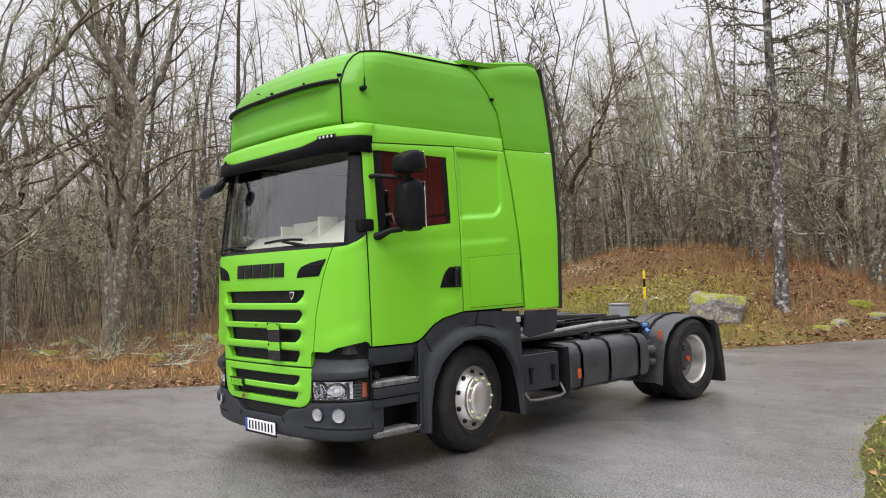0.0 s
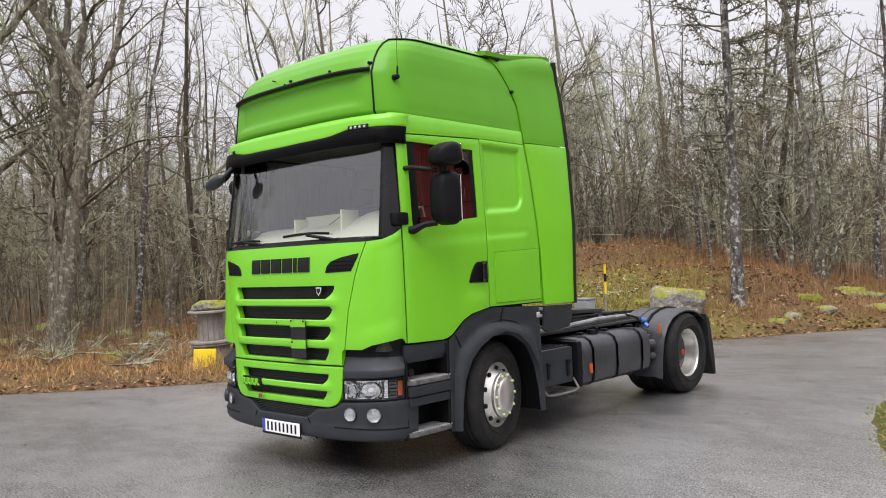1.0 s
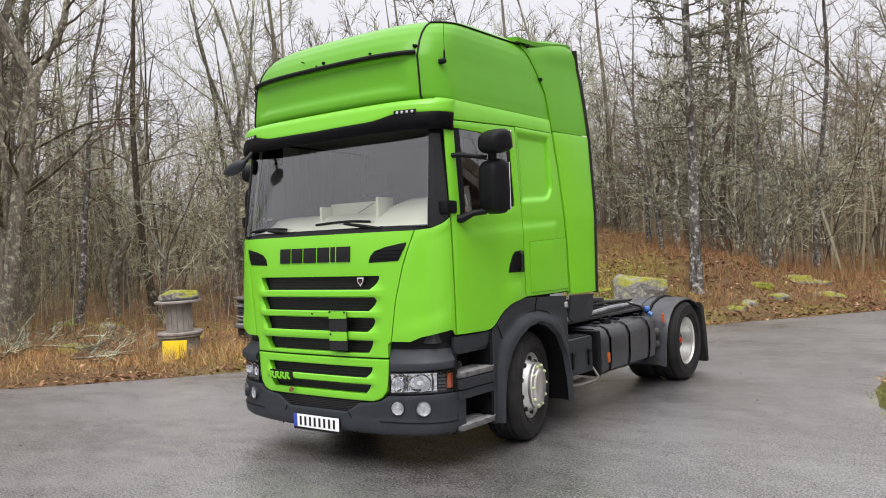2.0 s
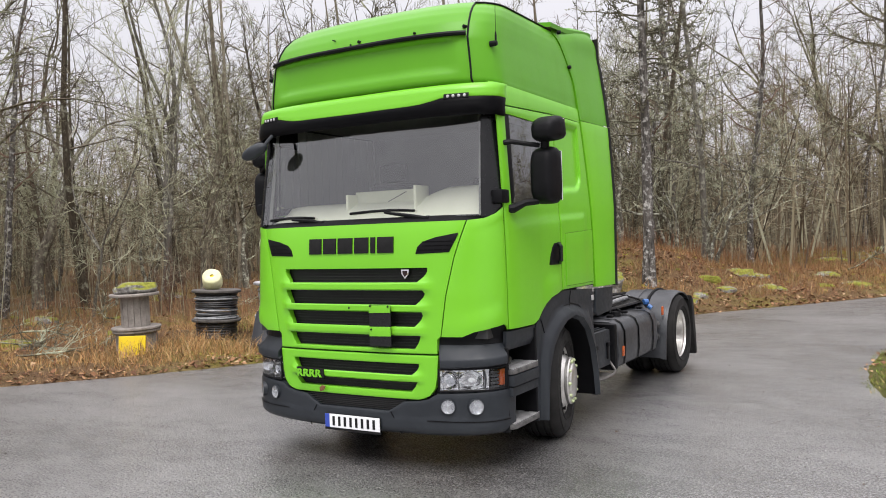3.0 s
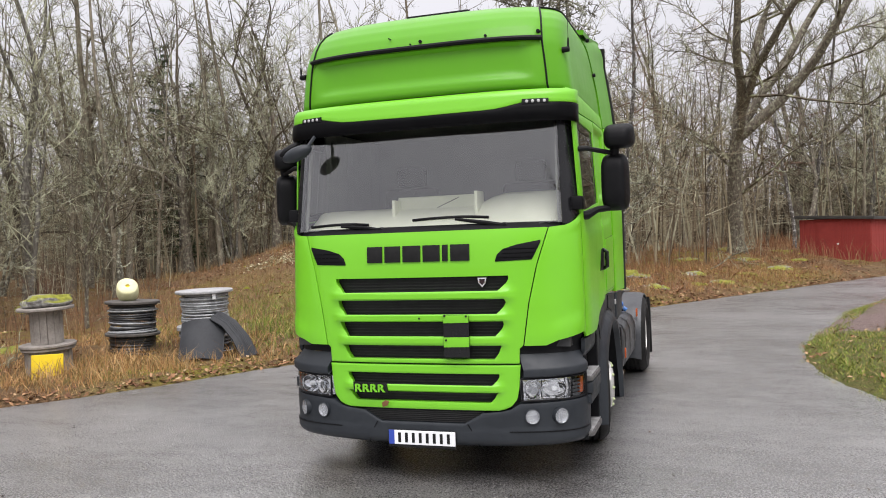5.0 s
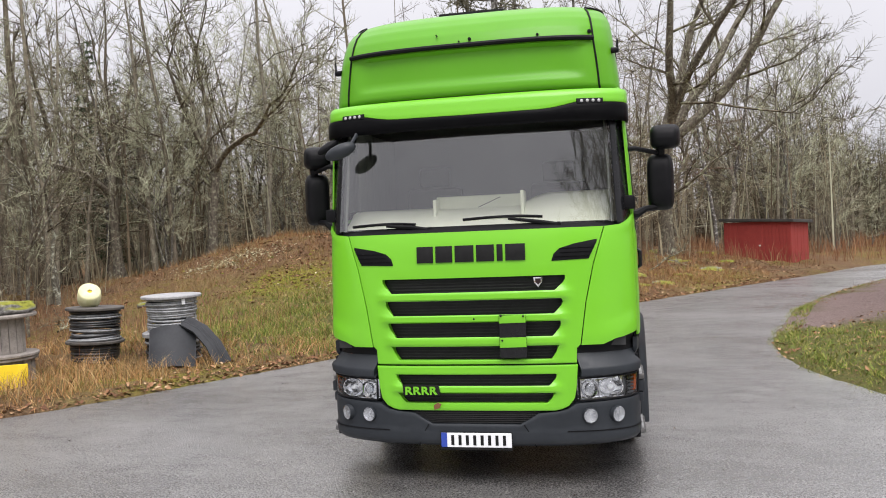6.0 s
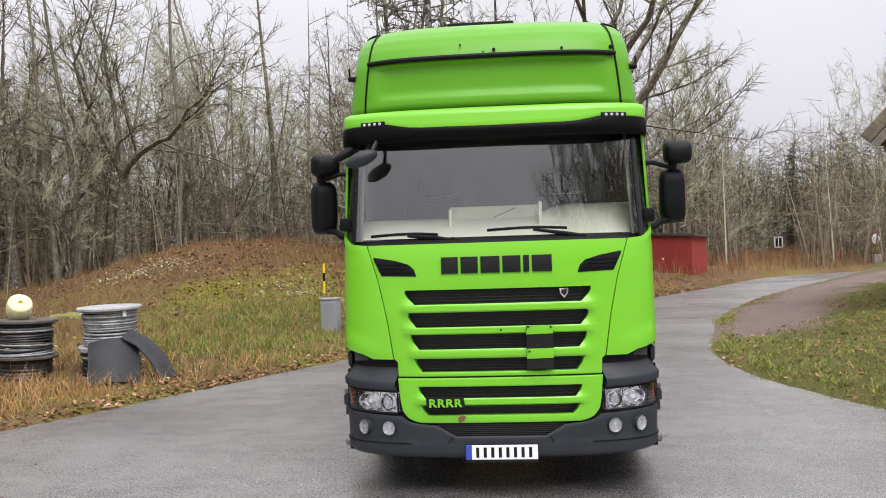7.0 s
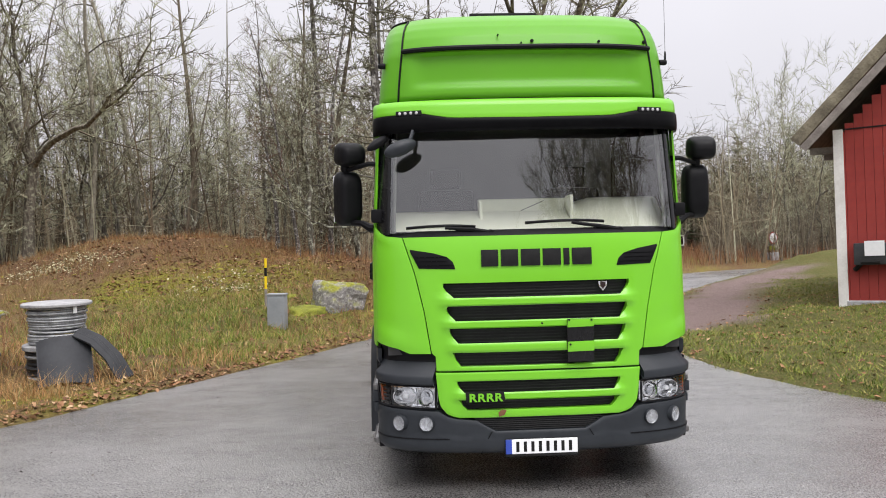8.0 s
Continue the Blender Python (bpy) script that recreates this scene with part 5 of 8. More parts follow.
# wheels
def wheel(m, dual, steer):
    """A wheel whose outer face looks along +x of the pose m."""
    bm = bmesh.new()
    if steer:
        lathe(bm, [(0.285, 0.0), (0.28, -0.02), (0.26, -0.05), (0.235, -0.02), (0.21, 0.02), (0.175, 0.06), (0.17, 0.065)], m, 40)
    else:
        lathe(bm, [(0.285, 0.0), (0.278, -0.02), (0.262, -0.03), (0.252, -0.11), (0.235, -0.16)], m, 40)
    w = part("wheel", bm, "steel", truck, "steel truck wheel with black tyre")
    for k in range(2 if dual else 1):
        o = -k * 0.335
        bm = bmesh.new()
        lathe(bm, [(0.283, o + 0.0), (0.30, o + 0.014), (0.325, o + 0.024), (0.329, o + 0.034), (0.334, o + 0.026), (0.36, o + 0.030), (0.40, o + 0.030), (0.421, o + 0.024), (0.425, o + 0.031), (0.43, o + 0.021), (0.44, o + 0.016), (0.462, o - 0.006), (0.472, o - 0.03)] + [(0.474 - d, o - a - b) for a in (0.06, 0.11, 0.17, 0.22) for b, d in ((-0.008, 0), (-0.005, 0.013), (0.005, 0.013), (0.008, 0))] + [(0.472, o - 0.25), (0.455, o - 0.275), (0.40, o - 0.30), (0.30, o - 0.285), (0.27, o - 0.27)], m, 56)
        part("tyre", bm, "rubber", w, "black rubber tyre")
    if steer:
        bm = bmesh.new()
        lathe(bm, [(0.198, 0.040), (0.200, 0.062), (0.194, 0.072), (0.150, 0.076), (0.142, 0.088), (0.134, 0.094), (0.0, 0.099)], m, 36)
        part("hub_cap", bm, "steel", w, "polished hub cap")
        for k in range(10):
            a = 2 * math.pi * k / 10
            bm = bmesh.new()
            lathe(bm, [(0.0, 0.024), (0.009, 0.021), (0.014, 0.012), (0.016, 0.0)], m @ Matrix.Translation((0.073, 0.174 * math.cos(a), 0.174 * math.sin(a))), 10)
            part("wheel_nut", bm, "nut", w, "pale green plastic nut cap")
            # closed black disc, painted as the shade inside a rim opening
            bm = bmesh.new()
            lathe(bm, [(0.0, 0.0015), (0.019, 0.0015), (0.021, -0.02)], m @ Matrix.Translation((0.006, 0.236 * math.cos(a + 0.3), 0.232 * math.sin(a + 0.3))) @ Matrix.Rotation(radians(0), 4, "Z"), 12)
            part("hole_shade_disc", bm, "ink", w)
    else:
        bm = bmesh.new()
        lathe(bm, [(0.240, -0.155), (0.215, -0.162), (0.19, -0.165), (0.16, -0.17), (0.10, -0.17), (0.0, -0.17)], m, 36)
        part("wheel_disc", bm, "dull_rim", w, "dull dark wheel disc")
        bm = bmesh.new()
        lathe(bm, [(0.11, -0.17), (0.105, -0.10), (0.09, -0.085), (0.05, -0.08), (0.0, -0.078)], m, 24)
        part("hub", bm, "chassis", w)
        bm = bmesh.new()
        lathe(bm, [(0.036, -0.08), (0.036, -0.064), (0.028, -0.058), (0.0, -0.058)], m, 16)
        part("axle_cap", bm, "red", w, "red axle cap")
        for k in range(10):
            a = 2 * math.pi * k / 10
            bm = bmesh.new()
            lathe(bm, [(0.0, 0.035), (0.012, 0.03), (0.015, 0.0)], m @ Matrix.Translation((-0.17, 0.137 * math.cos(a), 0.137 * math.sin(a))), 6)
            part("wheel_nut", bm, "chassis", w)
    return w


M["dull_rim"] = plain("dark_rim_metal", (0.07, 0.065, 0.06), (0.20, 0.19, 0.18), 9, (0.5, 0.75), 0.4, bump=0.2, bscale=60, dist=0.003)
M["nut"] = plain("pale_green_nut_cap", (0.34, 0.42, 0.20), (0.50, 0.55, 0.33), 20, (0.35, 0.5))
STEER = 12
wheel(pose(1.118, 1.49, 0.472, 0, 0, STEER), False, True)
wheel(pose(-1.118, 1.49, 0.472, 0, 0, 180 + STEER), False, True)
wheel(pose(1.215, 5.02, 0.472), True, False)
wheel(pose(-1.215, 5.02, 0.472, 0, 0, 180), True, False)

# chassis
for side in (1, -1):
    bm = bmesh.new()
    prism(bm, [(0.40, 0.66), (0.48, 0.66), (0.48, 0.675), (0.415, 0.675), (0.415, 0.905), (0.48, 0.905), (0.48, 0.92), (0.40, 0.92)], lambda a, b, d: Vector((side * a, 0.9 + d, b)), 4.95, 0.0)
    part("frame_rail", bm, "chassis", truck, "dark chassis rail")
for y in (2.5, 3.3, 4.3, 5.8):
    part("cross_member", box(bmesh.new(), (-0.41, y - 0.05, 0.68), (0.41, y + 0.05, 0.90), 0.01, 1), "chassis", truck)
bm = bmesh.new()
tube(bm, [(-1.0, 5.02, 0.472), (-0.3, 5.02, 0.472), (-0.2, 5.02, 0.50), (0.2, 5.02, 0.50), (0.3, 5.02, 0.472), (1.0, 5.02, 0.472)], [0.08, 0.09, 0.2, 0.2, 0.09, 0.08], 14)
tube(bm, [(-0.9, 1.49, 0.40), (0.9, 1.49, 0.40)], 0.06, 8)
part("axle", bm, "chassis", truck)
# unseen engine mass, made deep and wide to shade the road
part("engine", box(bmesh.new(), (-0.66, 0.36, 0.33), (0.66, 2.4, 1.05), 0.06, 2), "chassis", truck, "dark engine mass under the cab, enlarged to shade the road")
# unseen slab, added to darken the road below the cab
part("under_shade_slab", box(bmesh.new(), (-0.74, 0.30, 0.23), (0.74, 2.40, 0.34), 0.03, 2), "black", truck, "black unseen slab that shades the road under the cab")
# unseen block and bar, added to stop light between the rails
part("frame_shade_block", box(bmesh.new(), (-0.36, 2.35, 0.42), (0.36, 3.30, 0.95), 0.08, 2), "chassis", truck, "dark unseen block between the rails that blocks light")
bm = bmesh.new()
tube(bm, [(0, 3.25, 0.60), (0, 4.85, 0.52)], 0.07, 12)
part("frame_shade_bar", bm, "chassis", truck)
bm = bmesh.new()
box(bm, (0.44, 2.10, 0.885), (0.90, 4.75, 0.915), 0.004, 1)
box(bm, (-0.90, 2.10, 0.885), (-0.44, 4.75, 0.915), 0.004, 1)
for k in range(40):
    box(bm, (0.45, 2.14 + k * 0.065, 0.915), (0.89, 2.155 + k * 0.065, 0.922))
part("catwalk", bm, "chassis", truck, "dark walkway plates on the chassis")
bm = bmesh.new()
tube(bm, [(0.93, 2.05, 0.93), (0.93, 2.8, 0.95), (0.88, 3.6, 0.975), (0.75, 4.5, 0.95)], 0.022, 8)
part("air_pipe", bm, "pale_cable", truck, "grey pipe along the chassis")
# fifth wheel
bm = bmesh.new()
horse = [(-0.46, 3.45), (0.46, 3.45), (0.50, 3.55), (0.50, 4.15), (0.44, 4.40), (0.22, 4.55), (0.10, 4.50), (0.05, 4.0), (-0.05, 4.0), (-0.10, 4.50), (-0.22, 4.55), (-0.44, 4.40), (-0.50, 4.15), (-0.50, 3.55)]
prism(bm, horse, lambda a, b, d: Vector((a, b, 1.075 - 0.045 * (b - 3.45) - d)), 0.045, 0.006)
fifth = part("fifth_wheel", bm, "chassis", truck, "black fifth-wheel coupling plate")
for side in (1, -1):
    part("coupling_stand", box(bmesh.new(), (min(side * 0.36, side * 0.46), 3.7, 0.90), (max(side * 0.36, side * 0.46), 4.2, 1.0), 0.02, 1), "chassis", fifth)
bm = bmesh.new()
tube(bm, [(0.3, 4.0, 0.98), (0.62, 4.05, 0.97), (0.66, 4.10, 0.95)], 0.016, 6)
part("release_lever", bm, "chassis", fifth)
# fuel tank with straps
bm = bmesh.new()
prof = [(0.58, 0.37), (1.10, 0.36), (1.16, 0.40), (1.175, 0.50), (1.175, 0.72), (1.14, 0.80), (1.08, 0.835), (0.60, 0.85), (0.55, 0.80), (0.55, 0.42)]
prism(bm, prof, lambda a, b, d: Vector((a, 2.80 + d, b)), 1.38, 0.035)
tank = part("fuel_tank", bm, "tank", truck, "dark grey fuel tank with black straps")
for y in (2.98, 3.45, 3.98):
    bm = bmesh.new()
    cx, cz = 0.86, 0.60
    ring = [(cx + (a - cx) * 1.018, cz + (b - cz) * 1.03) for a, b in prof]
    va = [[bm.verts.new((a, y + s, b)) for a, b in ring] for s in (-0.02, 0.02)]
    for k in range(len(ring)):
        j = (k + 1) % len(ring)
        bm.faces.new((va[0][k], va[0][j], va[1][j], va[1][k]))
    bmesh.ops.solidify(bm, geom=bm.faces[:], thickness=0.006)
    box(bm, (1.00, y - 0.03, 0.855), (1.06, y + 0.03, 0.885), 0.006, 1)
    part("tank_strap", bm, "black", tank, "black tank strap")
bm = bmesh.new()
lathe(bm, [(0.0, 0.05), (0.05, 0.045), (0.06, 0.0)], pose(0.98, 3.30, 0.842, 0, -90, 0), 16)
tube(bm, [(0.94, 3.26, 0.87), (0.93, 3.30, 0.90), (0.98, 3.36, 0.91), (1.04, 3.30, 0.89)], 0.012, 6)
part("tank_cap", bm, "black", tank, "black filler cap")
bm = bmesh.new()
box(bm, (0.58, 2.72, 0.36), (1.165, 2.81, 0.82), 0.03, 2)
part("tank_end", bm, "black", tank)
for y, z, x in ((2.93, 0.53, 1.172), (4.40, 0.80, 1.17)):
    part("side_marker", box(bmesh.new(), (x - 0.004, y - 0.024, z - 0.05), (x + 0.016, y + 0.024, z + 0.05), 0.007, 2), "orange", truck, "orange side marker lamp")
# unseen box on the right, added to keep light from under the frame
bm = box(bmesh.new(), (-1.12, 2.25, 0.36), (-0.55, 4.15, 0.84), 0.06, 3)
part("side_shade_box", bm, "chassis", truck, "dark unseen box under the frame that blocks light")
# tool box with latches and lower step
bm = box(bmesh.new(), (0.60, 2.13, 0.43), (1.13, 2.68, 0.78), 0.02, 2)
tool = part("battery_box", bm, "grey", truck, "dark grey battery box with two latches")
for k in range(9):
    part("lid_rib", box(bmesh.new(), (0.62 + k * 0.056, 2.16, 0.778), (0.64 + k * 0.056, 2.66, 0.792)), "grey", tool)
for y in (2.25, 2.58):
    bm = box(bmesh.new(), (1.128, y - 0.018, 0.50), (1.145, y + 0.018, 0.64), 0.004, 1)
    box(bm, (1.13, y - 0.026, 0.62), (1.155, y + 0.026, 0.66), 0.005, 1)
    part("latch", bm, "black", tool)
bm = bmesh.new()
tube(bm, [(1.08, 2.16, 0.45), (1.17, 2.18, 0.36), (1.17, 2.30, 0.345), (1.17, 2.62, 0.345), (1.17, 2.70, 0.37), (1.10, 2.72, 0.46)], 0.013, 6)
for k in range(9):
    tube(bm, [(1.0, 2.24 + k * 0.052, 0.345), (1.17, 2.24 + k * 0.052, 0.345)], 0.007, 5)
tube(bm, [(1.0, 2.2, 0.345), (1.0, 2.7, 0.345)], 0.010, 5)
part("side_step", bm, "dull_rim", truck, "grey metal grid step")
# gear between tank and rear wheel
bm = box(bmesh.new(), (0.60, 4.22, 0.42), (1.08, 4.40, 0.74), 0.02, 2)
tube(bm, [(1.05, 4.22, 0.64), (1.12, 4.35, 0.64)], 0.05, 10)
tube(bm, [(1.05, 4.22, 0.52), (1.12, 4.35, 0.50)], 0.04, 10)
part("air_tanks", bm, "chassis", truck, "dark air tanks and valves")
bm = bmesh.new()
tube(bm, [(0.96, 4.38, 0.90), (1.00, 4.42, 0.90)], 0.035, 10)
tube(bm, [(1.02, 4.36, 0.86), (1.06, 4.36, 0.83)], 0.028, 10)
part("air_coupling", bm, "blue", truck, "blue air line coupling")
bm = bmesh.new()
tube(bm, [(0.5, 4.2, 0.95), (0.7, 4.3, 1.0), (0.9, 4.40, 0.93), (1.0, 4.38, 0.84)], 0.012, 6)
tube(bm, [(0.5, 3.2, 0.98), (0.62, 3.8, 0.99), (0.55, 4.5, 0.98), (0.6, 4.9, 0.97)], 0.013, 6)
part("hose", bm, "rubber", truck)
# rear mudguards and flaps
for side in (1, -1):
    arc = [(4.33, 0.26), (4.36, 0.50), (4.42, 0.70), (4.52, 0.84), (4.66, 0.935), (4.84, 0.985), (5.02, 1.0), (5.20, 0.985), (5.36, 0.94), (5.49, 0.86)]
    P = [[(side * (0.62 + 0.60 * s), a, b - 0.02 * max(0, s - 0.85) / 0.15) for s in (0, 0.15, 0.3, 0.31, 0.34, 0.35, 0.6, 0.85, 0.95, 1.0)] for a, b in arc]
    P = [[(x, y, z + (0.012 if 3 <= j <= 4 else 0)) for j, (x, y, z) in enumerate(r)] for r in P]
    shell("mudguard", P, None, "tank", truck, "dark grey rear mudguard", depth=0.015, push=0.003, centre=(0, 5.0, 0.3))
    bm = bmesh.new()
    tube(bm, [(side * 0.95, a, b + 0.004) for a, b in arc[3:9]], 0.02, 6)
    part("mudguard_strap", bm, "black", truck)
    bm = bmesh.new()
    prism(bm, [(5.46, 0.90), (5.56, 0.84), (5.64, 0.45), (5.67, 0.20), (5.68, 0.14), (5.62, 0.14), (5.52, 0.5)], lambda a, b, d: Vector((side * (1.255 - d), a, b)), 0.60, 0.01)
    part("mudflap", bm, "rubber", truck, "black rubber mudflap")
bm = box(bmesh.new(), (-1.1, 5.80, 0.60), (1.1, 5.86, 0.72), 0.01, 1)
part("rear_beam", bm, "chassis", truck)

from mathutils.geometry import tessellate_polygon

# ---- ground, road, mound ----
LEFT = [(-60, -52), (-30, -23), (-14, -7), (-9.6, -2.3), (-7.67, -0.24), (-6.42, 1.03), (-5.4, 2.2), (-4.75, 3.3), (-4.1, 4.6), (-3.2, 6.1), (-2.4, 7.7), (-1.3, 10.1), (-0.2, 12.1), (1.4, 14.6), (4.4, 19.3), (8.2, 25.0), (10.2, 28.6), (12.6, 31.3), (17, 33.6), (30, 37), (60, 42)]
RIGHT = [(60, 38.5), (30, 33.2), (19, 30.2), (14.5, 28.1), (11.9, 25.6), (8.1, 19.7), (6.2, 16.0), (4.8, 12.9), (4.0, 9.9), (3.46, 8.0), (3.2, 6.3), (3.24, 5.1), (3.52, 3.9), (4.2, 2.0), (5.05, 0.3), (6.6, -1.1), (10, -2.6), (20, -5.5), (60, -16)]


def wavy(points, step=0.10, amp=0.05):
    out = []
    for (a, b), (c, d) in zip(points, points[1:]):
        n = max(2, int(math.hypot(c - a, d - b) / step)) if max(abs(a), abs(b)) < 40 else 2
        for k in range(n):
            s = k / n
            x, y = a + (c - a) * s, b + (d - b) * s
            e = amp * (noise.noise(Vector((x * 1.1, y * 1.1, 0))) + 0.6 * noise.noise(Vector((x * 4, y * 4, 3))))
            nx, ny = -(d - b), c - a
            q = math.hypot(nx, ny)
            out.append((x + e * nx / q, y + e * ny / q))
    return out + [points[-1]]


def smooth_line(points, rounds=2):
    for _ in range(rounds):
        out = [points[0]]
        for (a, b), (c, d) in zip(points, points[1:]):
            out += [(a * 0.75 + c * 0.25, b * 0.75 + d * 0.25), (a * 0.25 + c * 0.75, b * 0.25 + d * 0.75)]
        points = out + [points[-1]]
    return points


left_line, right_line = wavy(smooth_line(LEFT)), wavy(smooth_line(RIGHT))
NEAR = [(60, -26), (30, -17), (16, -13.0), (8, -11.6), (0, -12.6), (-9, -18), (-24, -32), (-48, -60)]
near_line = wavy(smooth_line(NEAR))
outline = left_line + right_line + near_line
poly = np.array(outline)
edge_pts = np.array([p for p in left_line + right_line + near_line if abs(p[0]) < 45 and abs(p[1]) < 45])


LEFT_PTS, RIGHT_PTS = np.array(left_line)[::3], np.array(right_line)[::3]


def in_road(x, y):
    x, y = np.asarray(x, float), np.asarray(y, float)
    inside = np.zeros(x.shape, bool)
    x1, y1 = poly[:, 0], poly[:, 1]
    x2, y2 = np.roll(x1, -1), np.roll(y1, -1)
    for a, b, c, d in zip(x1, y1, x2, y2):
        if b != d:
            hit = ((b > y) != (d > y)) & (x < (c - a) * (y - b) / (d - b) + a)
            inside ^= hit
    return inside


def edge_gap(x, y):
    """Metres to the road's border, minus inside."""
    x, y = np.asarray(x, float).ravel(), np.asarray(y, float).ravel()
    best = np.full(x.shape, 1e9)
    for s in range(0, len(edge_pts), 200):
        e = edge_pts[s:s + 200]
        d2 = (x[:, None] - e[None, :, 0]) ** 2 + (y[:, None] - e[None, :, 1]) ** 2
        best = np.minimum(best, d2.min(axis=1))
    d = np.sqrt(best)
    return np.where(in_road(x, y), -d, d)


def is_wood(x, y):
    """True on the wood's side: nearer to the road's outer border than to its inner one."""
    x, y = np.asarray(x, float).ravel(), np.asarray(y, float).ravel()
    best = []
    for line in (LEFT_PTS, RIGHT_PTS):
        b = np.full(x.shape, 1e9)
        for s in range(0, len(line), 200):
            e = line[s:s + 200]
            b = np.minimum(b, ((x[:, None] - e[None, :, 0]) ** 2 + (y[:, None] - e[None, :, 1]) ** 2).min(axis=1))
        best.append(b)
    return best[0] < best[1]


def lumps(x, y, f, seed=0):
    return np.array([noise.noise(Vector((a * f + seed, b * f - seed, seed * 0.7))) for a, b in zip(np.ravel(x), np.ravel(y))])


def bell(x, y, cx, cy, rx, ry, turn=0.0):
    c, s = math.cos(turn), math.sin(turn)
    u, v = ((x - cx) * c + (y - cy) * s) / rx, (-(x - cx) * s + (y - cy) * c) / ry
    return np.exp(-(u * u + v * v))


def height(x, y, gap):
    x, y = np.ravel(x), np.ravel(y)
    wood = np.where(is_wood(x, y), 1.0, 0.0)
    out = np.clip(gap, 0, None)
    h = 0.02 + 0.05 * np.clip(out / 0.35, 0, 1)
    low = 0.2 + 0.8 * np.clip((y - 7.5) / 4.5, 0, 1)
    h += wood * low * 0.28 * np.clip(out / 3.0, 0, 1) + wood * low * 0.35 * np.clip((out - 6) / 14, 0, 1)
    h += (1 - wood) * 0.20 * np.clip(out / 4.0, 0, 1)
    h += wood * 1.55 * np.clip(bell(x, y, -7.8, 19.0, 5.6, 4.2, -0.25) * 1.15, 0, 1) * np.clip(out / 3, 0, 1)
    h += wood * 0.55 * bell(x, y, -2.0, 15.0, 2.8, 2.4) * np.clip(out / 2, 0, 1)
    h += wood * 0.5 * bell(x, y, 1.0, 27.0, 3.5, 3.0) + wood * 0.55 * bell(x, y, 3.2, 32.0, 3.5, 2.5) * np.clip(out / 2, 0, 1)
    h += (1 - wood) * 0.85 * bell(x, y, 16.8, 26.2, 3.6, 2.6) * np.clip(out / 1.2, 0, 1)
    h += np.clip(out / 1.5, 0, 1) * (0.10 * lumps(x, y, 0.55, 2) + 0.09 * lumps(x, y, 1.7, 5))
    return np.where(gap < 0.22, np.clip(0.004 + 0.24 * gap, -0.06, 0.07), h)


def axis(lo, hi, near_lo, near_hi, fine, grow=1.13):
    v = list(np.arange(near_lo, near_hi, fine))
    s, a = fine, near_lo
    while a > lo:
        s *= grow
        a -= s
        v.insert(0, a)
    s, a = fine, v[-1]
    while a < hi:
        s *= grow
        a += s
        v.append(a)
    return np.array(v)


gx, gy = axis(-900, 900, -15, 13, 0.26), axis(-900, 900, -1, 27, 0.26)
GX, GY = np.meshgrid(gx, gy, indexing="ij")
GAP = edge_gap(GX, GY)
far = np.hypot(GX.ravel(), GY.ravel()) > 60
GAP = np.where(far & (GAP > 0), np.maximum(GAP, 10), GAP)
GZ = height(GX, GY, GAP)
GZ = np.where(far, np.where(GAP < 0, -0.05, GZ), GZ)
nx, ny = len(gx), len(gy)
idx = np.arange(nx * ny).reshape(nx, ny)
gf = np.stack([idx[:-1, :-1], idx[1:, :-1], idx[1:, 1:], idx[:-1, 1:]], -1).reshape(-1, 4)
ground = raw("ground", np.stack([GX.ravel(), GY.ravel(), GZ], 1), gf, "ground", None, "", 60)
tagged(ground, "forest ground with leaf litter, moss and dry grass", "ground", kind="structure")


def ground_z(x, y):
    return float(height(np.array([x]), np.array([y]), edge_gap([x], [y]))[0])


def track_gap(x, y):
    """Metres to the middle of the gravel track."""
    pts = np.array([(3.6, 9.4), (5.2, 10.6), (6.9, 14.2), (9.3, 19.0), (10.4, 21.0), (13, 24)])
    best = np.full(np.shape(x), 1e9)
    for (a, b), (c, d) in zip(pts, pts[1:]):
        t = np.clip(((x - a) * (c - a) + (y - b) * (d - b)) / ((c - a) ** 2 + (d - b) ** 2), 0, 1)
        best = np.minimum(best, np.hypot(x - a - t * (c - a), y - b - t * (d - b)))
    return best


fx, fy = GX.ravel(), GY.ravel()
wood_side = is_wood(fx, fy)
wob = lumps(fx, fy, 0.9, 9)
turf = np.where(wood_side, 0.95 * bell(fx, fy, -4.9, 9.3, 2.3, 2.6) + 0.6 * bell(fx, fy, -5.5, 11.8, 2.8, 1.8), 1.0)
red = np.where(wood_side, np.clip(1.2 * bell(fx, fy, -6.6, 17.6, 5.0, 2.3) + 0.9 * bell(fx, fy, -0.5, 15.8, 3.2, 3.6) + 0.7 * bell(fx, fy, -10, 3, 4, 5) + 0.15 + 0.9 * wob + 0.7 * (fy > 28) + 0.6 * (fx < -8.5), 0, 1) * (1 - np.clip(turf, 0, 1)), 0.0)
grav = np.where(wood_side, 0.0, np.clip(1.6 - (track_gap(fx, fy) + 0.85 * wob) / 0.9, 0, 1))
moss_z = np.where(wood_side, np.clip(0.30 - 0.25 * (fx < -8.5) + 1.1 * lumps(fx, fy, 0.35, 4) + 1.0 * bell(fx, fy, -6.6, 14.0, 3.4, 1.7), 0, 1), 0.3)
zone = ground.data.color_attributes.new("zone", "FLOAT_COLOR", "POINT")
zone.data.foreach_set("color", np.stack([np.clip(turf, 0, 1), grav, moss_z, red * (1 - 0.8 * bell(fx, fy, -7.2, 14.0, 2.6, 1.3))], 1).ravel())

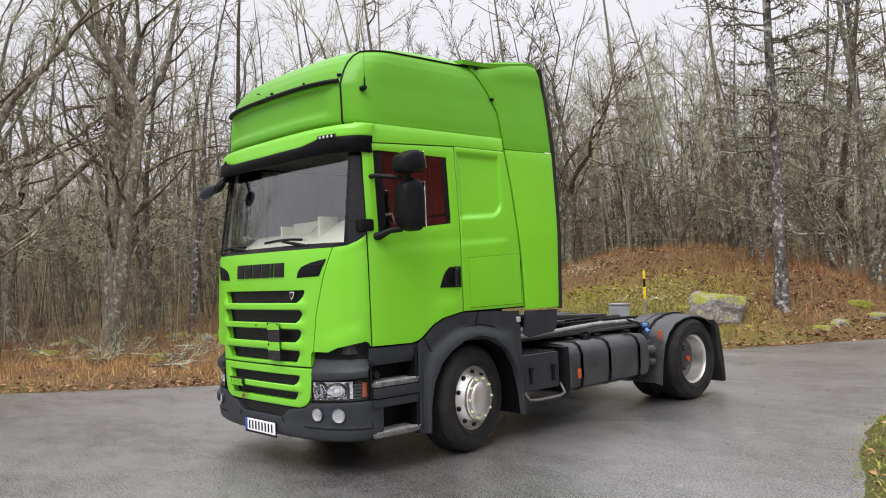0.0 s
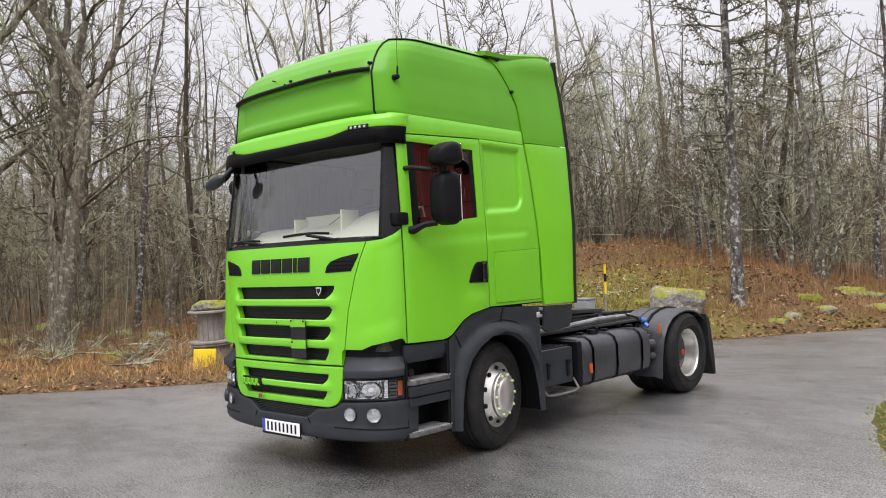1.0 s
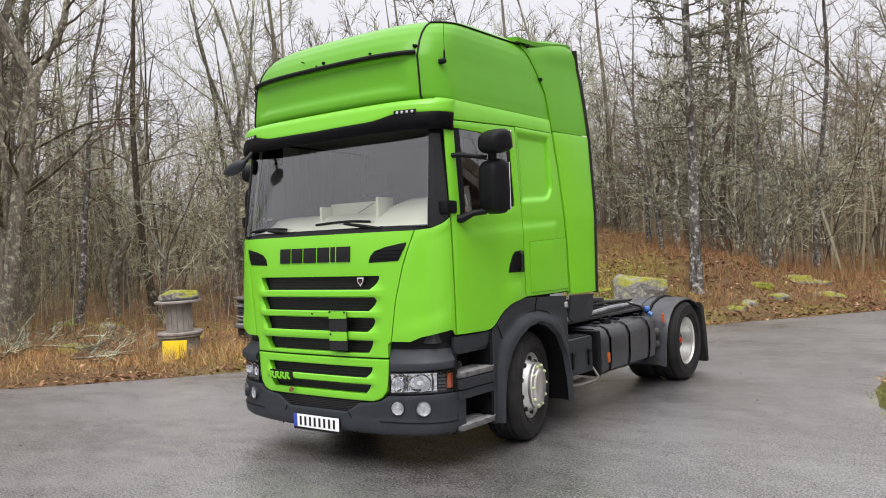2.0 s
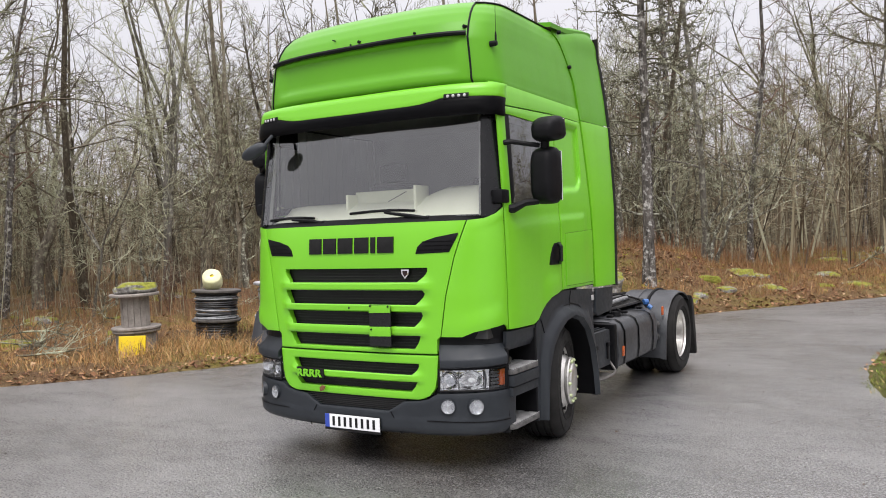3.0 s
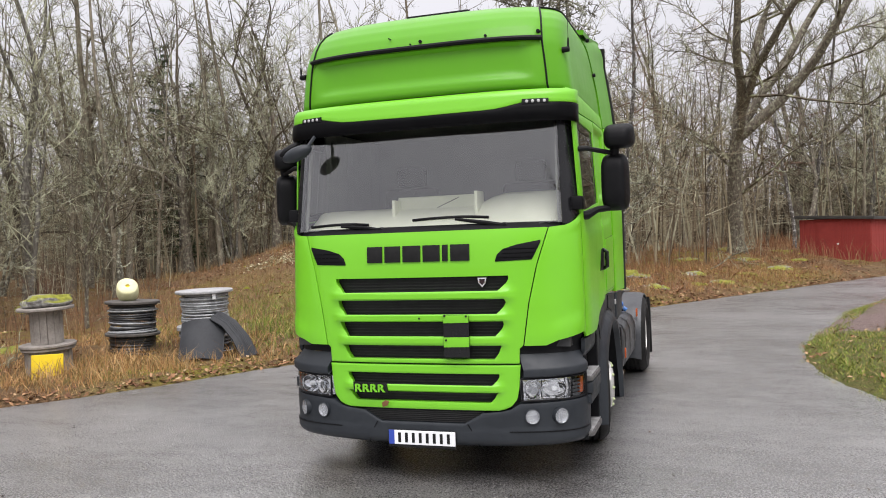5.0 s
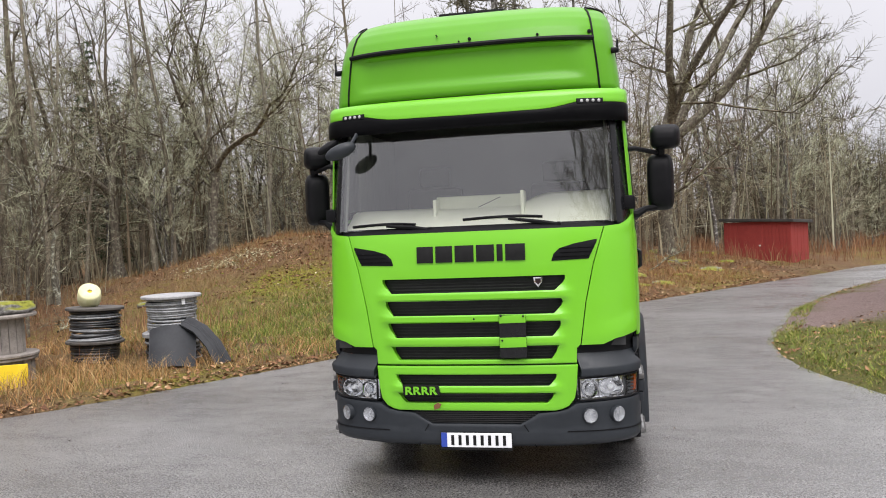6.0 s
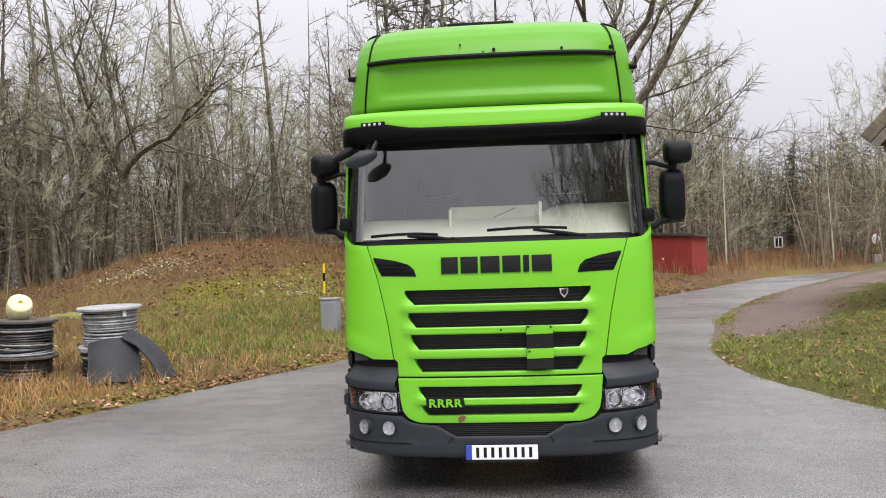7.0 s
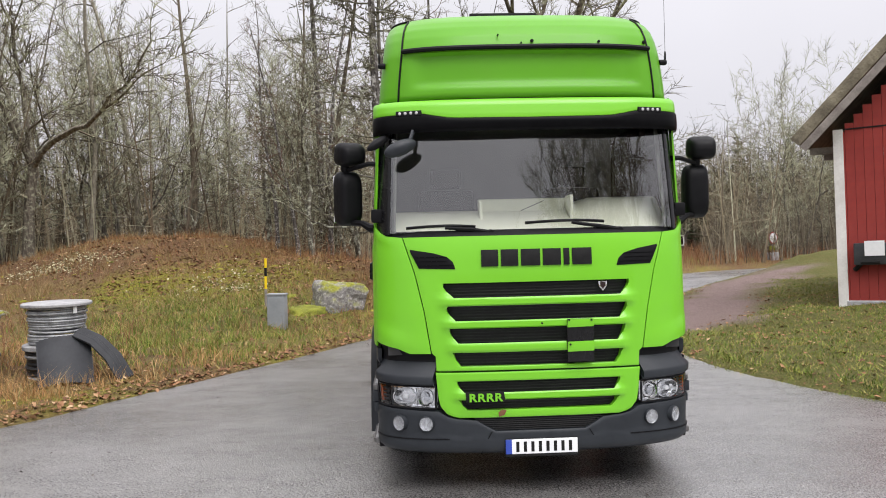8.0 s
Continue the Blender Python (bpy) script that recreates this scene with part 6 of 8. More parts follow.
# the road: one sheet with a broken edge
tris = tessellate_polygon([[Vector((x, y, 0)) for x, y in outline]])
n = len(outline)
verts = [(x, y, 0.0) for x, y in outline] + [(x, y, -0.05) for x, y in outline]
faces = [list(t) for t in tris] + [[k, (k + 1) % n, n + (k + 1) % n, n + k] for k in range(n)]
bm = bmesh.new()
vs = [bm.verts.new(v) for v in verts]
for f in faces:
    if len(set(f)) == len(f):
        try:
            bm.faces.new([vs[k] for k in f])
        except ValueError:
            pass
road = part("road", bm, "asphalt", None, "", 30)
tagged(road, "wet grey asphalt road with darker damp patches", "road", kind="structure")

# ---- trees ----
def perp(d):
    a = np.where(np.abs(d[:, 2:3]) < 0.9, np.array([[0.0, 0.0, 1.0]]), np.array([[1.0, 0.0, 0.0]]))
    u = np.cross(d, a)
    u /= np.maximum(np.linalg.norm(u, axis=1, keepdims=True), 1e-9)
    return u, np.cross(d, u)


class Limbs:
    """Collects tapered limbs and gives them back as corners and faces."""

    def __init__(self):
        self.v, self.f, self.n = [], [], 0

    def limb(self, pts, radii, sides):
        pts = np.asarray(pts, float)
        d = np.gradient(pts, axis=0)
        d /= np.maximum(np.linalg.norm(d, axis=1, keepdims=True), 1e-9)
        u, w = perp(d)
        a = np.arange(sides) * 2 * math.pi / sides
        ring = pts[:, None, :] + np.asarray(radii)[:, None, None] * (np.cos(a)[None, :, None] * u[:, None, :] + np.sin(a)[None, :, None] * w[:, None, :])
        k = len(pts)
        self.v.append(ring.reshape(-1, 3))
        i = self.n + np.arange(k * sides).reshape(k, sides)
        q = np.stack([i[:-1], np.roll(i, -1, 1)[:-1], np.roll(i, -1, 1)[1:], i[1:]], -1).reshape(-1, 4)
        self.f.extend(q.tolist())
        self.n += k * sides

    def spikes(self, base, tip, r):
        """Many thin twigs at once, three-sided and pointed."""
        base, tip, r = np.asarray(base, float), np.asarray(tip, float), np.asarray(r, float)
        d = tip - base
        d /= np.maximum(np.linalg.norm(d, axis=1, keepdims=True), 1e-9)
        u, w = perp(d)
        c = [base + r[:, None] * (math.cos(k * 2.0944) * u + math.sin(k * 2.0944) * w) for k in range(3)]
        V = np.stack(c + [tip], 1)
        m = len(base)
        i = self.n + np.arange(m)[:, None] * 4
        F = np.concatenate([i + np.array([[0, 1, 3]]), i + np.array([[1, 2, 3]]), i + np.array([[2, 0, 3]])], 0)
        self.v.append(V.reshape(-1, 3))
        self.f.extend(F.tolist())
        self.n += m * 4

    def link(self, name, mat, parent, label=""):
        return raw(name, np.vstack(self.v), self.f, mat, parent, label, 60)


def wander(rng, start, way, length, steps, bend, rise=0.0):
    pts = [np.array(start, float)]
    d = np.array(way, float)
    d /= np.linalg.norm(d)
    for _ in range(steps):
        d = d + rng.normal(0, bend, 3) + np.array([0, 0, rise])
        d /= np.linalg.norm(d)
        pts.append(pts[-1] + d * length / steps)
    return np.array(pts)


def along(pts, s):
    k = s * (len(pts) - 1)
    i = min(int(k), len(pts) - 2)
    return pts[i] + (pts[i + 1] - pts[i]) * (k - i), (pts[i + 1] - pts[i]) / max(np.linalg.norm(pts[i + 1] - pts[i]), 1e-9)


def bare_tree(seed, tall, girth, limbs, spread, low, mats, twigs=10, fork=False, droop=0.0, lean=0.03, fine=1.0):
    """A leafless tree: a tapered trunk, limbs, branches, and fine twigs."""
    rng = np.random.default_rng(seed)
    thick, thin = Limbs(), Limbs()
    stems = [(np.zeros(3), np.array([rng.normal(0, lean), rng.normal(0, lean), 1.0]), tall, girth)]
    if fork:
        stems = [(np.zeros(3), np.array([-0.10, 0.03, 1.0]), tall, girth * 0.85), (np.array([0.1, 0, 0.0]), np.array([0.17, -0.04, 1.0]), tall * 0.94, girth * 0.75)]
    tb, tt, tr = [], [], []
    for s0, w0, h, g in stems:
        trunk = wander(rng, s0, w0, h, 14, 0.045, 0.01)
        rad = g * (1 - np.linspace(0, 1, 15)) ** 0.85 + 0.012
        rad[0] *= 1.45
        rad[1] *= 1.06
        thick.limb(trunk, rad, 8)
        for k in range(limbs):
            s = low + (0.97 - low) * (k + rng.random()) / limbs
            p, d = along(trunk, s)
            az = rng.random() * 2 * math.pi
            out = np.array([math.cos(az), math.sin(az), 0.35 + 0.75 * s + rng.normal(0, 0.15) - droop])
            ln = h * spread * (1.08 - s) * (0.7 + 0.6 * rng.random())
            r1 = max(0.012, g * (1 - s) ** 0.9 * 0.46)
            branch = wander(rng, p, out, ln, 7, 0.16, 0.05 - droop * 0.08)
            (thick if r1 > 0.03 else thin).limb(branch, np.linspace(r1, 0.008, 8), 5)
            m = max(3, int(ln * 2.3 * fine))
            for j in range(m):
                q = 0.15 + 0.83 * (j + rng.random()) / m
                p2, d2 = along(branch, q)
                side = rng.normal(0, 1, 3)
                side -= d2 * side.dot(d2)
                side /= np.linalg.norm(side)
                way = d2 * 0.75 + side * 0.8 + np.array([0, 0, 0.22 - droop])
                l2 = max(0.35, ln * (0.48 - 0.3 * q) * (0.6 + 0.8 * rng.random()))
                b2 = wander(rng, p2, way, l2, 4, 0.2, 0.04 - droop * 0.1)
                thin.limb(b2, np.linspace(max(0.009, r1 * 0.34 * (1 - q * 0.6)), 0.005, 5), 3)
                nt = max(3, int(twigs * (0.4 + l2 / 1.6) * fine))
                for t in range(nt):
                    p3, d3 = along(b2, 0.1 + 0.9 * (t + rng.random()) / nt)
                    way3 = d3 * 0.6 + rng.normal(0, 0.55, 3) + np.array([0, 0, 0.12 - droop * 1.4])
                    l3 = (0.25 + 0.55 * rng.random()) * min(1.0, 0.5 + l2 / 2)
                    e3 = p3 + way3 / np.linalg.norm(way3) * l3
                    tb.append(p3), tt.append(e3), tr.append(0.0055)
                    if rng.random() < 0.7 * fine:
                        w4 = way3 + rng.normal(0, 0.6, 3)
                        m4 = p3 + (e3 - p3) * (0.35 + 0.4 * rng.random())
                        tb.append(m4), tt.append(m4 + w4 / np.linalg.norm(w4) * l3 * 0.6), tr.append(0.004)
    thin.spikes(tb, tt, tr)
    tree = empty("tree")
    thick.link("trunk", mats[0], tree)
    thin.link("crown", mats[1], tree, "bare twigs")
    return tree


def crown_tree(seed, tall, girth, clear, spread, mats, stems=1, limbs=3, crook=0.13, low=3, twigs=8, rise=0.05, name="tree", twig_r=0.009):
    """A leafless tree whose trunk parts into limbs that fork again and again, down to lichen-grown twigs."""
    rng = np.random.default_rng(seed)
    thick, thin = Limbs(), Limbs()
    tb, tt, tr = [], [], []

    def side_way(d, much, up):
        side = rng.normal(0, 1, 3)
        side -= d * side.dot(d)
        side /= max(np.linalg.norm(side), 1e-6)
        w = d + side * much + np.array([0, 0, up])
        return w / np.linalg.norm(w)

    def grow(p, d, ln, r, level):
        pts = wander(rng, p, d, ln, (8, 7, 5, 3)[level], crook * (0.45, 1.0, 1.25, 1.4)[level], rise * (0.3, 1, 1, 1)[level])
        r_end = r * (0.78, 0.5, 0.45, 0.3)[level]
        rad = np.linspace(r, max(r_end, 0.005), len(pts))
        if level == 0:
            rad[0] *= 1.5
            rad[1] *= 1.08
        (thick if level < 2 and r > 0.022 else thin).limb(pts, rad, (8, 6, 3, 3)[level])
        if level == 3:
            n = max(4, int(twigs * (0.5 + ln / 1.8)))
            for t in range(n):
                p3, d3 = along(pts, 0.08 + 0.92 * (t + rng.random()) / n)
                w3 = side_way(d3, 0.5 + 0.7 * rng.random(), 0.15)
                l3 = (0.22 + 0.45 * rng.random()) * min(1.2, 0.6 + ln / 3)
                e3 = p3 + w3 * l3
                tb.append(p3), tt.append(e3), tr.append(twig_r * (0.7 + 0.5 * rng.random()))
                if rng.random() < 0.8:
                    m4 = p3 + (e3 - p3) * (0.3 + 0.4 * rng.random())
                    tb.append(m4), tt.append(m4 + side_way(w3, 0.8, 0.1) * l3 * 0.65), tr.append(twig_r * 0.7)
            return
        end, last = pts[-1], pts[-1] - pts[-2]
        last /= np.linalg.norm(last)
        forks = limbs if level == 0 else 2
        for k in range(forks):
            much = spread * (0.55 + 0.7 * rng.random()) if level == 0 else 0.25 + 0.35 * rng.random()
            ratio = (1 - clear) / clear * 0.50 if level == 0 else 0.55 + 0.2 * rng.random()
            grow(end, side_way(last, much if k or level else much * 0.3, 0.1), ln * ratio * (0.85 + 0.3 * rng.random()), r_end * (0.62 + 0.25 * rng.random()), level + 1)
        n = (low, 3, 4)[level]
        for k in range(n):
            s = (0.45, 0.25, 0.2)[level] + (0.5, 0.7, 0.75)[level] * (k + rng.random()) / max(n, 1)
            p2, d2 = along(pts, s)
            share = (1 - clear) / clear * 0.26 if level == 0 else 0.52 * (1.15 - s * 0.6)
            grow(p2, side_way(d2, 0.9 + 0.7 * rng.random() + (0.5 if level == 0 else 0), 0.05), ln * share * (0.7 + 0.6 * rng.random()), max(0.009, r * (1 - 0.4 * s) * (0.32, 0.42, 0.42)[level]), level + 1 if level else 2)

    for k in range(stems):
        az = 6.283 * (k + 0.5 * rng.random()) / stems
        out = 0.0 if stems == 1 else spread * (0.22 + 0.2 * rng.random())
        if stems == 2:
            az, out = 0.0, (-0.03, 0.19)[k]
        g = girth * (1.0 if k == 0 else 0.7 + 0.3 * rng.random())
        base = np.array([math.cos(az), math.sin(az), 0]) * (0 if stems == 1 else girth * 1.1)
        grow(base, np.array([math.cos(az) * out + rng.normal(0, 0.03), math.sin(az) * out + rng.normal(0, 0.03), 1.0]), tall * clear * (0.85 + 0.3 * rng.random()), g, 0)
    thin.spikes(tb, tt, tr)
    top = max(v[:, 2].max() for v in thin.v)
    for lim in (thick, thin):
        lim.v = [v * (tall / top) for v in lim.v]
    tree = empty(name)
    thick.link("trunk", mats[0], tree)
    thin.link("crown", mats[1], tree, "bare lichen-grown twigs")
    return tree


def lichen_conifer(seed, tall, girth):
    """A thin-crowned conifer: a straight pale trunk and level boughs hung with tufts."""
    rng = np.random.default_rng(seed)
    thick, thin = Limbs(), Limbs()
    trunk = wander(rng, (0, 0, 0), (0.01, 0, 1), tall, 12, 0.012)
    rad = girth * (1 - np.linspace(0, 1, 13)) ** 0.8 + 0.012
    rad[0] *= 1.35
    thick.limb(trunk, rad, 9)
    b, t, r = [], [], []
    for k in range(96):
        s = 0.24 + 0.74 * (k + rng.random()) / 96
        p, _ = along(trunk, s)
        az = rng.random() * 6.283
        ln = (1.1 + 1.5 * rng.random()) * (1.15 - s) * (0.6 if s < 0.30 else 1.25)
        br = wander(rng, p, (math.cos(az), math.sin(az), 0.12 * rng.normal() + 0.05), ln, 6, 0.12, 0.02)
        thin.limb(br, np.linspace(0.022, 0.007, 7), 4)
        for j in range(int(ln * (6 if s < 0.30 else 12))):
            p3, d3 = along(br, 0.12 + 0.88 * rng.random())
            w3 = d3 * 0.5 + rng.normal(0, 0.5, 3)
            w3 /= np.linalg.norm(w3)
            l3 = 0.10 + 0.34 * rng.random()
            b.append(p3), t.append(p3 + w3 * l3), r.append(0.009)
            for _ in range(3):
                m4 = p3 + w3 * l3 * rng.random()
                w4 = rng.normal(0, 0.6, 3) + w3 * 0.4
                b.append(m4), t.append(m4 + w4 / np.linalg.norm(w4) * (0.05 + 0.10 * rng.random())), r.append(0.019)
    thin.spikes(b, t, r)
    tree = empty("tree")
    thick.link("trunk", "birch", tree)
    thin.link("crown", "larch", tree, "tufted boughs hung with lichen")
    return tree


def spruce(seed, tall):
    rng = np.random.default_rng(seed)
    thick, thin = Limbs(), Limbs()
    trunk = wander(rng, (0, 0, 0), (0, 0, 1), tall, 8, 0.01)
    thick.limb(trunk, np.linspace(tall * 0.014, 0.01, 9), 7)
    b, t, r = [], [], []
    for k in range(int(tall * 13)):
        s = 0.08 + 0.9 * rng.random()
        p, _ = along(trunk, s)
        az = rng.random() * 6.283
        ln = tall * 0.19 * (1.03 - s) * (0.6 + 0.6 * rng.random()) + 0.15
        way = np.array([math.cos(az), math.sin(az), -0.12])
        br = wander(rng, p, way, ln, 4, 0.08, 0.05)
        thin.limb(br, np.linspace(0.02, 0.006, 5), 3)
        for j in range(int(12 + ln * 22)):
            p3, d3 = along(br, 0.1 + 0.9 * rng.random())
            w3 = d3 * 0.6 + rng.normal(0, 0.5, 3) + np.array([0, 0, -0.35])
            b.append(p3), t.append(p3 + w3 / np.linalg.norm(w3) * (0.12 + 0.22 * rng.random())), r.append(0.018)
    thin.spikes(b, t, r)
    tree = empty("spruce_tree")
    thick.link("trunk", "bark", tree)
    thin.link("crown", "needle", tree, "dark green needles")
    return tree


def shrub(seed, tall, stems, mat):
    rng = np.random.default_rng(seed)
    thin = Limbs()
    b, t, r = [], [], []
    for _ in range(stems):
        az, o = rng.random() * 6.283, rng.random() * 0.35
        st = wander(rng, (o * math.cos(az), o * math.sin(az), -0.05), (math.cos(az) * 0.5 * rng.random(), math.sin(az) * 0.5 * rng.random(), 1), tall * (0.5 + 0.6 * rng.random()), 6, 0.14, 0.02)
        thin.limb(st, np.linspace(0.010, 0.004, 7), 4)
        for j in range(16):
            p3, d3 = along(st, 0.2 + 0.8 * rng.random())
            w3 = d3 * 0.7 + rng.normal(0, 0.55, 3)
            e3 = p3 + w3 / np.linalg.norm(w3) * tall * (0.1 + 0.22 * rng.random())
            b.append(p3), t.append(e3), r.append(0.004)
            for _k in range(2):
                m4 = p3 + (e3 - p3) * (0.3 + 0.6 * rng.random())
                w4 = w3 + rng.normal(0, 0.7, 3)
                b.append(m4), t.append(m4 + w4 / np.linalg.norm(w4) * tall * 0.09), r.append(0.003)
    thin.spikes(b, t, r)
    ob = empty("shrub")
    thin.link("bush", mat, ob)
    return ob


OAK = ("bark", "twig")
ASH = ("ash_bark", "pale_twig")
BIR = ("birch", "twig_red")
kinds = {
    "oak": [tagged(crown_tree(11, 12.0, 0.19, 0.30, 0.85, OAK, 1, 4, 0.15, 5, 9, twig_r=0.011), "bare oak with spreading crooked limbs", "tree", "bare trees of the wood"),
            tagged(crown_tree(12, 14.0, 0.22, 0.27, 0.95, OAK, 1, 4, 0.14, 5, 11, twig_r=0.018), "tall bare oak with a broad crown", "tree", "bare trees of the wood"),
            tagged(crown_tree(14, 11.5, 0.18, 0.34, 0.75, OAK, 1, 3, 0.17, 6, 8), "crooked bare oak grown with lichen", "tree", "bare trees of the wood")],
    "fork": [tagged(crown_tree(13, 14.0, 0.25, 0.40, 0.70, OAK, 2, 3, 0.13, 6, 8), "bare forked oak with two leaning stems", "tree", "bare trees of the wood")],
    "ash": [tagged(crown_tree(21, 13.0, 0.11, 0.36, 0.55, ASH, 1, 3, 0.10, 4, 8, 0.09), "slender bare tree with upright branches", "tree", "bare trees of the wood"),
            tagged(crown_tree(22, 11.0, 0.09, 0.30, 0.62, ASH, 1, 3, 0.12, 4, 8, 0.08), "slender bare tree with lichen on its branches", "tree", "bare trees of the wood"),
            tagged(bare_tree(23, 12.0, 0.09, 16, 0.25, 0.22, ASH, 8, lean=0.07, fine=1.0), "thin leaning bare tree without leaves", "tree", "bare trees of the wood")],
    "vase": [tagged(crown_tree(71, 9.5, 0.080, 0.30, 0.80, ASH, 3, 2, 0.12, 3, 10, 0.09, twig_r=0.011), "bare tree with several upright stems from one root", "tree", "many-stemmed trees"),
             tagged(crown_tree(72, 7.5, 0.060, 0.28, 0.90, ASH, 4, 2, 0.14, 2, 8, 0.07, twig_r=0.011), "bushy bare tree with many thin stems", "tree", "many-stemmed trees")],
    "birch": [tagged(bare_tree(31, 13.0, 0.09, 20, 0.22, 0.20, BIR, 8, droop=0.30, fine=1.1), "birch with white and black bark, leafless", "tree", "birches"),
              tagged(bare_tree(32, 11.0, 0.085, 17, 0.22, 0.24, BIR, 8, droop=0.25, lean=0.06, fine=1.1), "slim leafless birch with pale bark", "tree", "birches")],
    "lichen": [tagged(crown_tree(81, 7.0, 0.075, 0.30, 0.95, ("lichen_bark", "lichen_twig"), 2, 2, 0.17, 3, 5, 0.02, twig_r=0.009), "small tree with arching branches pale with lichen", "tree", "lichen-grown trees"),
               tagged(crown_tree(82, 5.5, 0.06, 0.24, 1.1, ("lichen_bark", "lichen_twig"), 3, 2, 0.19, 2, 4, 0.0, twig_r=0.009), "low spreading tree grown with grey-green lichen", "tree", "lichen-grown trees")],
    "old_oak": [tagged(crown_tree(115, 17.5, 0.34, 0.245, 1.0, OAK, 1, 5, 0.12, 7, 14, 0.04, twig_r=0.014), "large old bare oak with spreading heavy limbs", "tree")],
    "larch": [tagged(lichen_conifer(91, 14.0, 0.115), "thin conifer with pale trunk and lichen-hung boughs", "tree")],
    "young": [tagged(crown_tree(41, 6.5, 0.05, 0.26, 0.8, ASH, 1, 3, 0.14, 4, 7), "young bare tree with lichen-grey twigs", "tree", "young trees at the wood's edge"),
              tagged(crown_tree(42, 5.0, 0.04, 0.22, 0.9, ASH, 2, 2, 0.15, 3, 6), "young bare tree branching low", "tree", "young trees at the wood's edge"),
              tagged(crown_tree(43, 8.0, 0.065, 0.30, 0.75, OAK, 1, 3, 0.15, 5, 7), "young bare oak at the wood's edge", "tree", "young trees at the wood's edge")],
    "spruce": [tagged(spruce(51, 9.0), "dark green spruce among bare trees", "tree", "spruces")],
    "shrub": [tagged(shrub(61, 1.6, 16, "twig_red"), "leafless reddish-brown shrub in dry grass", "shrub", "shrubs"), tagged(shrub(62, 2.4, 14, "twig"), "leafless grey shrub by the wood", "shrub", "shrubs")],
}
used_once = set()


def plant(kind, which, x, y, turn=None, size=1.0, sink=0.06):
    src = kinds[kind][which % len(kinds[kind])]
    turn = random.random() * 360 if turn is None else turn
    m = pose(x, y, ground_z(x, y) - sink, 0, 0, turn)
    if src.name not in used_once:
        used_once.add(src.name)
        src.matrix_basis = m @ Matrix.Diagonal((size, size, size, 1))
        return src
    ob = copy_thing(src, m)
    ob.scale = (size, size, size)
    return ob


# trees that stand out
MARKED = [
    ("fork", 0, -12.3, 2.9, 48, 1.0), ("oak", 0, -10.6, 0.2, 310, 0.95), ("oak", 1, -15.6, -2.2, 110, 1.0), ("ash", 0, -12.9, 0.9, 210, 0.95),
    ("oak", 2, -19.5, 7.2, 250, 1.1), ("ash", 1, -17.2, 5.2, 75, 1.05), ("oak", 2, -16.2, 8.0, 60, 1.0), ("birch", 1, -15.2, 6.4, 0, 1.0),
    ("oak", 0, -18.5, 2.6, 140, 1.05), ("ash", 0, -16.2, 0.6, 20, 1.0), ("ash", 1, -13.4, 9.6, 100, 0.95),
    ("larch", 0, -1.5, 13.1, 30, 1.0), ("birch", 1, -3.9, 17.2, 80, 0.62), ("birch", 0, -4.6, 18.0, 200, 0.6), ("birch", 0, -3.2, 19.4, 120, 0.8), ("ash", 2, -1.2, 17.4, 10, 0.95),
    ("vase", 0, -13.4, 26.0, 40, 1.25), ("vase", 1, -11.0, 23.6, 90, 1.35), ("vase", 0, -16.9, 27.9, 140, 1.2), ("vase", 1, -20.6, 20.2, 10, 1.4), ("vase", 0, -15.6, 21.5, 200, 1.0),
    ("vase", 1, -9.2, 25.5, 10, 1.1), ("vase", 0, -5.0, 27.5, 60, 1.05), ("vase", 1, -7.6, 29.0, 60, 1.2), ("vase", 1, -13.0, 17.8, 20, 0.9), ("ash", 1, -11.9, 24.0, 20, 1.0),
    ("old_oak", 0, 3.0, 27.6, 20, 1.0), ("vase", 0, 9.6, 41.0, 30, 1.5), ("birch", 0, 7.0, 39.0, 30, 1.2), ("vase", 0, 21.4, 39.0, 160, 1.3), ("larch", 0, -3.9, 24.5, 140, 1.15), ("old_oak", 0, 0.6, 46.0, 250, 0.95), ("birch", 0, 1.9, 31.0, 70, 0.95), ("birch", 1, 5.6, 34.0, 10, 1.0), ("lichen", 0, -3.6, 17.4, 40, 1.0), ("lichen", 1, -2.4, 18.6, 120, 1.1), ("lichen", 0, -5.2, 20.6, 200, 1.05), ("lichen", 1, -8.6, 23.2, 10, 1.1), ("lichen", 0, -11.6, 22.0, 80, 1.0), ("lichen", 1, -0.9, 16.9, 300, 0.9), ("lichen", 0, -14.0, 20.4, 150, 1.05), ("lichen", 1, -17.0, 12.2, 30, 1.0), ("lichen", 0, -12.4, 11.6, 75, 0.9), ("lichen", 1, -3.2, 22.4, 210, 1.2), ("oak", 0, 6.6, 42.0, 75, 1.35), ("oak", 1, 10.3, 42.5, 220, 1.12), ("ash", 0, 11.8, 48.0, 20, 1.2), ("oak", 1, 13.6, 50.5, 120, 1.0), ("ash", 0, -15.2, 11.4, 40, 1.1), ("spruce", 0, -18.4, 21.8, 60, 1.05),
    ("spruce", 0, -19.5, 25.0, 0, 0.95), ("birch", 0, -0.6, 20.5, 10, 0.9),
]
for kind, which, x, y, turn, size in MARKED:
    plant(kind, which, x, y, turn, size)

# the wood round the bend
rng_w = np.random.default_rng(5)
spots = [(m[2], m[3]) for m in MARKED]


def free(x, y, d):
    return all((x - a) ** 2 + (y - b) ** 2 > d * d for a, b in spots)


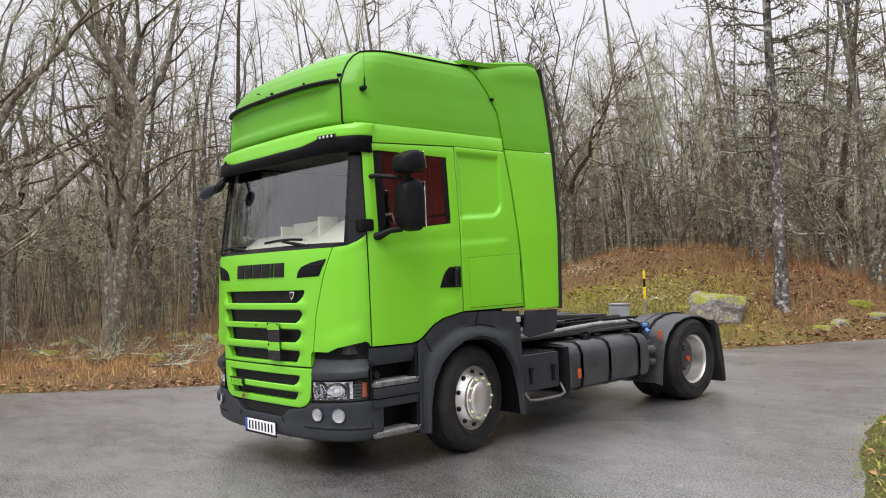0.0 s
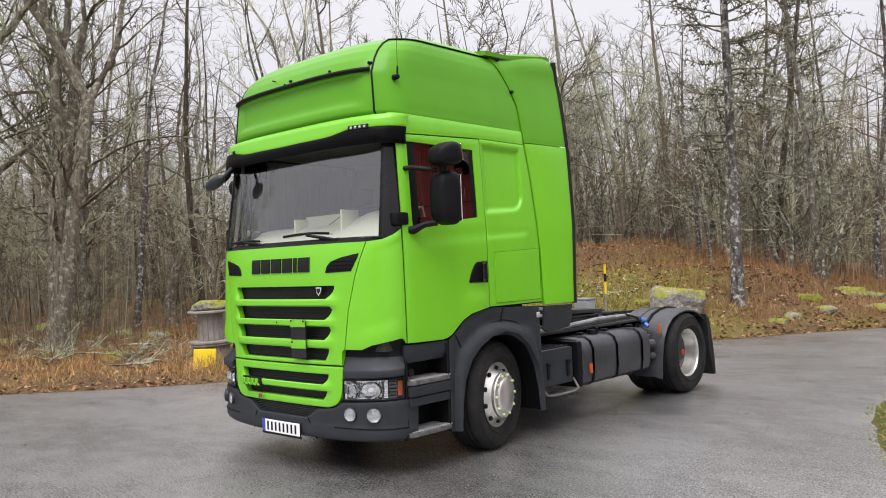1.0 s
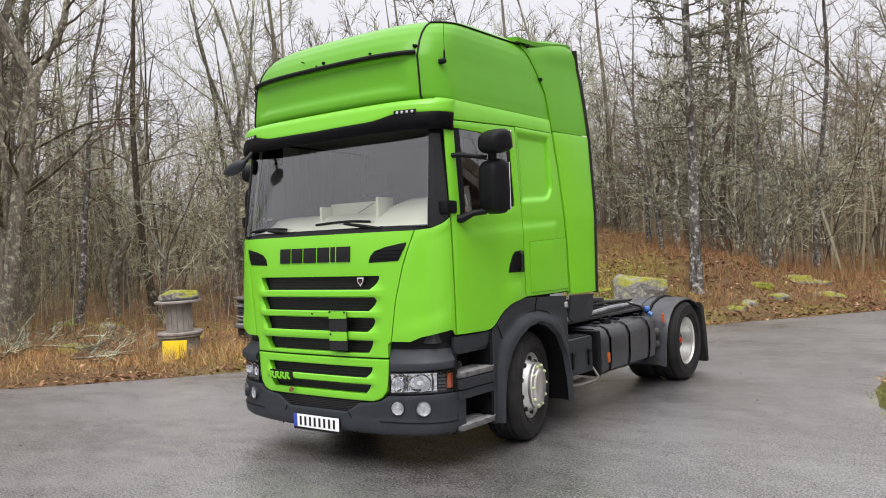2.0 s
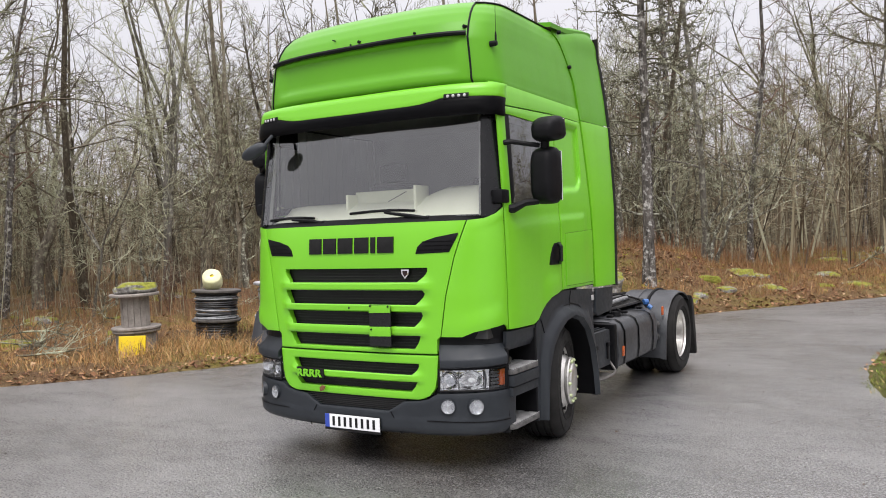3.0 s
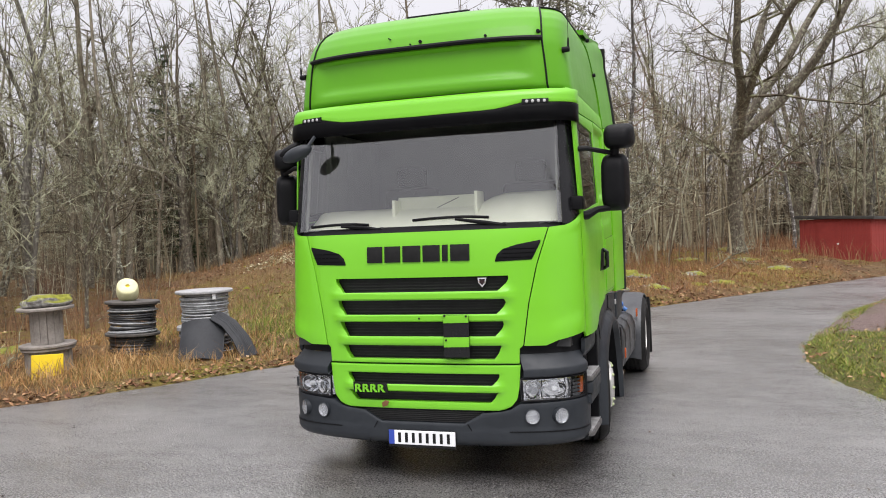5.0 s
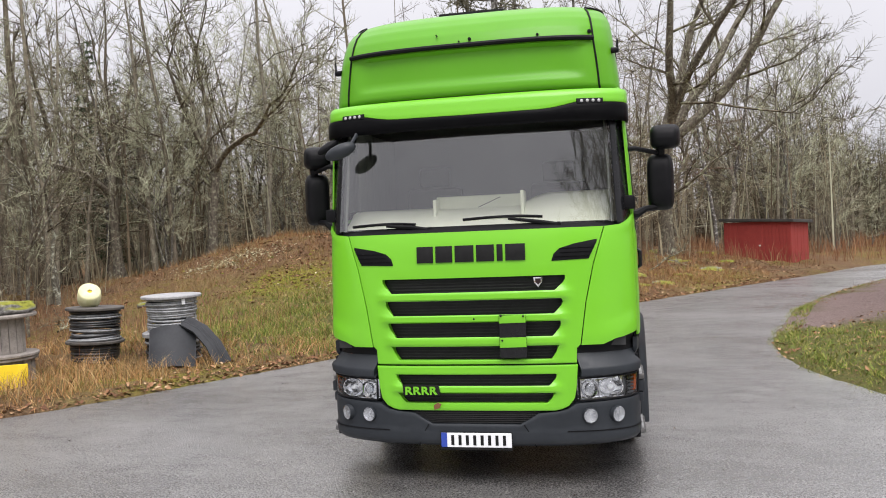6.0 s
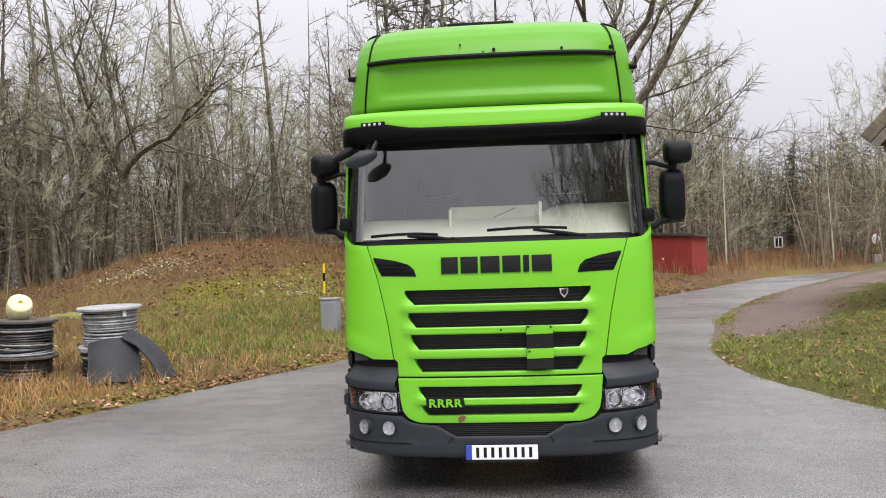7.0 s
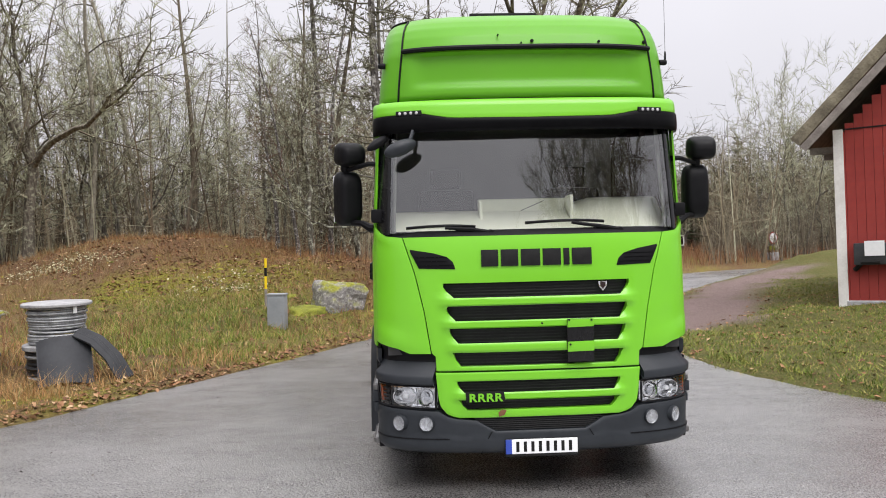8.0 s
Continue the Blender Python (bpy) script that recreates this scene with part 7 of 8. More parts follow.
def wooded(x, y, gap):
    """Where the wood stands: beyond the verge, off the mound, shed, house and sight line down the road."""
    if gap < 3.2 or math.hypot((x + 7.5) / 5.2, (y - 17.5) / 4.6) < 1:
        return False
    if not is_wood([x], [y])[0]:
        return False
    if math.hypot((x + 7.0) / 5.2, (y - 13.8) / 6.8) < 1:
        return False
    if (4.5 < x < 11 and 26 < y < 37) or (-1.5 < x < 5 and 19 < y < 37):
        return False
    if -9.5 < x < -3 and y < 15.0 and gap < 7:
        return False
    if abs(x - 0.32 * (y + 5.8)) < 2.2 and y < 52 and y > 30:
        return False
    return True


count = 0
tries = 0
while count < 72 and tries < 6000:
    tries += 1
    a, d = rng_w.uniform(58, 192), 15 + 34 * rng_w.random() ** 1.1
    x, y = 1.5 + d * math.cos(radians(a)), -5 + d * math.sin(radians(a))
    gap = float(edge_gap([x], [y])[0])
    if not wooded(x, y, gap) or not free(x, y, 1.5):
        continue
    spots.append((x, y))
    k = rng_w.random()
    near = d < 30
    kind = "oak" if k < 0.22 else "birch" if k < 0.34 else "ash" if k < 0.60 else "vase" if k < 0.82 else "young" if k < 0.985 else "spruce"
    plant(kind, int(rng_w.integers(0, 3)), x, y, float(rng_w.uniform(0, 360)), float(rng_w.uniform(0.78, 1.1)))
    count += 1
# undergrowth at the wood's edge
count = 0
tries = 0
while count < 60 and tries < 4000:
    tries += 1
    a, d = rng_w.uniform(60, 190), 14 + 22 * rng_w.random()
    x, y = 1.5 + d * math.cos(radians(a)), -5 + d * math.sin(radians(a))
    gap = float(edge_gap([x], [y])[0])
    if gap < 2.6 or not wooded(x, y, max(gap, 3.3)) or not free(x, y, 0.7):
        continue
    spots.append((x, y))
    if rng_w.random() < 0.6:
        plant("shrub", int(rng_w.integers(0, 2)), x, y, float(rng_w.uniform(0, 360)), float(rng_w.uniform(0.7, 1.2)))
    else:
        plant("young", int(rng_w.integers(0, 3)), x, y, float(rng_w.uniform(0, 360)), float(rng_w.uniform(0.5, 0.9)))
    count += 1
# trees beyond the road and behind the walk
for k, (x, y) in enumerate([(4.9, -14.4), (5.7, -16.2), (6.5, -13.6), (24, 38), (29, 41), (36, 36), (25, 45), (27, 50), (13, 52), (33, 52), (41, 44), (22, 51), (30, 46), (16.5, 53), (38, 50), (9, 49), (11.5, 52)]):
    plant(("oak", "oak", "ash", "vase")[k % 4], k if y > -10 else 1, x, y, k * 47.0, (0.80, 1.0, 1.1)[k] if k < 3 else 0.9)
for x, y, s in ((21.5, 56, 0.9), (26, 58, 1.0), (31, 60, 1.05), (36, 57, 1.1), (16.5, 60, 0.85), (41, 63, 1.15)):
    plant("spruce", 0, x, y, x * 31, s)
for x, y, s in ((6.4, -19.0, 1.1), (8.2, -18.2, 1.2), (9.8, -16.4, 1.2)):
    plant("oak", 1, x, y, x * 77, s)
for k, (x, y) in enumerate([(11.5, 37.2), (13.6, 38.6), (10.2, 39.0), (15.4, 55), (18.2, 36.8), (20.8, 38.2), (23, 39.6), (21.5, 44), (24.6, 47), (18.8, 55.5), (22.4, 52.5), (26.5, 43)]):
    plant(("vase", "young", "shrub")[k % 3], k, x, y, k * 71.0, 0.7 if k % 3 < 2 else 1.2)
for ob in [o for group in kinds.values() for o in group]:
    if ob.name not in used_once:
        plant([k for k, v in kinds.items() if ob in v][0], [v.index(ob) for v in kinds.values() if ob in v][0], -25 - len(used_once), 30, 0, 0.9)


# the depth of the wood: countless far stems and twigs, and a dense rim behind them
def far_wood(name, n, r0, r1, h0, h1, stem, branches, subs, mat, seed, label, lo=46, hi=200):
    rng = np.random.default_rng(seed)
    a, d = np.radians(rng.uniform(lo, hi, n * 3)), r0 + (r1 - r0) * rng.random(n * 3)
    x, y = 1.5 + d * np.cos(a), -5 + d * np.sin(a)
    gap = edge_gap(x, y)
    ok = (gap > np.where((x > 9) & (y > 33), 1.2, 4.0)) & (np.hypot((x + 7.5) / 5.4, (y - 17.5) / 4.8) > 1) & (np.hypot((x + 7.0) / 5.4, (y - 13.6) / 7.0) > 1) & is_wood(x, y) & ~((x > 4) & (x < 11) & (y < 36)) & ~((np.abs(x - 0.32 * (y + 5.8)) < 1.5) & (y < 51)) & ~((np.abs(x - 18) < 3) & (np.abs(y - 51) < 3))
    x, y, gap = x[ok][:n], y[ok][:n], gap[ok][:n]
    z = height(x, y, gap) - 0.1
    m = len(x)
    base = np.stack([x, y, z], 1)
    h = h0 + (h1 - h0) * rng.random(m)
    tip = base + np.stack([rng.normal(0, 0.13, m) * h, rng.normal(0, 0.13, m) * h, h], 1)
    lim = Limbs()
    lim.spikes(base, tip, stem * (0.6 + 0.8 * rng.random(m)))
    if branches:
        k = np.repeat(np.arange(m), branches)
        s = 0.12 + 0.85 * rng.random(len(k))
        p = base[k] + (tip - base)[k] * s[:, None]
        az = rng.uniform(0, 6.283, len(k))
        ln = h[k] * (0.13 + 0.24 * (1 - s)) * (0.6 + 0.8 * rng.random(len(k)))
        e = p + np.stack([np.cos(az), np.sin(az), -0.1 + 0.9 * rng.random(len(k))], 1) * ln[:, None]
        lim.spikes(p, e, stem * 0.32 * np.ones(len(k)))
        if subs:
            q = np.repeat(np.arange(len(k)), subs)
            s2 = 0.25 + 0.7 * rng.random(len(q))
            p2 = p[q] + (e - p)[q] * s2[:, None]
            w = rng.normal(0, 0.6, (len(q), 3)) + (e - p)[q] / np.maximum(ln[q][:, None], 0.1) + np.array([[0, 0, 0.25]])
            w /= np.linalg.norm(w, axis=1, keepdims=True)
            lim.spikes(p2, p2 + w * (0.25 + 0.6 * rng.random(len(q)))[:, None] * np.minimum(1, h[q // branches] / 5)[:, None], stem * 0.20 * np.ones(len(q)))
    ob = lim.link(name, mat, None)
    return tagged(ob, label, "woodland", kind="stuff")


far_wood("undergrowth", 2200, 17, 42, 0.9, 3.4, 0.009, 7, 3, "brush", 71, "dense leafless undergrowth in the wood")
far_wood("far_trees", 1500, 27, 58, 5.0, 9.5, 0.038, 12, 4, "brush", 72, "dense grey-brown far trees without leaves", 40, 200)
far_wood("wood_rim", 5000, 56, 88, 3.0, 8.0, 0.13, 7, 0, "far_brush", 73, "dim far edge of the leafless wood", 30, 205)
far_wood("thicket", 700, 41, 60, 1.4, 4.6, 0.022, 10, 4, "far_brush", 74, "dense olive-brown thicket beyond the road", 48, 78)

def wood_stems(n, r0, r1, seed, lo=48, hi=198):
    """The wood's middle ground: many slim stems with a few crooked branches and twigs each."""
    rng = np.random.default_rng(seed)
    a, d = np.radians(rng.uniform(lo, hi, n * 4)), r0 + (r1 - r0) * rng.random(n * 4) ** 0.8
    x, y = 1.5 + d * np.cos(a), -5 + d * np.sin(a)
    gap = edge_gap(x, y)
    ok = (gap > 4.2) & (np.hypot((x + 7.5) / 5.4, (y - 17.5) / 4.8) > 1) & (np.hypot((x + 7.0) / 5.4, (y - 13.6) / 7.0) > 1) & is_wood(x, y) & ~((x > 4) & (x < 11) & (y < 36)) & ~((np.abs(x - 0.32 * (y + 5.8)) < 1.8) & (y < 51)) & ~((x > -1.5) & (x < 5) & (y < 30))
    x, y, gap = x[ok][:n], y[ok][:n], gap[ok][:n]
    z = height(x, y, gap) - 0.1
    lim = Limbs()
    tb, tt, tr = [], [], []
    for px, py, pz in zip(x, y, z):
        tall, g = rng.uniform(6.5, 13.0), rng.uniform(0.045, 0.13)
        trunk = wander(rng, (px, py, pz), (rng.normal(0, 0.07), rng.normal(0, 0.07), 1), tall, 7, 0.05, 0.01)
        rad = g * (1 - np.linspace(0, 1, 8)) ** 0.8 + 0.010
        rad[0] *= 1.3
        lim.limb(trunk, rad, 6)
        for k in range(9):
            s = 0.16 + 0.8 * rng.random()
            p, _ = along(trunk, s)
            az = rng.uniform(0, 6.283)
            ln = tall * (0.10 + 0.17 * (1.1 - s)) * (0.6 + 0.8 * rng.random())
            br = wander(rng, p, (math.cos(az), math.sin(az), 0.1 + 0.9 * s), ln, 4, 0.22, 0.03)
            lim.limb(br, np.linspace(max(0.012, g * 0.28), 0.006, 5), 3)
            for j in range(7):
                p3, d3 = along(br, 0.2 + 0.8 * rng.random())
                w3 = d3 * 0.6 + rng.normal(0, 0.5, 3)
                e3 = p3 + w3 / np.linalg.norm(w3) * (0.25 + 0.55 * rng.random())
                tb.append(p3), tt.append(e3), tr.append(0.008)
                w4 = w3 + rng.normal(0, 0.6, 3)
                m4 = p3 + (e3 - p3) * 0.5
                tb.append(m4), tt.append(m4 + w4 / np.linalg.norm(w4) * 0.3), tr.append(0.007)
    lim.spikes(tb, tt, tr)
    return tagged(lim.link("wood_stems", "stem_bark", None), "many slim bare stems of the wood's depth", "woodland", kind="stuff")


wood_stems(170, 20, 46, 75)
far_wood("far_copse", 1100, 58, 84, 5.0, 10.5, 0.06, 12, 4, "olive_brush", 76, "dense olive-brown far wood behind the bend", 46, 84)

# ---- things beside the road ----
def rough_stone(name, size, seed, mat="stone", label="", category="rock", group="", flat=0.75):
    bm = bmesh.new()
    bmesh.ops.create_icosphere(bm, subdivisions=4, radius=1.0)
    for v in bm.verts:
        d = v.co.normalized()
        k = 1 + 0.26 * noise.noise(d * 1.3 + Vector((seed, 0, 0))) + 0.12 * noise.noise(d * 3.1 + Vector((0, seed, 0))) + 0.05 * noise.noise(d * 8 + Vector((0, 0, seed)))
        d = Vector((d.x, d.y, d.z if d.z < 0.55 else 0.55 + (d.z - 0.55) * 0.35))
        v.co = Vector((d.x * size[0], d.y * size[1], d.z * size[2] * flat)) * k
    return tagged(part(name, bm, mat, None, "", 70), label, category, group)


def block_stone(name, size, seed, mat, label):
    """A squarish boulder with worn edges and broken faces."""
    bm = bmesh.new()
    bmesh.ops.create_icosphere(bm, subdivisions=5, radius=1.0)
    for v in bm.verts:
        d = v.co.normalized()
        k = (abs(d.x) ** 5 + abs(d.y) ** 5 + abs(d.z) ** 5) ** -0.2
        q = d * k
        q.x += 0.22 * q.z * (1 if q.x > 0 else 0.3)
        q.z *= 1 - 0.16 * q.x
        e = 1 + 0.16 * noise.noise(q * 1.1 + Vector((seed, 0, 0))) + 0.09 * noise.noise(q * 2.7 + Vector((0, seed, 0))) + 0.03 * noise.noise(q * 8)
        v.co = Vector((q.x * size[0], q.y * size[1], q.z * size[2])) * e
    return tagged(part(name, bm, mat, None, "", 60), label, "rock")


def set_on(ob, x, y, turn=0.0, sink=0.1):
    ob.matrix_basis = pose(x, y, ground_z(x, y) - sink, 0, 0, turn)
    return ob


set_on(block_stone("boulder", (0.52, 0.44, 0.38), 4.2, "stone", "grey granite boulder with yellow-green moss"), -2.40, 12.0, 36, -0.16)
rng_s = np.random.default_rng(8)
stones = [rough_stone("stone", (0.42, 0.34, 0.3), k * 3.3 + 1, "moss" if k == 1 else "stone", "low stone overgrown with green moss", "rock", "mossy stones of the wood's edge") for k in range(3)]
for k, ob in enumerate(stones):
    set_on(ob, *[(-9.8, 3.3), (-8.9, 5.0), (-12.2, 5.4)][k], k * 70, 0.02)
more = [(-0.62, 12.8, 0.55), (-2.98, 11.66, 1.35), (-0.5, 13.4, 0.7), (-0.1, 14.3, 0.7), (-15.6, 5.0, 1.3), (-15.5, 6.4, 1.3), (-20.5, 6.6, 2.6), (-11.0, 2.2, 1.2), (-13.5, 2.0, 1.1), (-16.5, 3.5, 1.6), (-0.6, 14.6, 0.8), (0.6, 15.6, 1.0), (0.2, 16.6, 0.9), (1.6, 17.4, 0.8), (2.2, 18.8, 1.0), (1.5, 19.6, 1.3), (3.0, 21.0, 1.1), (4.2, 23.6, 1.4), (3.2, 25.4, 1.5), (5.0, 26.2, 1.2), (1.2, 24.4, 1.4), (-0.2, 16.0, 1.1), (-11.8, 7.2, 1.5), (-14.2, 10.5, 1.6), (-9.6, 11.5, 1.0), (-3.6, 12.9, 0.7), (2.6, 29.2, 1.7), (4.6, 30.0, 1.4), (-10.4, 0.4, 0.9)]
for k, (x, y, s) in enumerate(more):
    ob = copy_thing(stones[k % 3], pose(x, y, ground_z(x, y) - 0.09 * s, 0, 0, k * 53))
    ob.scale = (s, s, s * 0.9)


def flanges(parent, r, z0, z1, mat, label):
    """The two round end boards of a drum that stands on its end."""
    up = pose(0, 0, 0, 0, -90, 0)
    for a in (z0, z1 - 0.045):
        bm = bmesh.new()
        lathe(bm, [(0.0, a + 0.045), (r - 0.012, a + 0.045), (r, a + 0.035), (r, a + 0.01), (r - 0.01, a), (0.0, a)], up, 36)
        part("flange", bm, mat, parent, label)


def planks(parent, r, z0, z1, n, mat):
    for k in range(n):
        a = 2 * math.pi * k / n
        bm = bmesh.new()
        w = math.pi * r / n * 0.97
        box(bm, (-0.012, -w, z0), (0.012, w, z1), 0.004, 1, pose(r * math.cos(a), r * math.sin(a), 0, 0, 0, math.degrees(a)))
        part("plank", bm, mat, parent)


def winding(parent, r, z0, z1, n, mat, name="cable_winding", rough=0.012, seed=1):
    rng = np.random.default_rng(seed)
    for k in range(n):
        z = z0 + (z1 - z0) * (k + 0.5) / n
        bm = bmesh.new()
        tilt, ph, rr = rng.normal(0, 0.012), rng.random() * 6, r + rng.normal(0, rough)
        thick = (z1 - z0) / n * 0.56
        pts = [(rr * math.cos(a), rr * math.sin(a), z + tilt * math.cos(a + ph)) for a in np.linspace(0, 2 * math.pi, 25)]
        tube(bm, pts, thick, 6, False)
        part(name, bm, mat if not isinstance(mat, tuple) else mat[int(rng.random() < 0.42)], parent)


# wooden drums on each other, moss on top, a yellow panel leaning in front
x, y = -7.0, 3.66
reel = empty("wooden_cable_drum", pose(x, y, -0.02, 1.5, -1, 20) @ Matrix.Diagonal((0.90, 0.90, 1, 1)), "two grey weathered wooden cable drums stacked", "cable drum", "cable drums on the verge")
for z0, z1, rt, rc in ((0.0, 0.46, 0.40, 0.33), (0.46, 1.03, 0.42, 0.225)):
    flanges(reel, rt, z0, z1, "old_wood", "weathered wooden flange")
    planks(reel, rc, z0 + 0.045, z1 - 0.045, 14, "old_wood")
ob = rough_stone("moss_cushion", (0.34, 0.28, 0.17), 9.1, "stone", "flat mossy stone lying on the wooden drum", "rock")
ob.matrix_basis = pose(x, y, 1.09, 0, 0, 40)
bm = box(bmesh.new(), (-0.205, -0.015, 0), (0.205, 0.015, 0.36), 0.006, 1)
panel = tagged(part("yellow_panel", bm, "yellow"), "bright yellow sheet leaning against the wooden drum", "sheet")
panel.matrix_basis = pose(x + 0.30, y - 0.36, ground_z(x + 0.3, y - 0.36) - 0.05, -8, 0, 32)

# drum of dark cable with a foam block
x, y = -6.68, 5.02
reel = empty("cable_drum", pose(x, y, -0.03, -1, 1.5, 0) @ Matrix.Diagonal((0.92, 0.92, 1, 1)), "two stacked drums of black cable with pale film", "cable drum", "cable drums on the verge")
flanges(reel, 0.41, 0.0, 0.50, "dark_wood", "dark grey flange")
flanges(reel, 0.45, 0.46, 1.00, "dark_wood", "dark grey flange")
winding(reel, 0.355, 0.05, 0.45, 10, "cable", seed=3, rough=0.004)
winding(reel, 0.37, 0.51, 0.95, 16, ("cable", "pale_cable"), seed=4)
bm = bmesh.new()
roll = pose(0, 0, 0, 0, -40, -48)
lathe(bm, [(0.034, -0.12), (0.145, -0.125), (0.163, -0.10), (0.168, 0.0), (0.160, 0.10), (0.142, 0.125), (0.034, 0.12)], roll, 28, True)
for v in bm.verts:
    v.co *= 1 + 0.05 * noise.noise(v.co * 6)
foam = tagged(part("foam_roll", bm, "foam", None, "", 60), "pale yellow foam roll lying on the cable drum", "foam")
foam.matrix_basis = pose(x - 0.05, y, 1.135, 0, 0, 0)
bm = bmesh.new()
lathe(bm, [(0.0, 0.09), (0.038, 0.09)], roll, 16)
part("core", bm, "yellow", foam, "bright yellow core")

# grey drum with ribbed rubber mats
x, y = -5.72, 5.62
reel = empty("grey_cable_drum", pose(x, y, -0.04, 1, 0, 0) @ Matrix.Diagonal((0.90, 0.90, 0.97, 1)), "two stacked drums of grey cable with wide flanges", "cable drum", "cable drums on the verge")
flanges(reel, 0.50, 0.0, 0.56, "flange", "pale grey flange")
flanges(reel, 0.50, 0.54, 1.16, "flange", "pale grey flange")
winding(reel, 0.43, 0.06, 0.50, 9, ("cable", "pale_cable"), seed=6)
winding(reel, 0.40, 0.60, 1.11, 15, ("pale_cable", "pale_cable", "cable"), seed=7, rough=0.008)
for a, z in ((-0.6, 1.08), (2.6, 0.98), (-0.5, 0.72)):
    bm = bmesh.new()
    box(bm, (0.44, -0.03, z - 0.06), (0.455, 0.03, z + 0.05), 0.004, 1, pose(0, 0, 0, 0, 0, math.degrees(a)))
    part("film_scrap", bm, "white", reel)


def ribbed(name, pts, width, label):
    """A bent ribbed strip along a line; ribs run along it."""
    P = []
    pts = [Vector(p) for p in pts]
    for k, p in enumerate(pts):
        d = (pts[min(k + 1, len(pts) - 1)] - pts[max(k - 1, 0)]).normalized()
        sidew = d.cross(Vector((0, 0, 1))).normalized()
        nrm = sidew.cross(d)
        row = []
        for s in np.linspace(-1, 1, 25):
            arch = 0.10 * (1 - s * s)
            row.append(tuple(p + sidew * s * width / 2 + nrm * (arch + 0.006 * math.cos(s * 38))))
        P.append(row)
    ob = shell(name, P, None, "mat", None, "", depth=0.02, push=0.0, centre=(x, y + 0.3, -2), sharp=60)
    return tagged(ob, label, "rubber mat", "rubber mats by the drum")


zg = ground_z(x + 0.3, y - 0.6)
ribbed("rubber_mat", [(x + 0.22, y - 0.38, 0.60), (x + 0.28, y - 0.50, 0.45), (x + 0.35, y - 0.64, 0.26), (x + 0.42, y - 0.80, zg - 0.03)], 0.66, "dark ribbed rubber mat draped down from the drum")
ribbed("rubber_mat", [(x + 0.38, y - 0.25, 0.66), (x + 0.62, y - 0.28, 0.55), (x + 0.84, y - 0.32, 0.34), (x + 1.02, y - 0.36, zg - 0.03)], 0.36, "dark ribbed rubber half-pipe sagging to the grass")

# cable cabinet and snow stake
x, y = -3.42, 10.05
bm = box(bmesh.new(), (-0.17, -0.12, -0.1), (0.17, 0.12, 0.62), 0.012, 2)
cab = empty("cable_cabinet", pose(x, y, ground_z(x, y), 0, 0, -8), "small grey cable cabinet standing on the verge", "cabinet")
part("cabinet_body", bm, "box_grey", cab)
bm = box(bmesh.new(), (-0.185, -0.135, 0.62), (0.185, 0.135, 0.655), 0.012, 2)
part("cabinet_lid", bm, "box_grey", cab)
part("cabinet_door", box(bmesh.new(), (-0.15, -0.128, 0.0), (0.15, -0.118, 0.58), 0.004, 1), "box_grey", cab)
x, y = -3.92, 11.7
stake = empty("snow_stake", pose(x, y, ground_z(x, y) - 0.1, 1, 1, 0), "yellow and black snow stake in the mound", "stake")
top = 1.50 - ground_z(x, y) + 0.1
for k, (a, b, m) in enumerate(((0, 0.42, "old_wood"), (0.42, 0.66, "yellow"), (0.66, 0.82, "ink"), (0.82, 1.0, "yellow"))):
    bm = bmesh.new()
    tube(bm, [(0, 0, a * top), (0, 0, b * top)], 0.028, 10)
    part("stake_band", bm, m, stake)

# wooden pole behind the mound
x, y = -19.1, 30.2
bm = bmesh.new()
tube(bm, [(0, 0, -0.3), (0.05, 0, 4), (0.12, 0, 8.3)], [0.15, 0.13, 0.10], 12)
pole = tagged(part("wooden_pole", bm, "old_wood"), "grey wooden pole standing in the wood", "pole")
pole.matrix_basis = pose(x, y, ground_z(x, y), 0, 1.6, 0)


# red shed
def boarded(parent, a, b, z0, z1, width, mat, name="board", thick=0.022, top=None):
    """Upright boards side by side from a to b; top gives the wall's height along it."""
    a, b = Vector((*a, 0)), Vector((*b, 0))
    ln = (b - a).length
    n = max(1, round(ln / width))
    ang = math.degrees(math.atan2(b.y - a.y, b.x - a.x))
    shapes = {}
    for k in range(n):
        c = a + (b - a) * ((k + 0.5) / n)
        zt = z1 if top is None else top((k + 0.5) / n)
        key = round(zt - z0, 2)
        if key not in shapes:
            bm = box(bmesh.new(), (-ln / n / 2 * 0.97, -thick, 0), (ln / n / 2 * 0.97, thick, zt - z0), 0.003, 1)
            shapes[key] = part(name, bm, mat, parent)
            ob = shapes[key]
        else:
            ob = new(name, shapes[key].data)
            ob.parent = parent
        j = ((k * 37) % 5 - 2) * 0.0016
        ob.matrix_basis = pose(c.x, c.y, z0, 0, 0, ang) @ Matrix.Translation((0, j, 0))


ca, cc, cd = (5.45, 29.75), (7.75, 28.35), (8.75, 30.05)
cb = (ca[0] + cd[0] - cc[0], ca[1] + cd[1] - cc[1])
shed = empty("shed", label="small red wooden shed with a dark flat roof", category="shed")
for p, q in ((ca, cc), (cc, cd), (cd, cb), (cb, ca)):
    boarded(shed, p, q, -0.05, 1.92, 0.14, "falu")
bm = bmesh.new()
mid = Vector(((ca[0] + cd[0]) / 2, (ca[1] + cd[1]) / 2, 0))
prism(bm, [tuple((Vector((*p, 0)) - mid) * 1.13 + mid)[:2] for p in (ca, cc, cd, cb)], lambda a, b, d: Vector((a, b, 2.02 - 0.05 * (a - 7) - d)), 0.12, 0.01)
part("shed_roof", bm, "roof_felt", shed, "dark felt roof")
u = (Vector((*cc, 0)) - Vector((*ca, 0))).normalized()
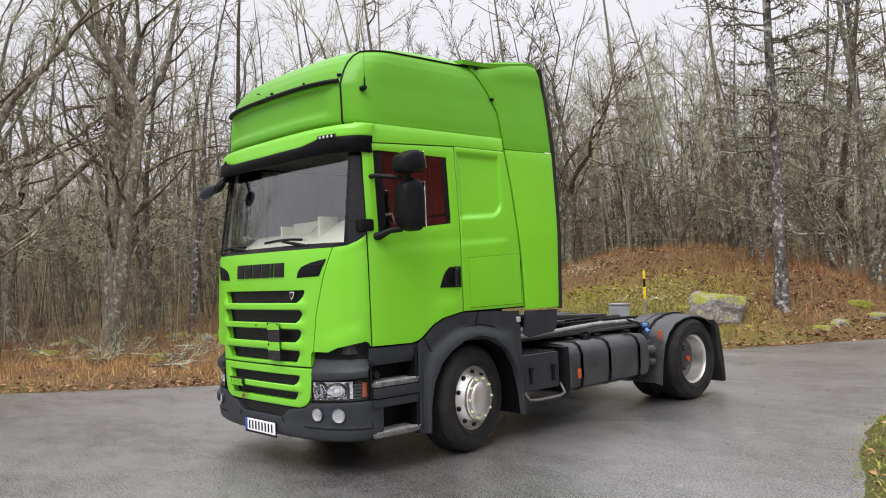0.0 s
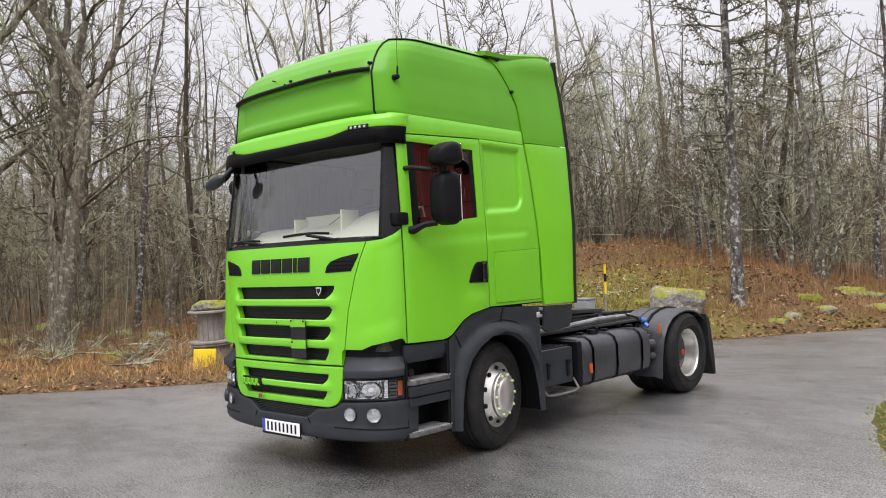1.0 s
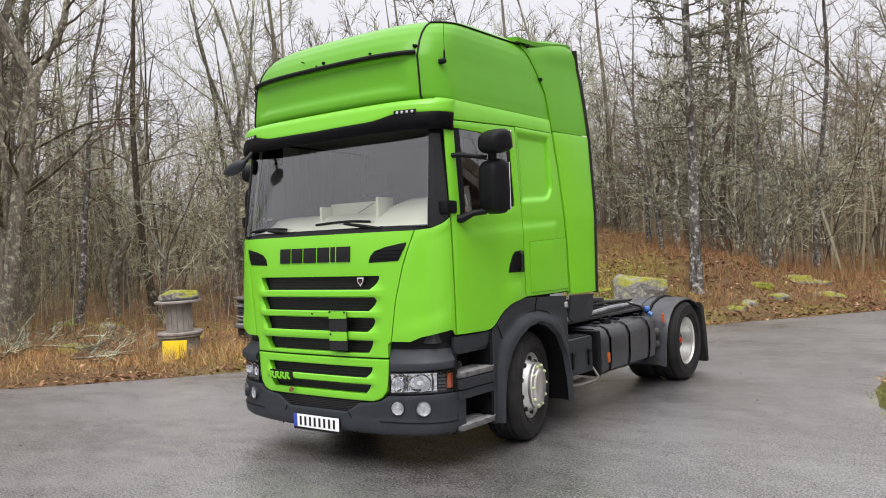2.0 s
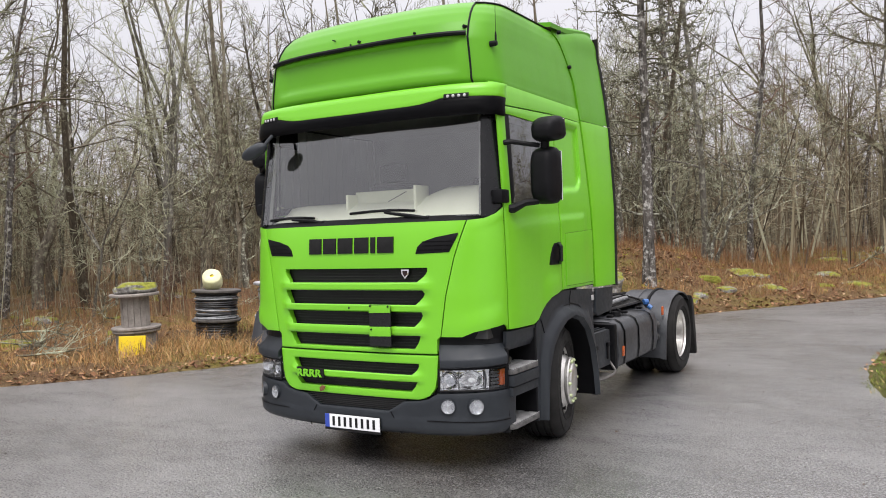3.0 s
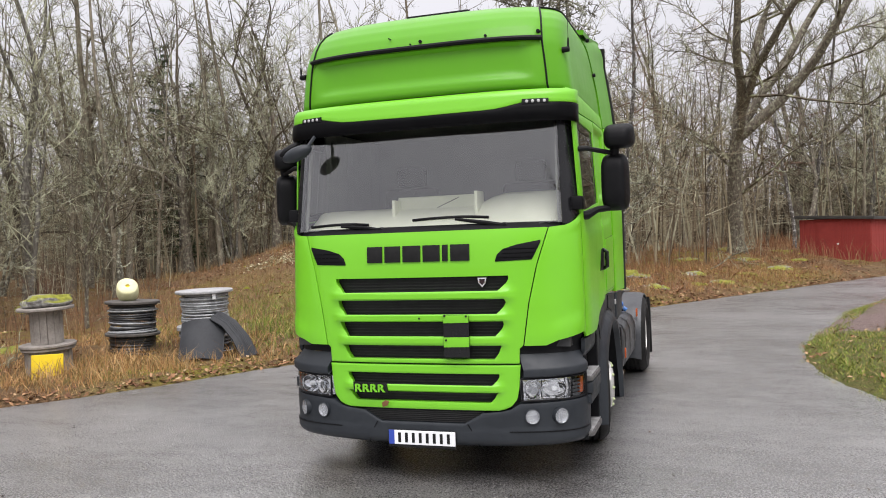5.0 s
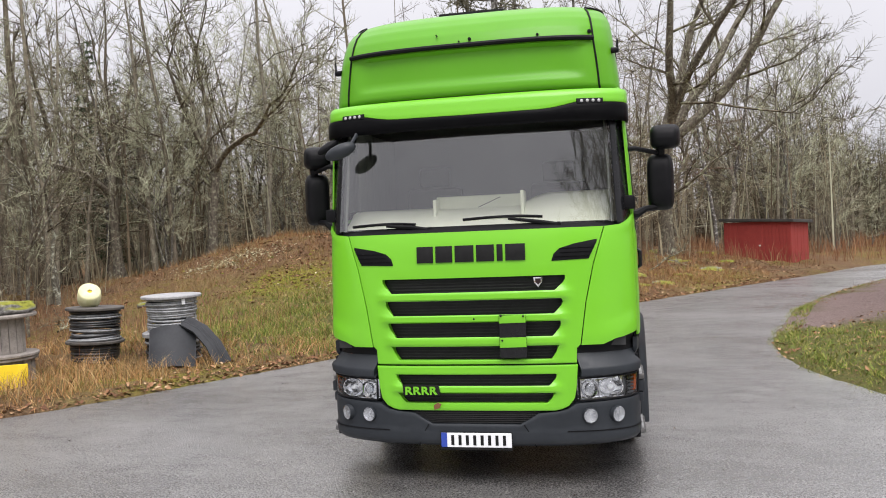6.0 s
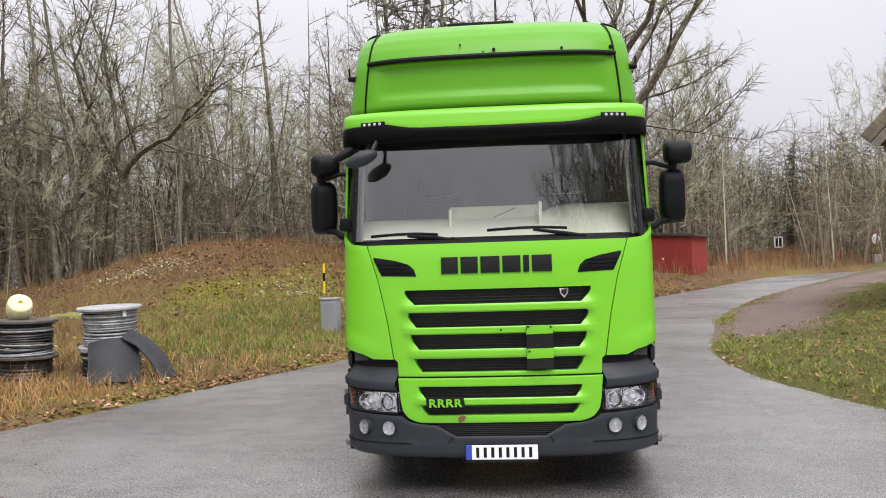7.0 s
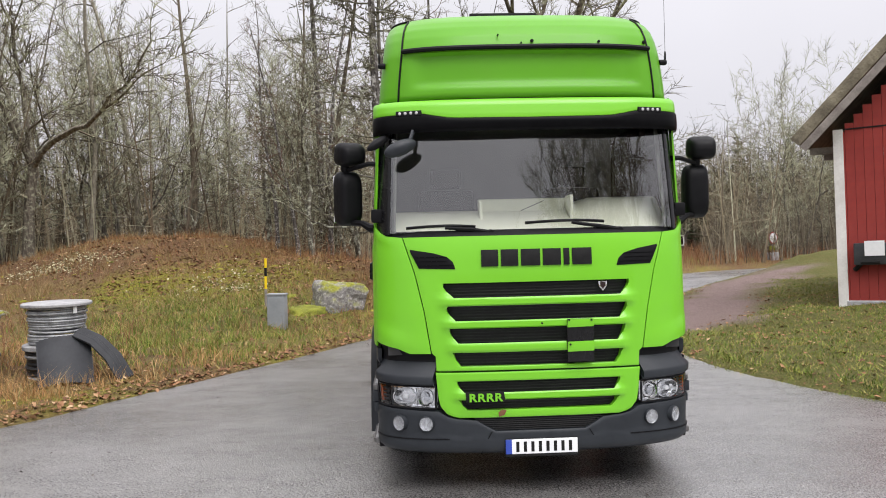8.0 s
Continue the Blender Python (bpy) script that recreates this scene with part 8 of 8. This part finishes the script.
ang = math.degrees(math.atan2(u.y, u.x))
door_p = Vector((*ca, 0)) + u * 1.15
bm = box(bmesh.new(), (-0.45, -0.04, 0.02), (0.45, -0.026, 1.78), 0.004, 1)
ob = part("shed_door", bm, "falu", shed)
ob.matrix_basis = pose(door_p.x, door_p.y, 0, 0, 0, ang)
bm = box(bmesh.new(), (0.30, -0.07, 0.92), (0.38, -0.04, 0.98), 0.01, 1)
h = part("shed_handle", bm, "white_wood", ob)

# barn gable with white corner board, broad eaves and an old mossy roof
bx, by, gz = 8.05, 10.55, ground_z(8.05, 10.55)
WIDE, LONG, WALL, RISE = 6.0, 8.0, 3.62, 3.0
TURN_B = -37
barn = empty("barn", pose(bx, by, gz, 0, -1.0, TURN_B), "old red barn with white corner boards and mossy roof", "barn")
boarded(barn, (0, 0), (WIDE, 0), 0.12, WALL, 0.17, "falu", top=lambda s: WALL + RISE * (1 - abs(2 * s - 1)) - 0.12)
boarded(barn, (0, LONG), (0, 0), 0.12, WALL, 0.20, "falu")
boarded(barn, (WIDE, 0), (WIDE, LONG), 0.12, WALL, 0.20, "falu")
boarded(barn, (WIDE, LONG), (0, LONG), 0.12, WALL, 0.25, "falu", top=lambda s: WALL + RISE * (1 - abs(2 * s - 1)) - 0.12)
bm = box(bmesh.new(), (-0.05, -0.05, 0.0), (0.14, 0.05, WALL + 0.02), 0.006, 1)
part("corner_board", bm, "white_wood", barn, "white corner board")
bm = box(bmesh.new(), (0.14, -0.035, WALL + 0.0), (WIDE - 0.1, -0.022, WALL + 0.03), 0.003, 1)
part("gable_seam", bm, "ink", barn)
bm = box(bmesh.new(), (0.1, -0.06, -0.25), (WIDE, LONG, 0.13), 0.02, 1)
part("stone_footing", bm, "flange", barn, "pale stone footing")
for s in (0, 1):
    a, b = Vector((-0.62 if s == 0 else WIDE + 0.62, 0, WALL - 0.28)), Vector((WIDE / 2, 0, WALL + RISE + 0.42))
    nrm = (Vector((b.z - a.z, 0, -(b.x - a.x))).normalized()) * (-1 if s == 0 else 1)
    if nrm.z < 0:
        nrm = -nrm
    bm = bmesh.new()
    prism(bm, [(0.0, 0.0), (1.0, 0.0), (1.0, 1.0), (0.0, 1.0)], lambda p, q, d: a + (b - a) * p + nrm * (0.24 - d) + Vector((0, -0.48 + (LONG + 0.9) * q, 0)), 0.24, 0.03)
    part("barn_roof", bm, "old_roof", barn, "grey mossy roof with broken edge")
    bm = bmesh.new()
    prism(bm, [(0.0, 0.0), (1.0, 0.0), (1.0, 1.0), (0.0, 1.0)], lambda p, q, d: a + (b - a) * p - nrm * (0.02 + 0.16 * q) + Vector((0, -0.50 + d, 0)), 0.03, 0.004)
    part("barge_board", bm, "old_wood", barn, "weathered grey barge board")
for k in range(5):
    bm = bmesh.new()
    box(bm, (-0.55, 0.3 + k * 1.7, WALL - 0.42), (0.1, 0.42 + k * 1.7, WALL - 0.28), 0.004, 1)
    part("eaves_beam", bm, "old_wood", barn)
bm = box(bmesh.new(), (0.28, -0.22, 0.86), (1.5, -0.03, 1.30), 0.02, 2)
mail = part("notice_box", bm, "tank", barn, "dark box on the gable with a white notice")
part("notice", box(bmesh.new(), (0.48, -0.235, 1.04), (0.84, -0.222, 1.34), 0.003, 1), "white", mail, "white paper notice")
bm = bmesh.new()
tube(bm, [(0.28, -0.05, 0.76), (0.42, -0.18, 0.90), (0.75, -0.2, 0.92)], 0.05, 8)
part("hose_loop", bm, "rubber", mail)

# round road sign on a post, far down the track
x, y = 18.6, 36.4
post = empty("road_sign", pose(x, y, ground_z(x, y) - 0.25, 0, 0, 24), "round white road sign with red rim on a post", "road sign")
bm = bmesh.new()
tube(bm, [(0, 0, -0.2), (0, 0, 1.7)], 0.03, 8)
part("sign_post", bm, "box_grey", post)
for r, d, m, nm in ((0.33, 0.0, "falu", "sign_rim"), (0.265, 0.006, "white", "sign_face")):
    bm = bmesh.new()
    lathe(bm, [(0.0, 0.012), (r - 0.01, 0.012), (r, 0.006), (r, -0.006), (0.0, -0.006)], pose(0, -0.04 - d, 1.38, 0, 0, -90), 28)
    part(nm, bm, m, post)
part("sub_plate", box(bmesh.new(), (-0.3, -0.05, 0.72), (0.3, -0.035, 0.95), 0.005, 1), "moss", post, "dull yellow-green plate under the sign")
part("base_block", box(bmesh.new(), (-0.25, -0.2, -0.2), (0.25, 0.2, 0.6), 0.03, 1), "flange", post, "pale concrete block")

# small red cabin far off among the trees
cabin = empty("cabin", pose(18.0, 50.5, -0.75, 0, 0, -14) @ Matrix.Diagonal((0.9, 0.9, 0.9, 1)), "small red cabin with white-framed windows among trees", "cabin")
boarded(cabin, (-1.3, 0), (0.1, 0), 0, 1.5, 0.16, "dark_wood")
boarded(cabin, (0.1, 0), (1.3, 0), 0, 1.5, 0.16, "falu")
boarded(cabin, (1.3, 0), (1.3, 2.5), 0, 1.5, 0.2, "falu")
boarded(cabin, (-1.3, 2.5), (-1.3, 0), 0, 1.5, 0.2, "falu")
bm = bmesh.new()
prism(bm, [(-1.6, 1.45), (0, 1.75), (1.6, 1.45), (1.6, 1.55), (0, 1.95), (-1.6, 1.55)], lambda a, b, d: Vector((a, -0.3 + d, b)), 3.2, 0.01)
part("cabin_roof", bm, "roof_felt", cabin)
boarded(cabin, (0.1, 0.9), (1.1, 0.9), 1.6, 2.9, 0.16, "dark_wood")
bm = bmesh.new()
prism(bm, [(-0.1, 2.85), (0.6, 3.3), (1.3, 2.85), (1.3, 2.95), (0.6, 3.42), (-0.1, 2.95)], lambda a, b, d: Vector((a, 0.7 + d, b)), 1.6, 0.01)
part("cabin_roof", bm, "roof_felt", cabin)
for cx, cy, z0, w, hh in ((0.6, 0.86, 1.85, 0.62, 0.85), (-0.85, -0.04, 0.45, 0.5, 0.9), (-0.2, -0.04, 0.1, 0.14, 1.35)):
    bm = bmesh.new()
    for lo, hi in (((-w / 2, z0), (-w / 2 + 0.09, z0 + hh)), ((w / 2 - 0.09, z0), (w / 2, z0 + hh)), ((-w / 2, z0), (w / 2, z0 + 0.09)), ((-w / 2, z0 + hh - 0.09), (w / 2, z0 + hh)), ((-0.03, z0), (0.03, z0 + hh))):
        box(bm, (cx + lo[0], cy - 0.05, lo[1]), (cx + hi[0], cy, hi[1]))
    win = part("window_frame", bm, "white_wood", cabin, "white window frame")
    part("pane", box(bmesh.new(), (cx - w / 2, cy - 0.012, z0), (cx + w / 2, cy - 0.006, z0 + hh)), "gloss", win)

# fallen branches
for k, (x, y, ln, turn) in enumerate([(-9.6, 1.0, 2.2, 120), (-10.4, 0.6, 2.4, 170), (-9.9, 1.7, 2.2, 40), (-10.8, 1.6, 2.6, 200), (-8.9, 1.6, 2.6, 150), (-9.3, 2.4, 2.2, 190), (-8.6, 2.9, 1.8, 130), (-10.2, 3.4, 2.8, 30), (-7.9, 2.2, 1.5, 75), (-10.9, 6.2, 2.5, 160), (2.0, 20.4, 2.0, 50), (-9.6, 8.0, 2.0, 110)]):
    rng_b = np.random.default_rng(300 + k)
    lim = Limbs()
    main = wander(rng_b, (0, 0, 0.08), (1, 0, 0.10), ln, 7, 0.12, 0.0)
    lim.limb(main, np.linspace(0.020, 0.006, 8), 6)
    b, t, r = [], [], []
    for j in range(26):
        p, d = along(main, 0.1 + 0.9 * rng_b.random())
        w = d * 0.6 + rng_b.normal(0, 0.5, 3) + np.array([0, 0, 0.35])
        sub = wander(rng_b, p, w, 0.3 + 0.6 * rng_b.random(), 3, 0.25)
        lim.limb(sub, np.linspace(0.007, 0.003, 4), 4)
        for _q in range(6):
            p3, d3 = along(sub, 0.2 + 0.8 * rng_b.random())
            w3 = d3 + rng_b.normal(0, 0.7, 3)
            b.append(p3), t.append(p3 + w3 / np.linalg.norm(w3) * 0.18), r.append(0.004)
    lim.spikes(b, t, r)
    ob = lim.link("fallen_branch", "lichen_twig", None)
    tagged(ob, "fallen branch grey with lichen in the grass", "branch", "fallen branches")
    ob.matrix_basis = pose(x, y, ground_z(x, y) + 0.02, 0, 0, turn)

# ---- grass, leaves and grit: countless, one sheet of each ----
def blades(name, x, y, z, tall, wide, lean, mat, label, category, seed):
    """Bent tapered blades at the places given."""
    rng = np.random.default_rng(seed)
    n = len(x)
    az = rng.uniform(0, 6.283, n)
    side = np.stack([np.cos(az), np.sin(az), np.zeros(n)], 1)
    laz = rng.uniform(0, 6.283, n)
    tip = np.stack([np.cos(laz), np.sin(laz), np.zeros(n)], 1) * (tall * lean * rng.random(n))[:, None]
    base = np.stack([x, y, z], 1)
    mid = base + tip * 0.35 + np.stack([np.zeros(n), np.zeros(n), tall * 0.55], 1)
    top = base + tip + np.stack([np.zeros(n), np.zeros(n), tall], 1)
    w = (wide * (0.6 + 0.8 * rng.random(n)))[:, None]
    V = np.stack([base - side * w, base + side * w, mid + side * w * 0.7, mid - side * w * 0.7, top], 1).reshape(-1, 3)
    i = np.arange(n)[:, None] * 5
    F = (i + np.array([[0, 1, 2, 3]])).tolist() + (i + np.array([[3, 2, 4]])).tolist()
    ob = raw(name, V, F, mat, None, "", 0)
    return tagged(ob, label, category, kind="stuff")


def scatter(n, x0, x1, y0, y1, seed, keep):
    rng = np.random.default_rng(seed)
    x, y = rng.uniform(x0, x1, n), rng.uniform(y0, y1, n)
    gap = edge_gap(x, y)
    wood = is_wood(x, y)
    clump = lumps(x, y, 1.3, 21) + 0.7 * lumps(x, y, 0.45, 33)
    tuft = lumps(x, y, 2.7, 77)
    ok = keep(x, y, gap, wood, np.clip(clump, -1, 1) * 0.55 + tuft * 1.15, rng)
    x, y, gap = x[ok], y[ok], gap[ok]
    return x, y, height(x, y, gap) - 0.01, gap, clump[ok]


off_thing = lambda x, y: (np.hypot(x + 7.0, y - 3.66) > 0.38) & (np.hypot(x + 6.68, y - 5.02) > 0.42) & (np.hypot(x + 5.72, y - 5.62) > 0.50)
# tall dry grass on the verge towards the wood
x, y, z, gap, cl = scatter(270000, -17, 6, -6, 24, 1, lambda x, y, g, w, c, r: w & (g > 0.04) & off_thing(x, y) & (r.random(len(x)) < np.clip((0.95 - g / 7.5) * np.clip(0.80 + 1.1 * c, 0.16, 1), 0, 1) * np.where(bell(x, y, -4.9, 9.6, 2.6, 3) > 0.4, 0.12, np.where((y > 9) & (x > -10), 0.25, 1))))
rs = np.random.default_rng(2)
near = np.clip(gap / 0.9, 0.22, 1)
blades("dry_grass", x, y, z, (0.10 + 0.24 * rs.random(len(x))) * near * (0.75 + 0.5 * np.clip(cl, -0.5, 1)), 0.0038, 1.6, "dry_grass", "tan dry grass on the road verge", "grass", 3)
# heath on the mound and under the wood's edge
x, y, z, gap, cl = scatter(105000, -14, 6, 9, 30, 4, lambda x, y, g, w, c, r: w & (g > 0.5) & (r.random(len(x)) < np.clip((0.42 + 0.9 * c) * (0.12 + bell(x, y, -6.6, 17.8, 5.0, 2.4) + bell(x, y, -0.2, 16.5, 3.5, 3.8) + 0.6 * (y > 19)), 0.02, 0.9)))
blades("heath_grass", x, y, z, 0.06 + 0.17 * rs.random(len(x)), 0.0055, 1.1, "heath", "brown heath grass on the mound", "grass", 5)
# tussocks
x, y, z, gap, cl = scatter(150000, -15, 5, -3, 21, 41, lambda x, y, g, w, c, r: w & (g > 0.5) & off_thing(x, y) & (c > 0.30) & (r.random(len(x)) < np.clip((c - 0.25) * 2.6, 0, 0.9)))
blades("tussock_grass", x, y, z, 0.14 + 0.22 * rs.random(len(x)), 0.004, 1.3, "tussock", "pale brown tussocks of withered grass", "grass", 42)
# green grass on the mound's foot
x, y, z, gap, cl = scatter(80000, -9.5, -1, 5.5, 15, 6, lambda x, y, g, w, c, r: w & (g > 0.15) & (r.random(len(x)) < np.clip((bell(x, y, -4.9, 9.4, 2.4, 2.8) + 0.8 * bell(x, y, -4.7, 8.3, 0.9, 0.9) + 0.45 * bell(x, y, -5.6, 12.2, 2.6, 1.6)) * (0.55 + 1.0 * c), 0, 1)))
blades("green_grass", x, y, z, 0.05 + 0.12 * rs.random(len(x)), 0.006, 1.5, "turf_blade", "green grass at the foot of the mound", "grass", 7)
# turf on the inner side of the bend
x, y, z, gap, cl = scatter(170000, 3.0, 13, -2.5, 24, 8, lambda x, y, g, w, c, r: ~w & (g > 0.0) & (track_gap(x, y) + 0.3 * c > 0.95 + 0.5 * r.random(len(x))) & (r.random(len(x)) < np.clip((1.15 - (y - 2) / 26) * (0.62 + 0.6 * c), 0.05, 1)))
blades("turf", x, y, z, (0.02 + 0.04 * rs.random(len(x))) * np.clip(0.4 + gap / 0.5, 0.4, 1.2), 0.006, 1.8, "turf_blade", "short green turf strewn with leaves", "grass", 9)


x, y, z, gap, cl = scatter(90000, 2.6, 8, -2.5, 13, 18, lambda x, y, g, w, c, r: ~w & (g > -0.10) & (g < 0.35) & (r.random(len(x)) < np.clip(0.55 + 0.9 * c, 0.05, 1)))
blades("turf_fringe", x, y, np.where(gap < 0.03, -0.005, z), (0.02 + 0.05 * rs.random(len(x))) * np.clip(0.5 + gap / 0.3, 0.4, 1.2), 0.006, 2.0, "turf_blade", "ragged grass fringe over the asphalt's edge", "grass", 19)


def litter(name, x, y, z, size, mat, label, seed):
    """Small curled leaves lying at all angles."""
    rng = np.random.default_rng(seed)
    n = len(x)
    az, s = rng.uniform(0, 6.283, n), size * (0.5 + rng.random(n))
    u = np.stack([np.cos(az), np.sin(az), rng.normal(0, 0.3, n)], 1) * s[:, None]
    v = np.stack([-np.sin(az), np.cos(az), rng.normal(0, 0.3, n)], 1) * (s * 0.62)[:, None]
    c = np.stack([x, y, z + 0.012 + 0.02 * rng.random(n)], 1)
    lift = np.array([[0, 0, 1.0]]) * (s * 0.35)[:, None]
    V = np.stack([c - u, c - v + lift * 0.6, c + u, c + v + lift * 0.6, c + lift * 0.1], 1).reshape(-1, 3)
    i = np.arange(n)[:, None] * 5
    F = np.concatenate([i + np.array([[0, 1, 4]]), i + np.array([[1, 2, 4]]), i + np.array([[2, 3, 4]]), i + np.array([[3, 0, 4]])]).tolist()
    return tagged(raw(name, V, F, mat, None, "", 0), label, "leaves", kind="stuff")


x, y, z, gap, cl = scatter(90000, -17, 9, -6, 32, 10, lambda x, y, g, w, c, r: (g > -0.05) & (r.random(len(x)) < np.where(w, np.clip(0.35 - 0.5 * c, 0.05, 0.8) * np.where(g < 0.5, 3.5, 1), np.clip(0.30 - 0.5 * c, 0.02, 0.55) * (track_gap(x, y) > 0.7))))
z = np.where(gap < 0.03, 0.004, z)
litter("fallen_leaves", x, y, z, 0.031, "leaf", "brown fallen leaves on verge and ground", 11)
# leaves heaped along the road's edge, over the mound and under the wood's border
x, y, z, gap, cl = scatter(260000, -14, 7, -4, 30, 61, lambda x, y, g, w, c, r: w & (g > -0.10) & off_thing(x, y) & (r.random(len(x)) < np.clip(np.where(g < 0.45, 0.55 * np.exp(-np.abs(g - 0.1) / 0.16), 0.0) + (0.5 - c) * (0.55 * bell(x, y, -6.2, 16.0, 4.2, 3.0) + 0.6 * bell(x, y, -0.2, 16.0, 3.4, 4.6) + 0.30 * (y > 19)), 0, 0.8)))
z = np.where(gap < 0.03, 0.004, z)
litter("leaf_drift", x, y, z, 0.036, "leaf", "drifts of brown leaves on verge and mound", 62)
# cushions of moss on the mound and along the wood's edge
x, y, z, gap, cl = scatter(26000, -15, 7, -3, 31, 63, lambda x, y, g, w, c, r: w & (g > 0.7) & off_thing(x, y) & (r.random(len(x)) < np.clip((c - 0.05) * (0.10 + 0.9 * bell(x, y, -6.4, 14.6, 3.6, 2.0) + 0.8 * bell(x, y, 0.0, 15.2, 2.6, 4.0) + 0.5 * bell(x, y, 3.2, 26.0, 3.0, 4.5) + 0.4 * bell(x, y, -11.5, 4.0, 3.0, 5.0)), 0, 0.8)))
rng_m = np.random.default_rng(64)
V, F = [], []
for px, py, pz in zip(x, y, z):
    r0, hh = 0.025 + 0.075 * rng_m.random() ** 2, 0.02 + 0.03 * rng_m.random()
    base = len(V)
    for ring, (q, up) in enumerate(((1.0, -0.02), (0.82, 0.55), (0.45, 0.92))):
        for j in range(8):
            a = j * math.pi / 4 + ring * 0.3
            w = r0 * q * (0.75 + 0.5 * rng_m.random())
            V.append((px + w * math.cos(a), py + w * math.sin(a), pz + hh * up * (0.8 + 0.4 * rng_m.random()) - 0.012))
    V.append((px, py, pz + hh - 0.012))
    F += [(base + i * 8 + j, base + i * 8 + (j + 1) % 8, base + i * 8 + 8 + (j + 1) % 8, base + i * 8 + 8 + j) for i in range(2) for j in range(8)]
    F += [(base + 16 + j, base + 16 + (j + 1) % 8, base + 24) for j in range(8)]
tagged(raw("moss_cushions", V, F, "moss_clump", None, "", 70), "yellow-green cushions of moss among leaves", "moss", kind="stuff")
# a few leaves and grit on the road
rng_g = np.random.default_rng(12)
x, y = rng_g.uniform(-9, 7, 3600), rng_g.uniform(-6, 16, 3600)
gap = edge_gap(x, y)
ok = (gap < -0.05) & (rng_g.random(3600) < np.exp(gap / 1.6) + 0.13)
litter("road_leaves", x[ok], y[ok], np.full(ok.sum(), -0.006), 0.012, "grit", "scattered small leaves and grit on asphalt", 13)
# pale stones and bleached moss on the mound
x, y, z, gap, cl = scatter(60000, -14, -3, 12, 22, 14, lambda x, y, g, w, c, r: w & (r.random(len(x)) < 0.9 * np.clip(1.5 * bell(x, y, -10.0, 16.2, 1.15, 0.55) + 0.9 * bell(x, y, -5.2, 13.9, 1.0, 0.9) * (c > -0.1), 0, 1)))
litter("pale_moss", x, y, z, 0.030, "bleached", "pale bleached moss and leaves on the mound", 15)
# fern tufts and dead stalks at the wood's edge
x, y, z, gap, cl = scatter(56000, -17, 8, -4, 33, 16, lambda x, y, g, w, c, r: w & (g > 0.8) & (g < 9) & (bell(x, y, -6.5, 13.0, 5.0, 4.4) < 0.45) & (r.random(len(x)) < np.clip((0.25 + 0.9 * c) * np.clip(g / 2.4, 0.2, 1) * np.where((x > -4) & (y < 22), 2.0, 1), 0.0, 0.9)))
blades("dead_stalks", x, y, z, (0.30 + 0.6 * rs.random(len(x))) * np.clip(gap / 3.5, 0.35, 1), 0.004, 0.5, "stalk", "reddish-brown dead stalks at the wood's edge", "stalks", 17)
# dead brambles beyond the shed and along the far bend
x, y, z, gap, cl = scatter(16000, 4, 25, 27, 50, 51, lambda x, y, g, w, c, r: w & (g > 0.7) & (np.hypot(x - 7.2, y - 31) > 2.6) & (r.random(len(x)) < np.clip(0.45 + 0.9 * c, 0.05, 0.9)))
blades("brambles", x, y, z, 0.25 + 0.75 * rs.random(len(x)), 0.010, 0.8, "stalk", "brown dead brambles and tall withered grass", "stalks", 52)
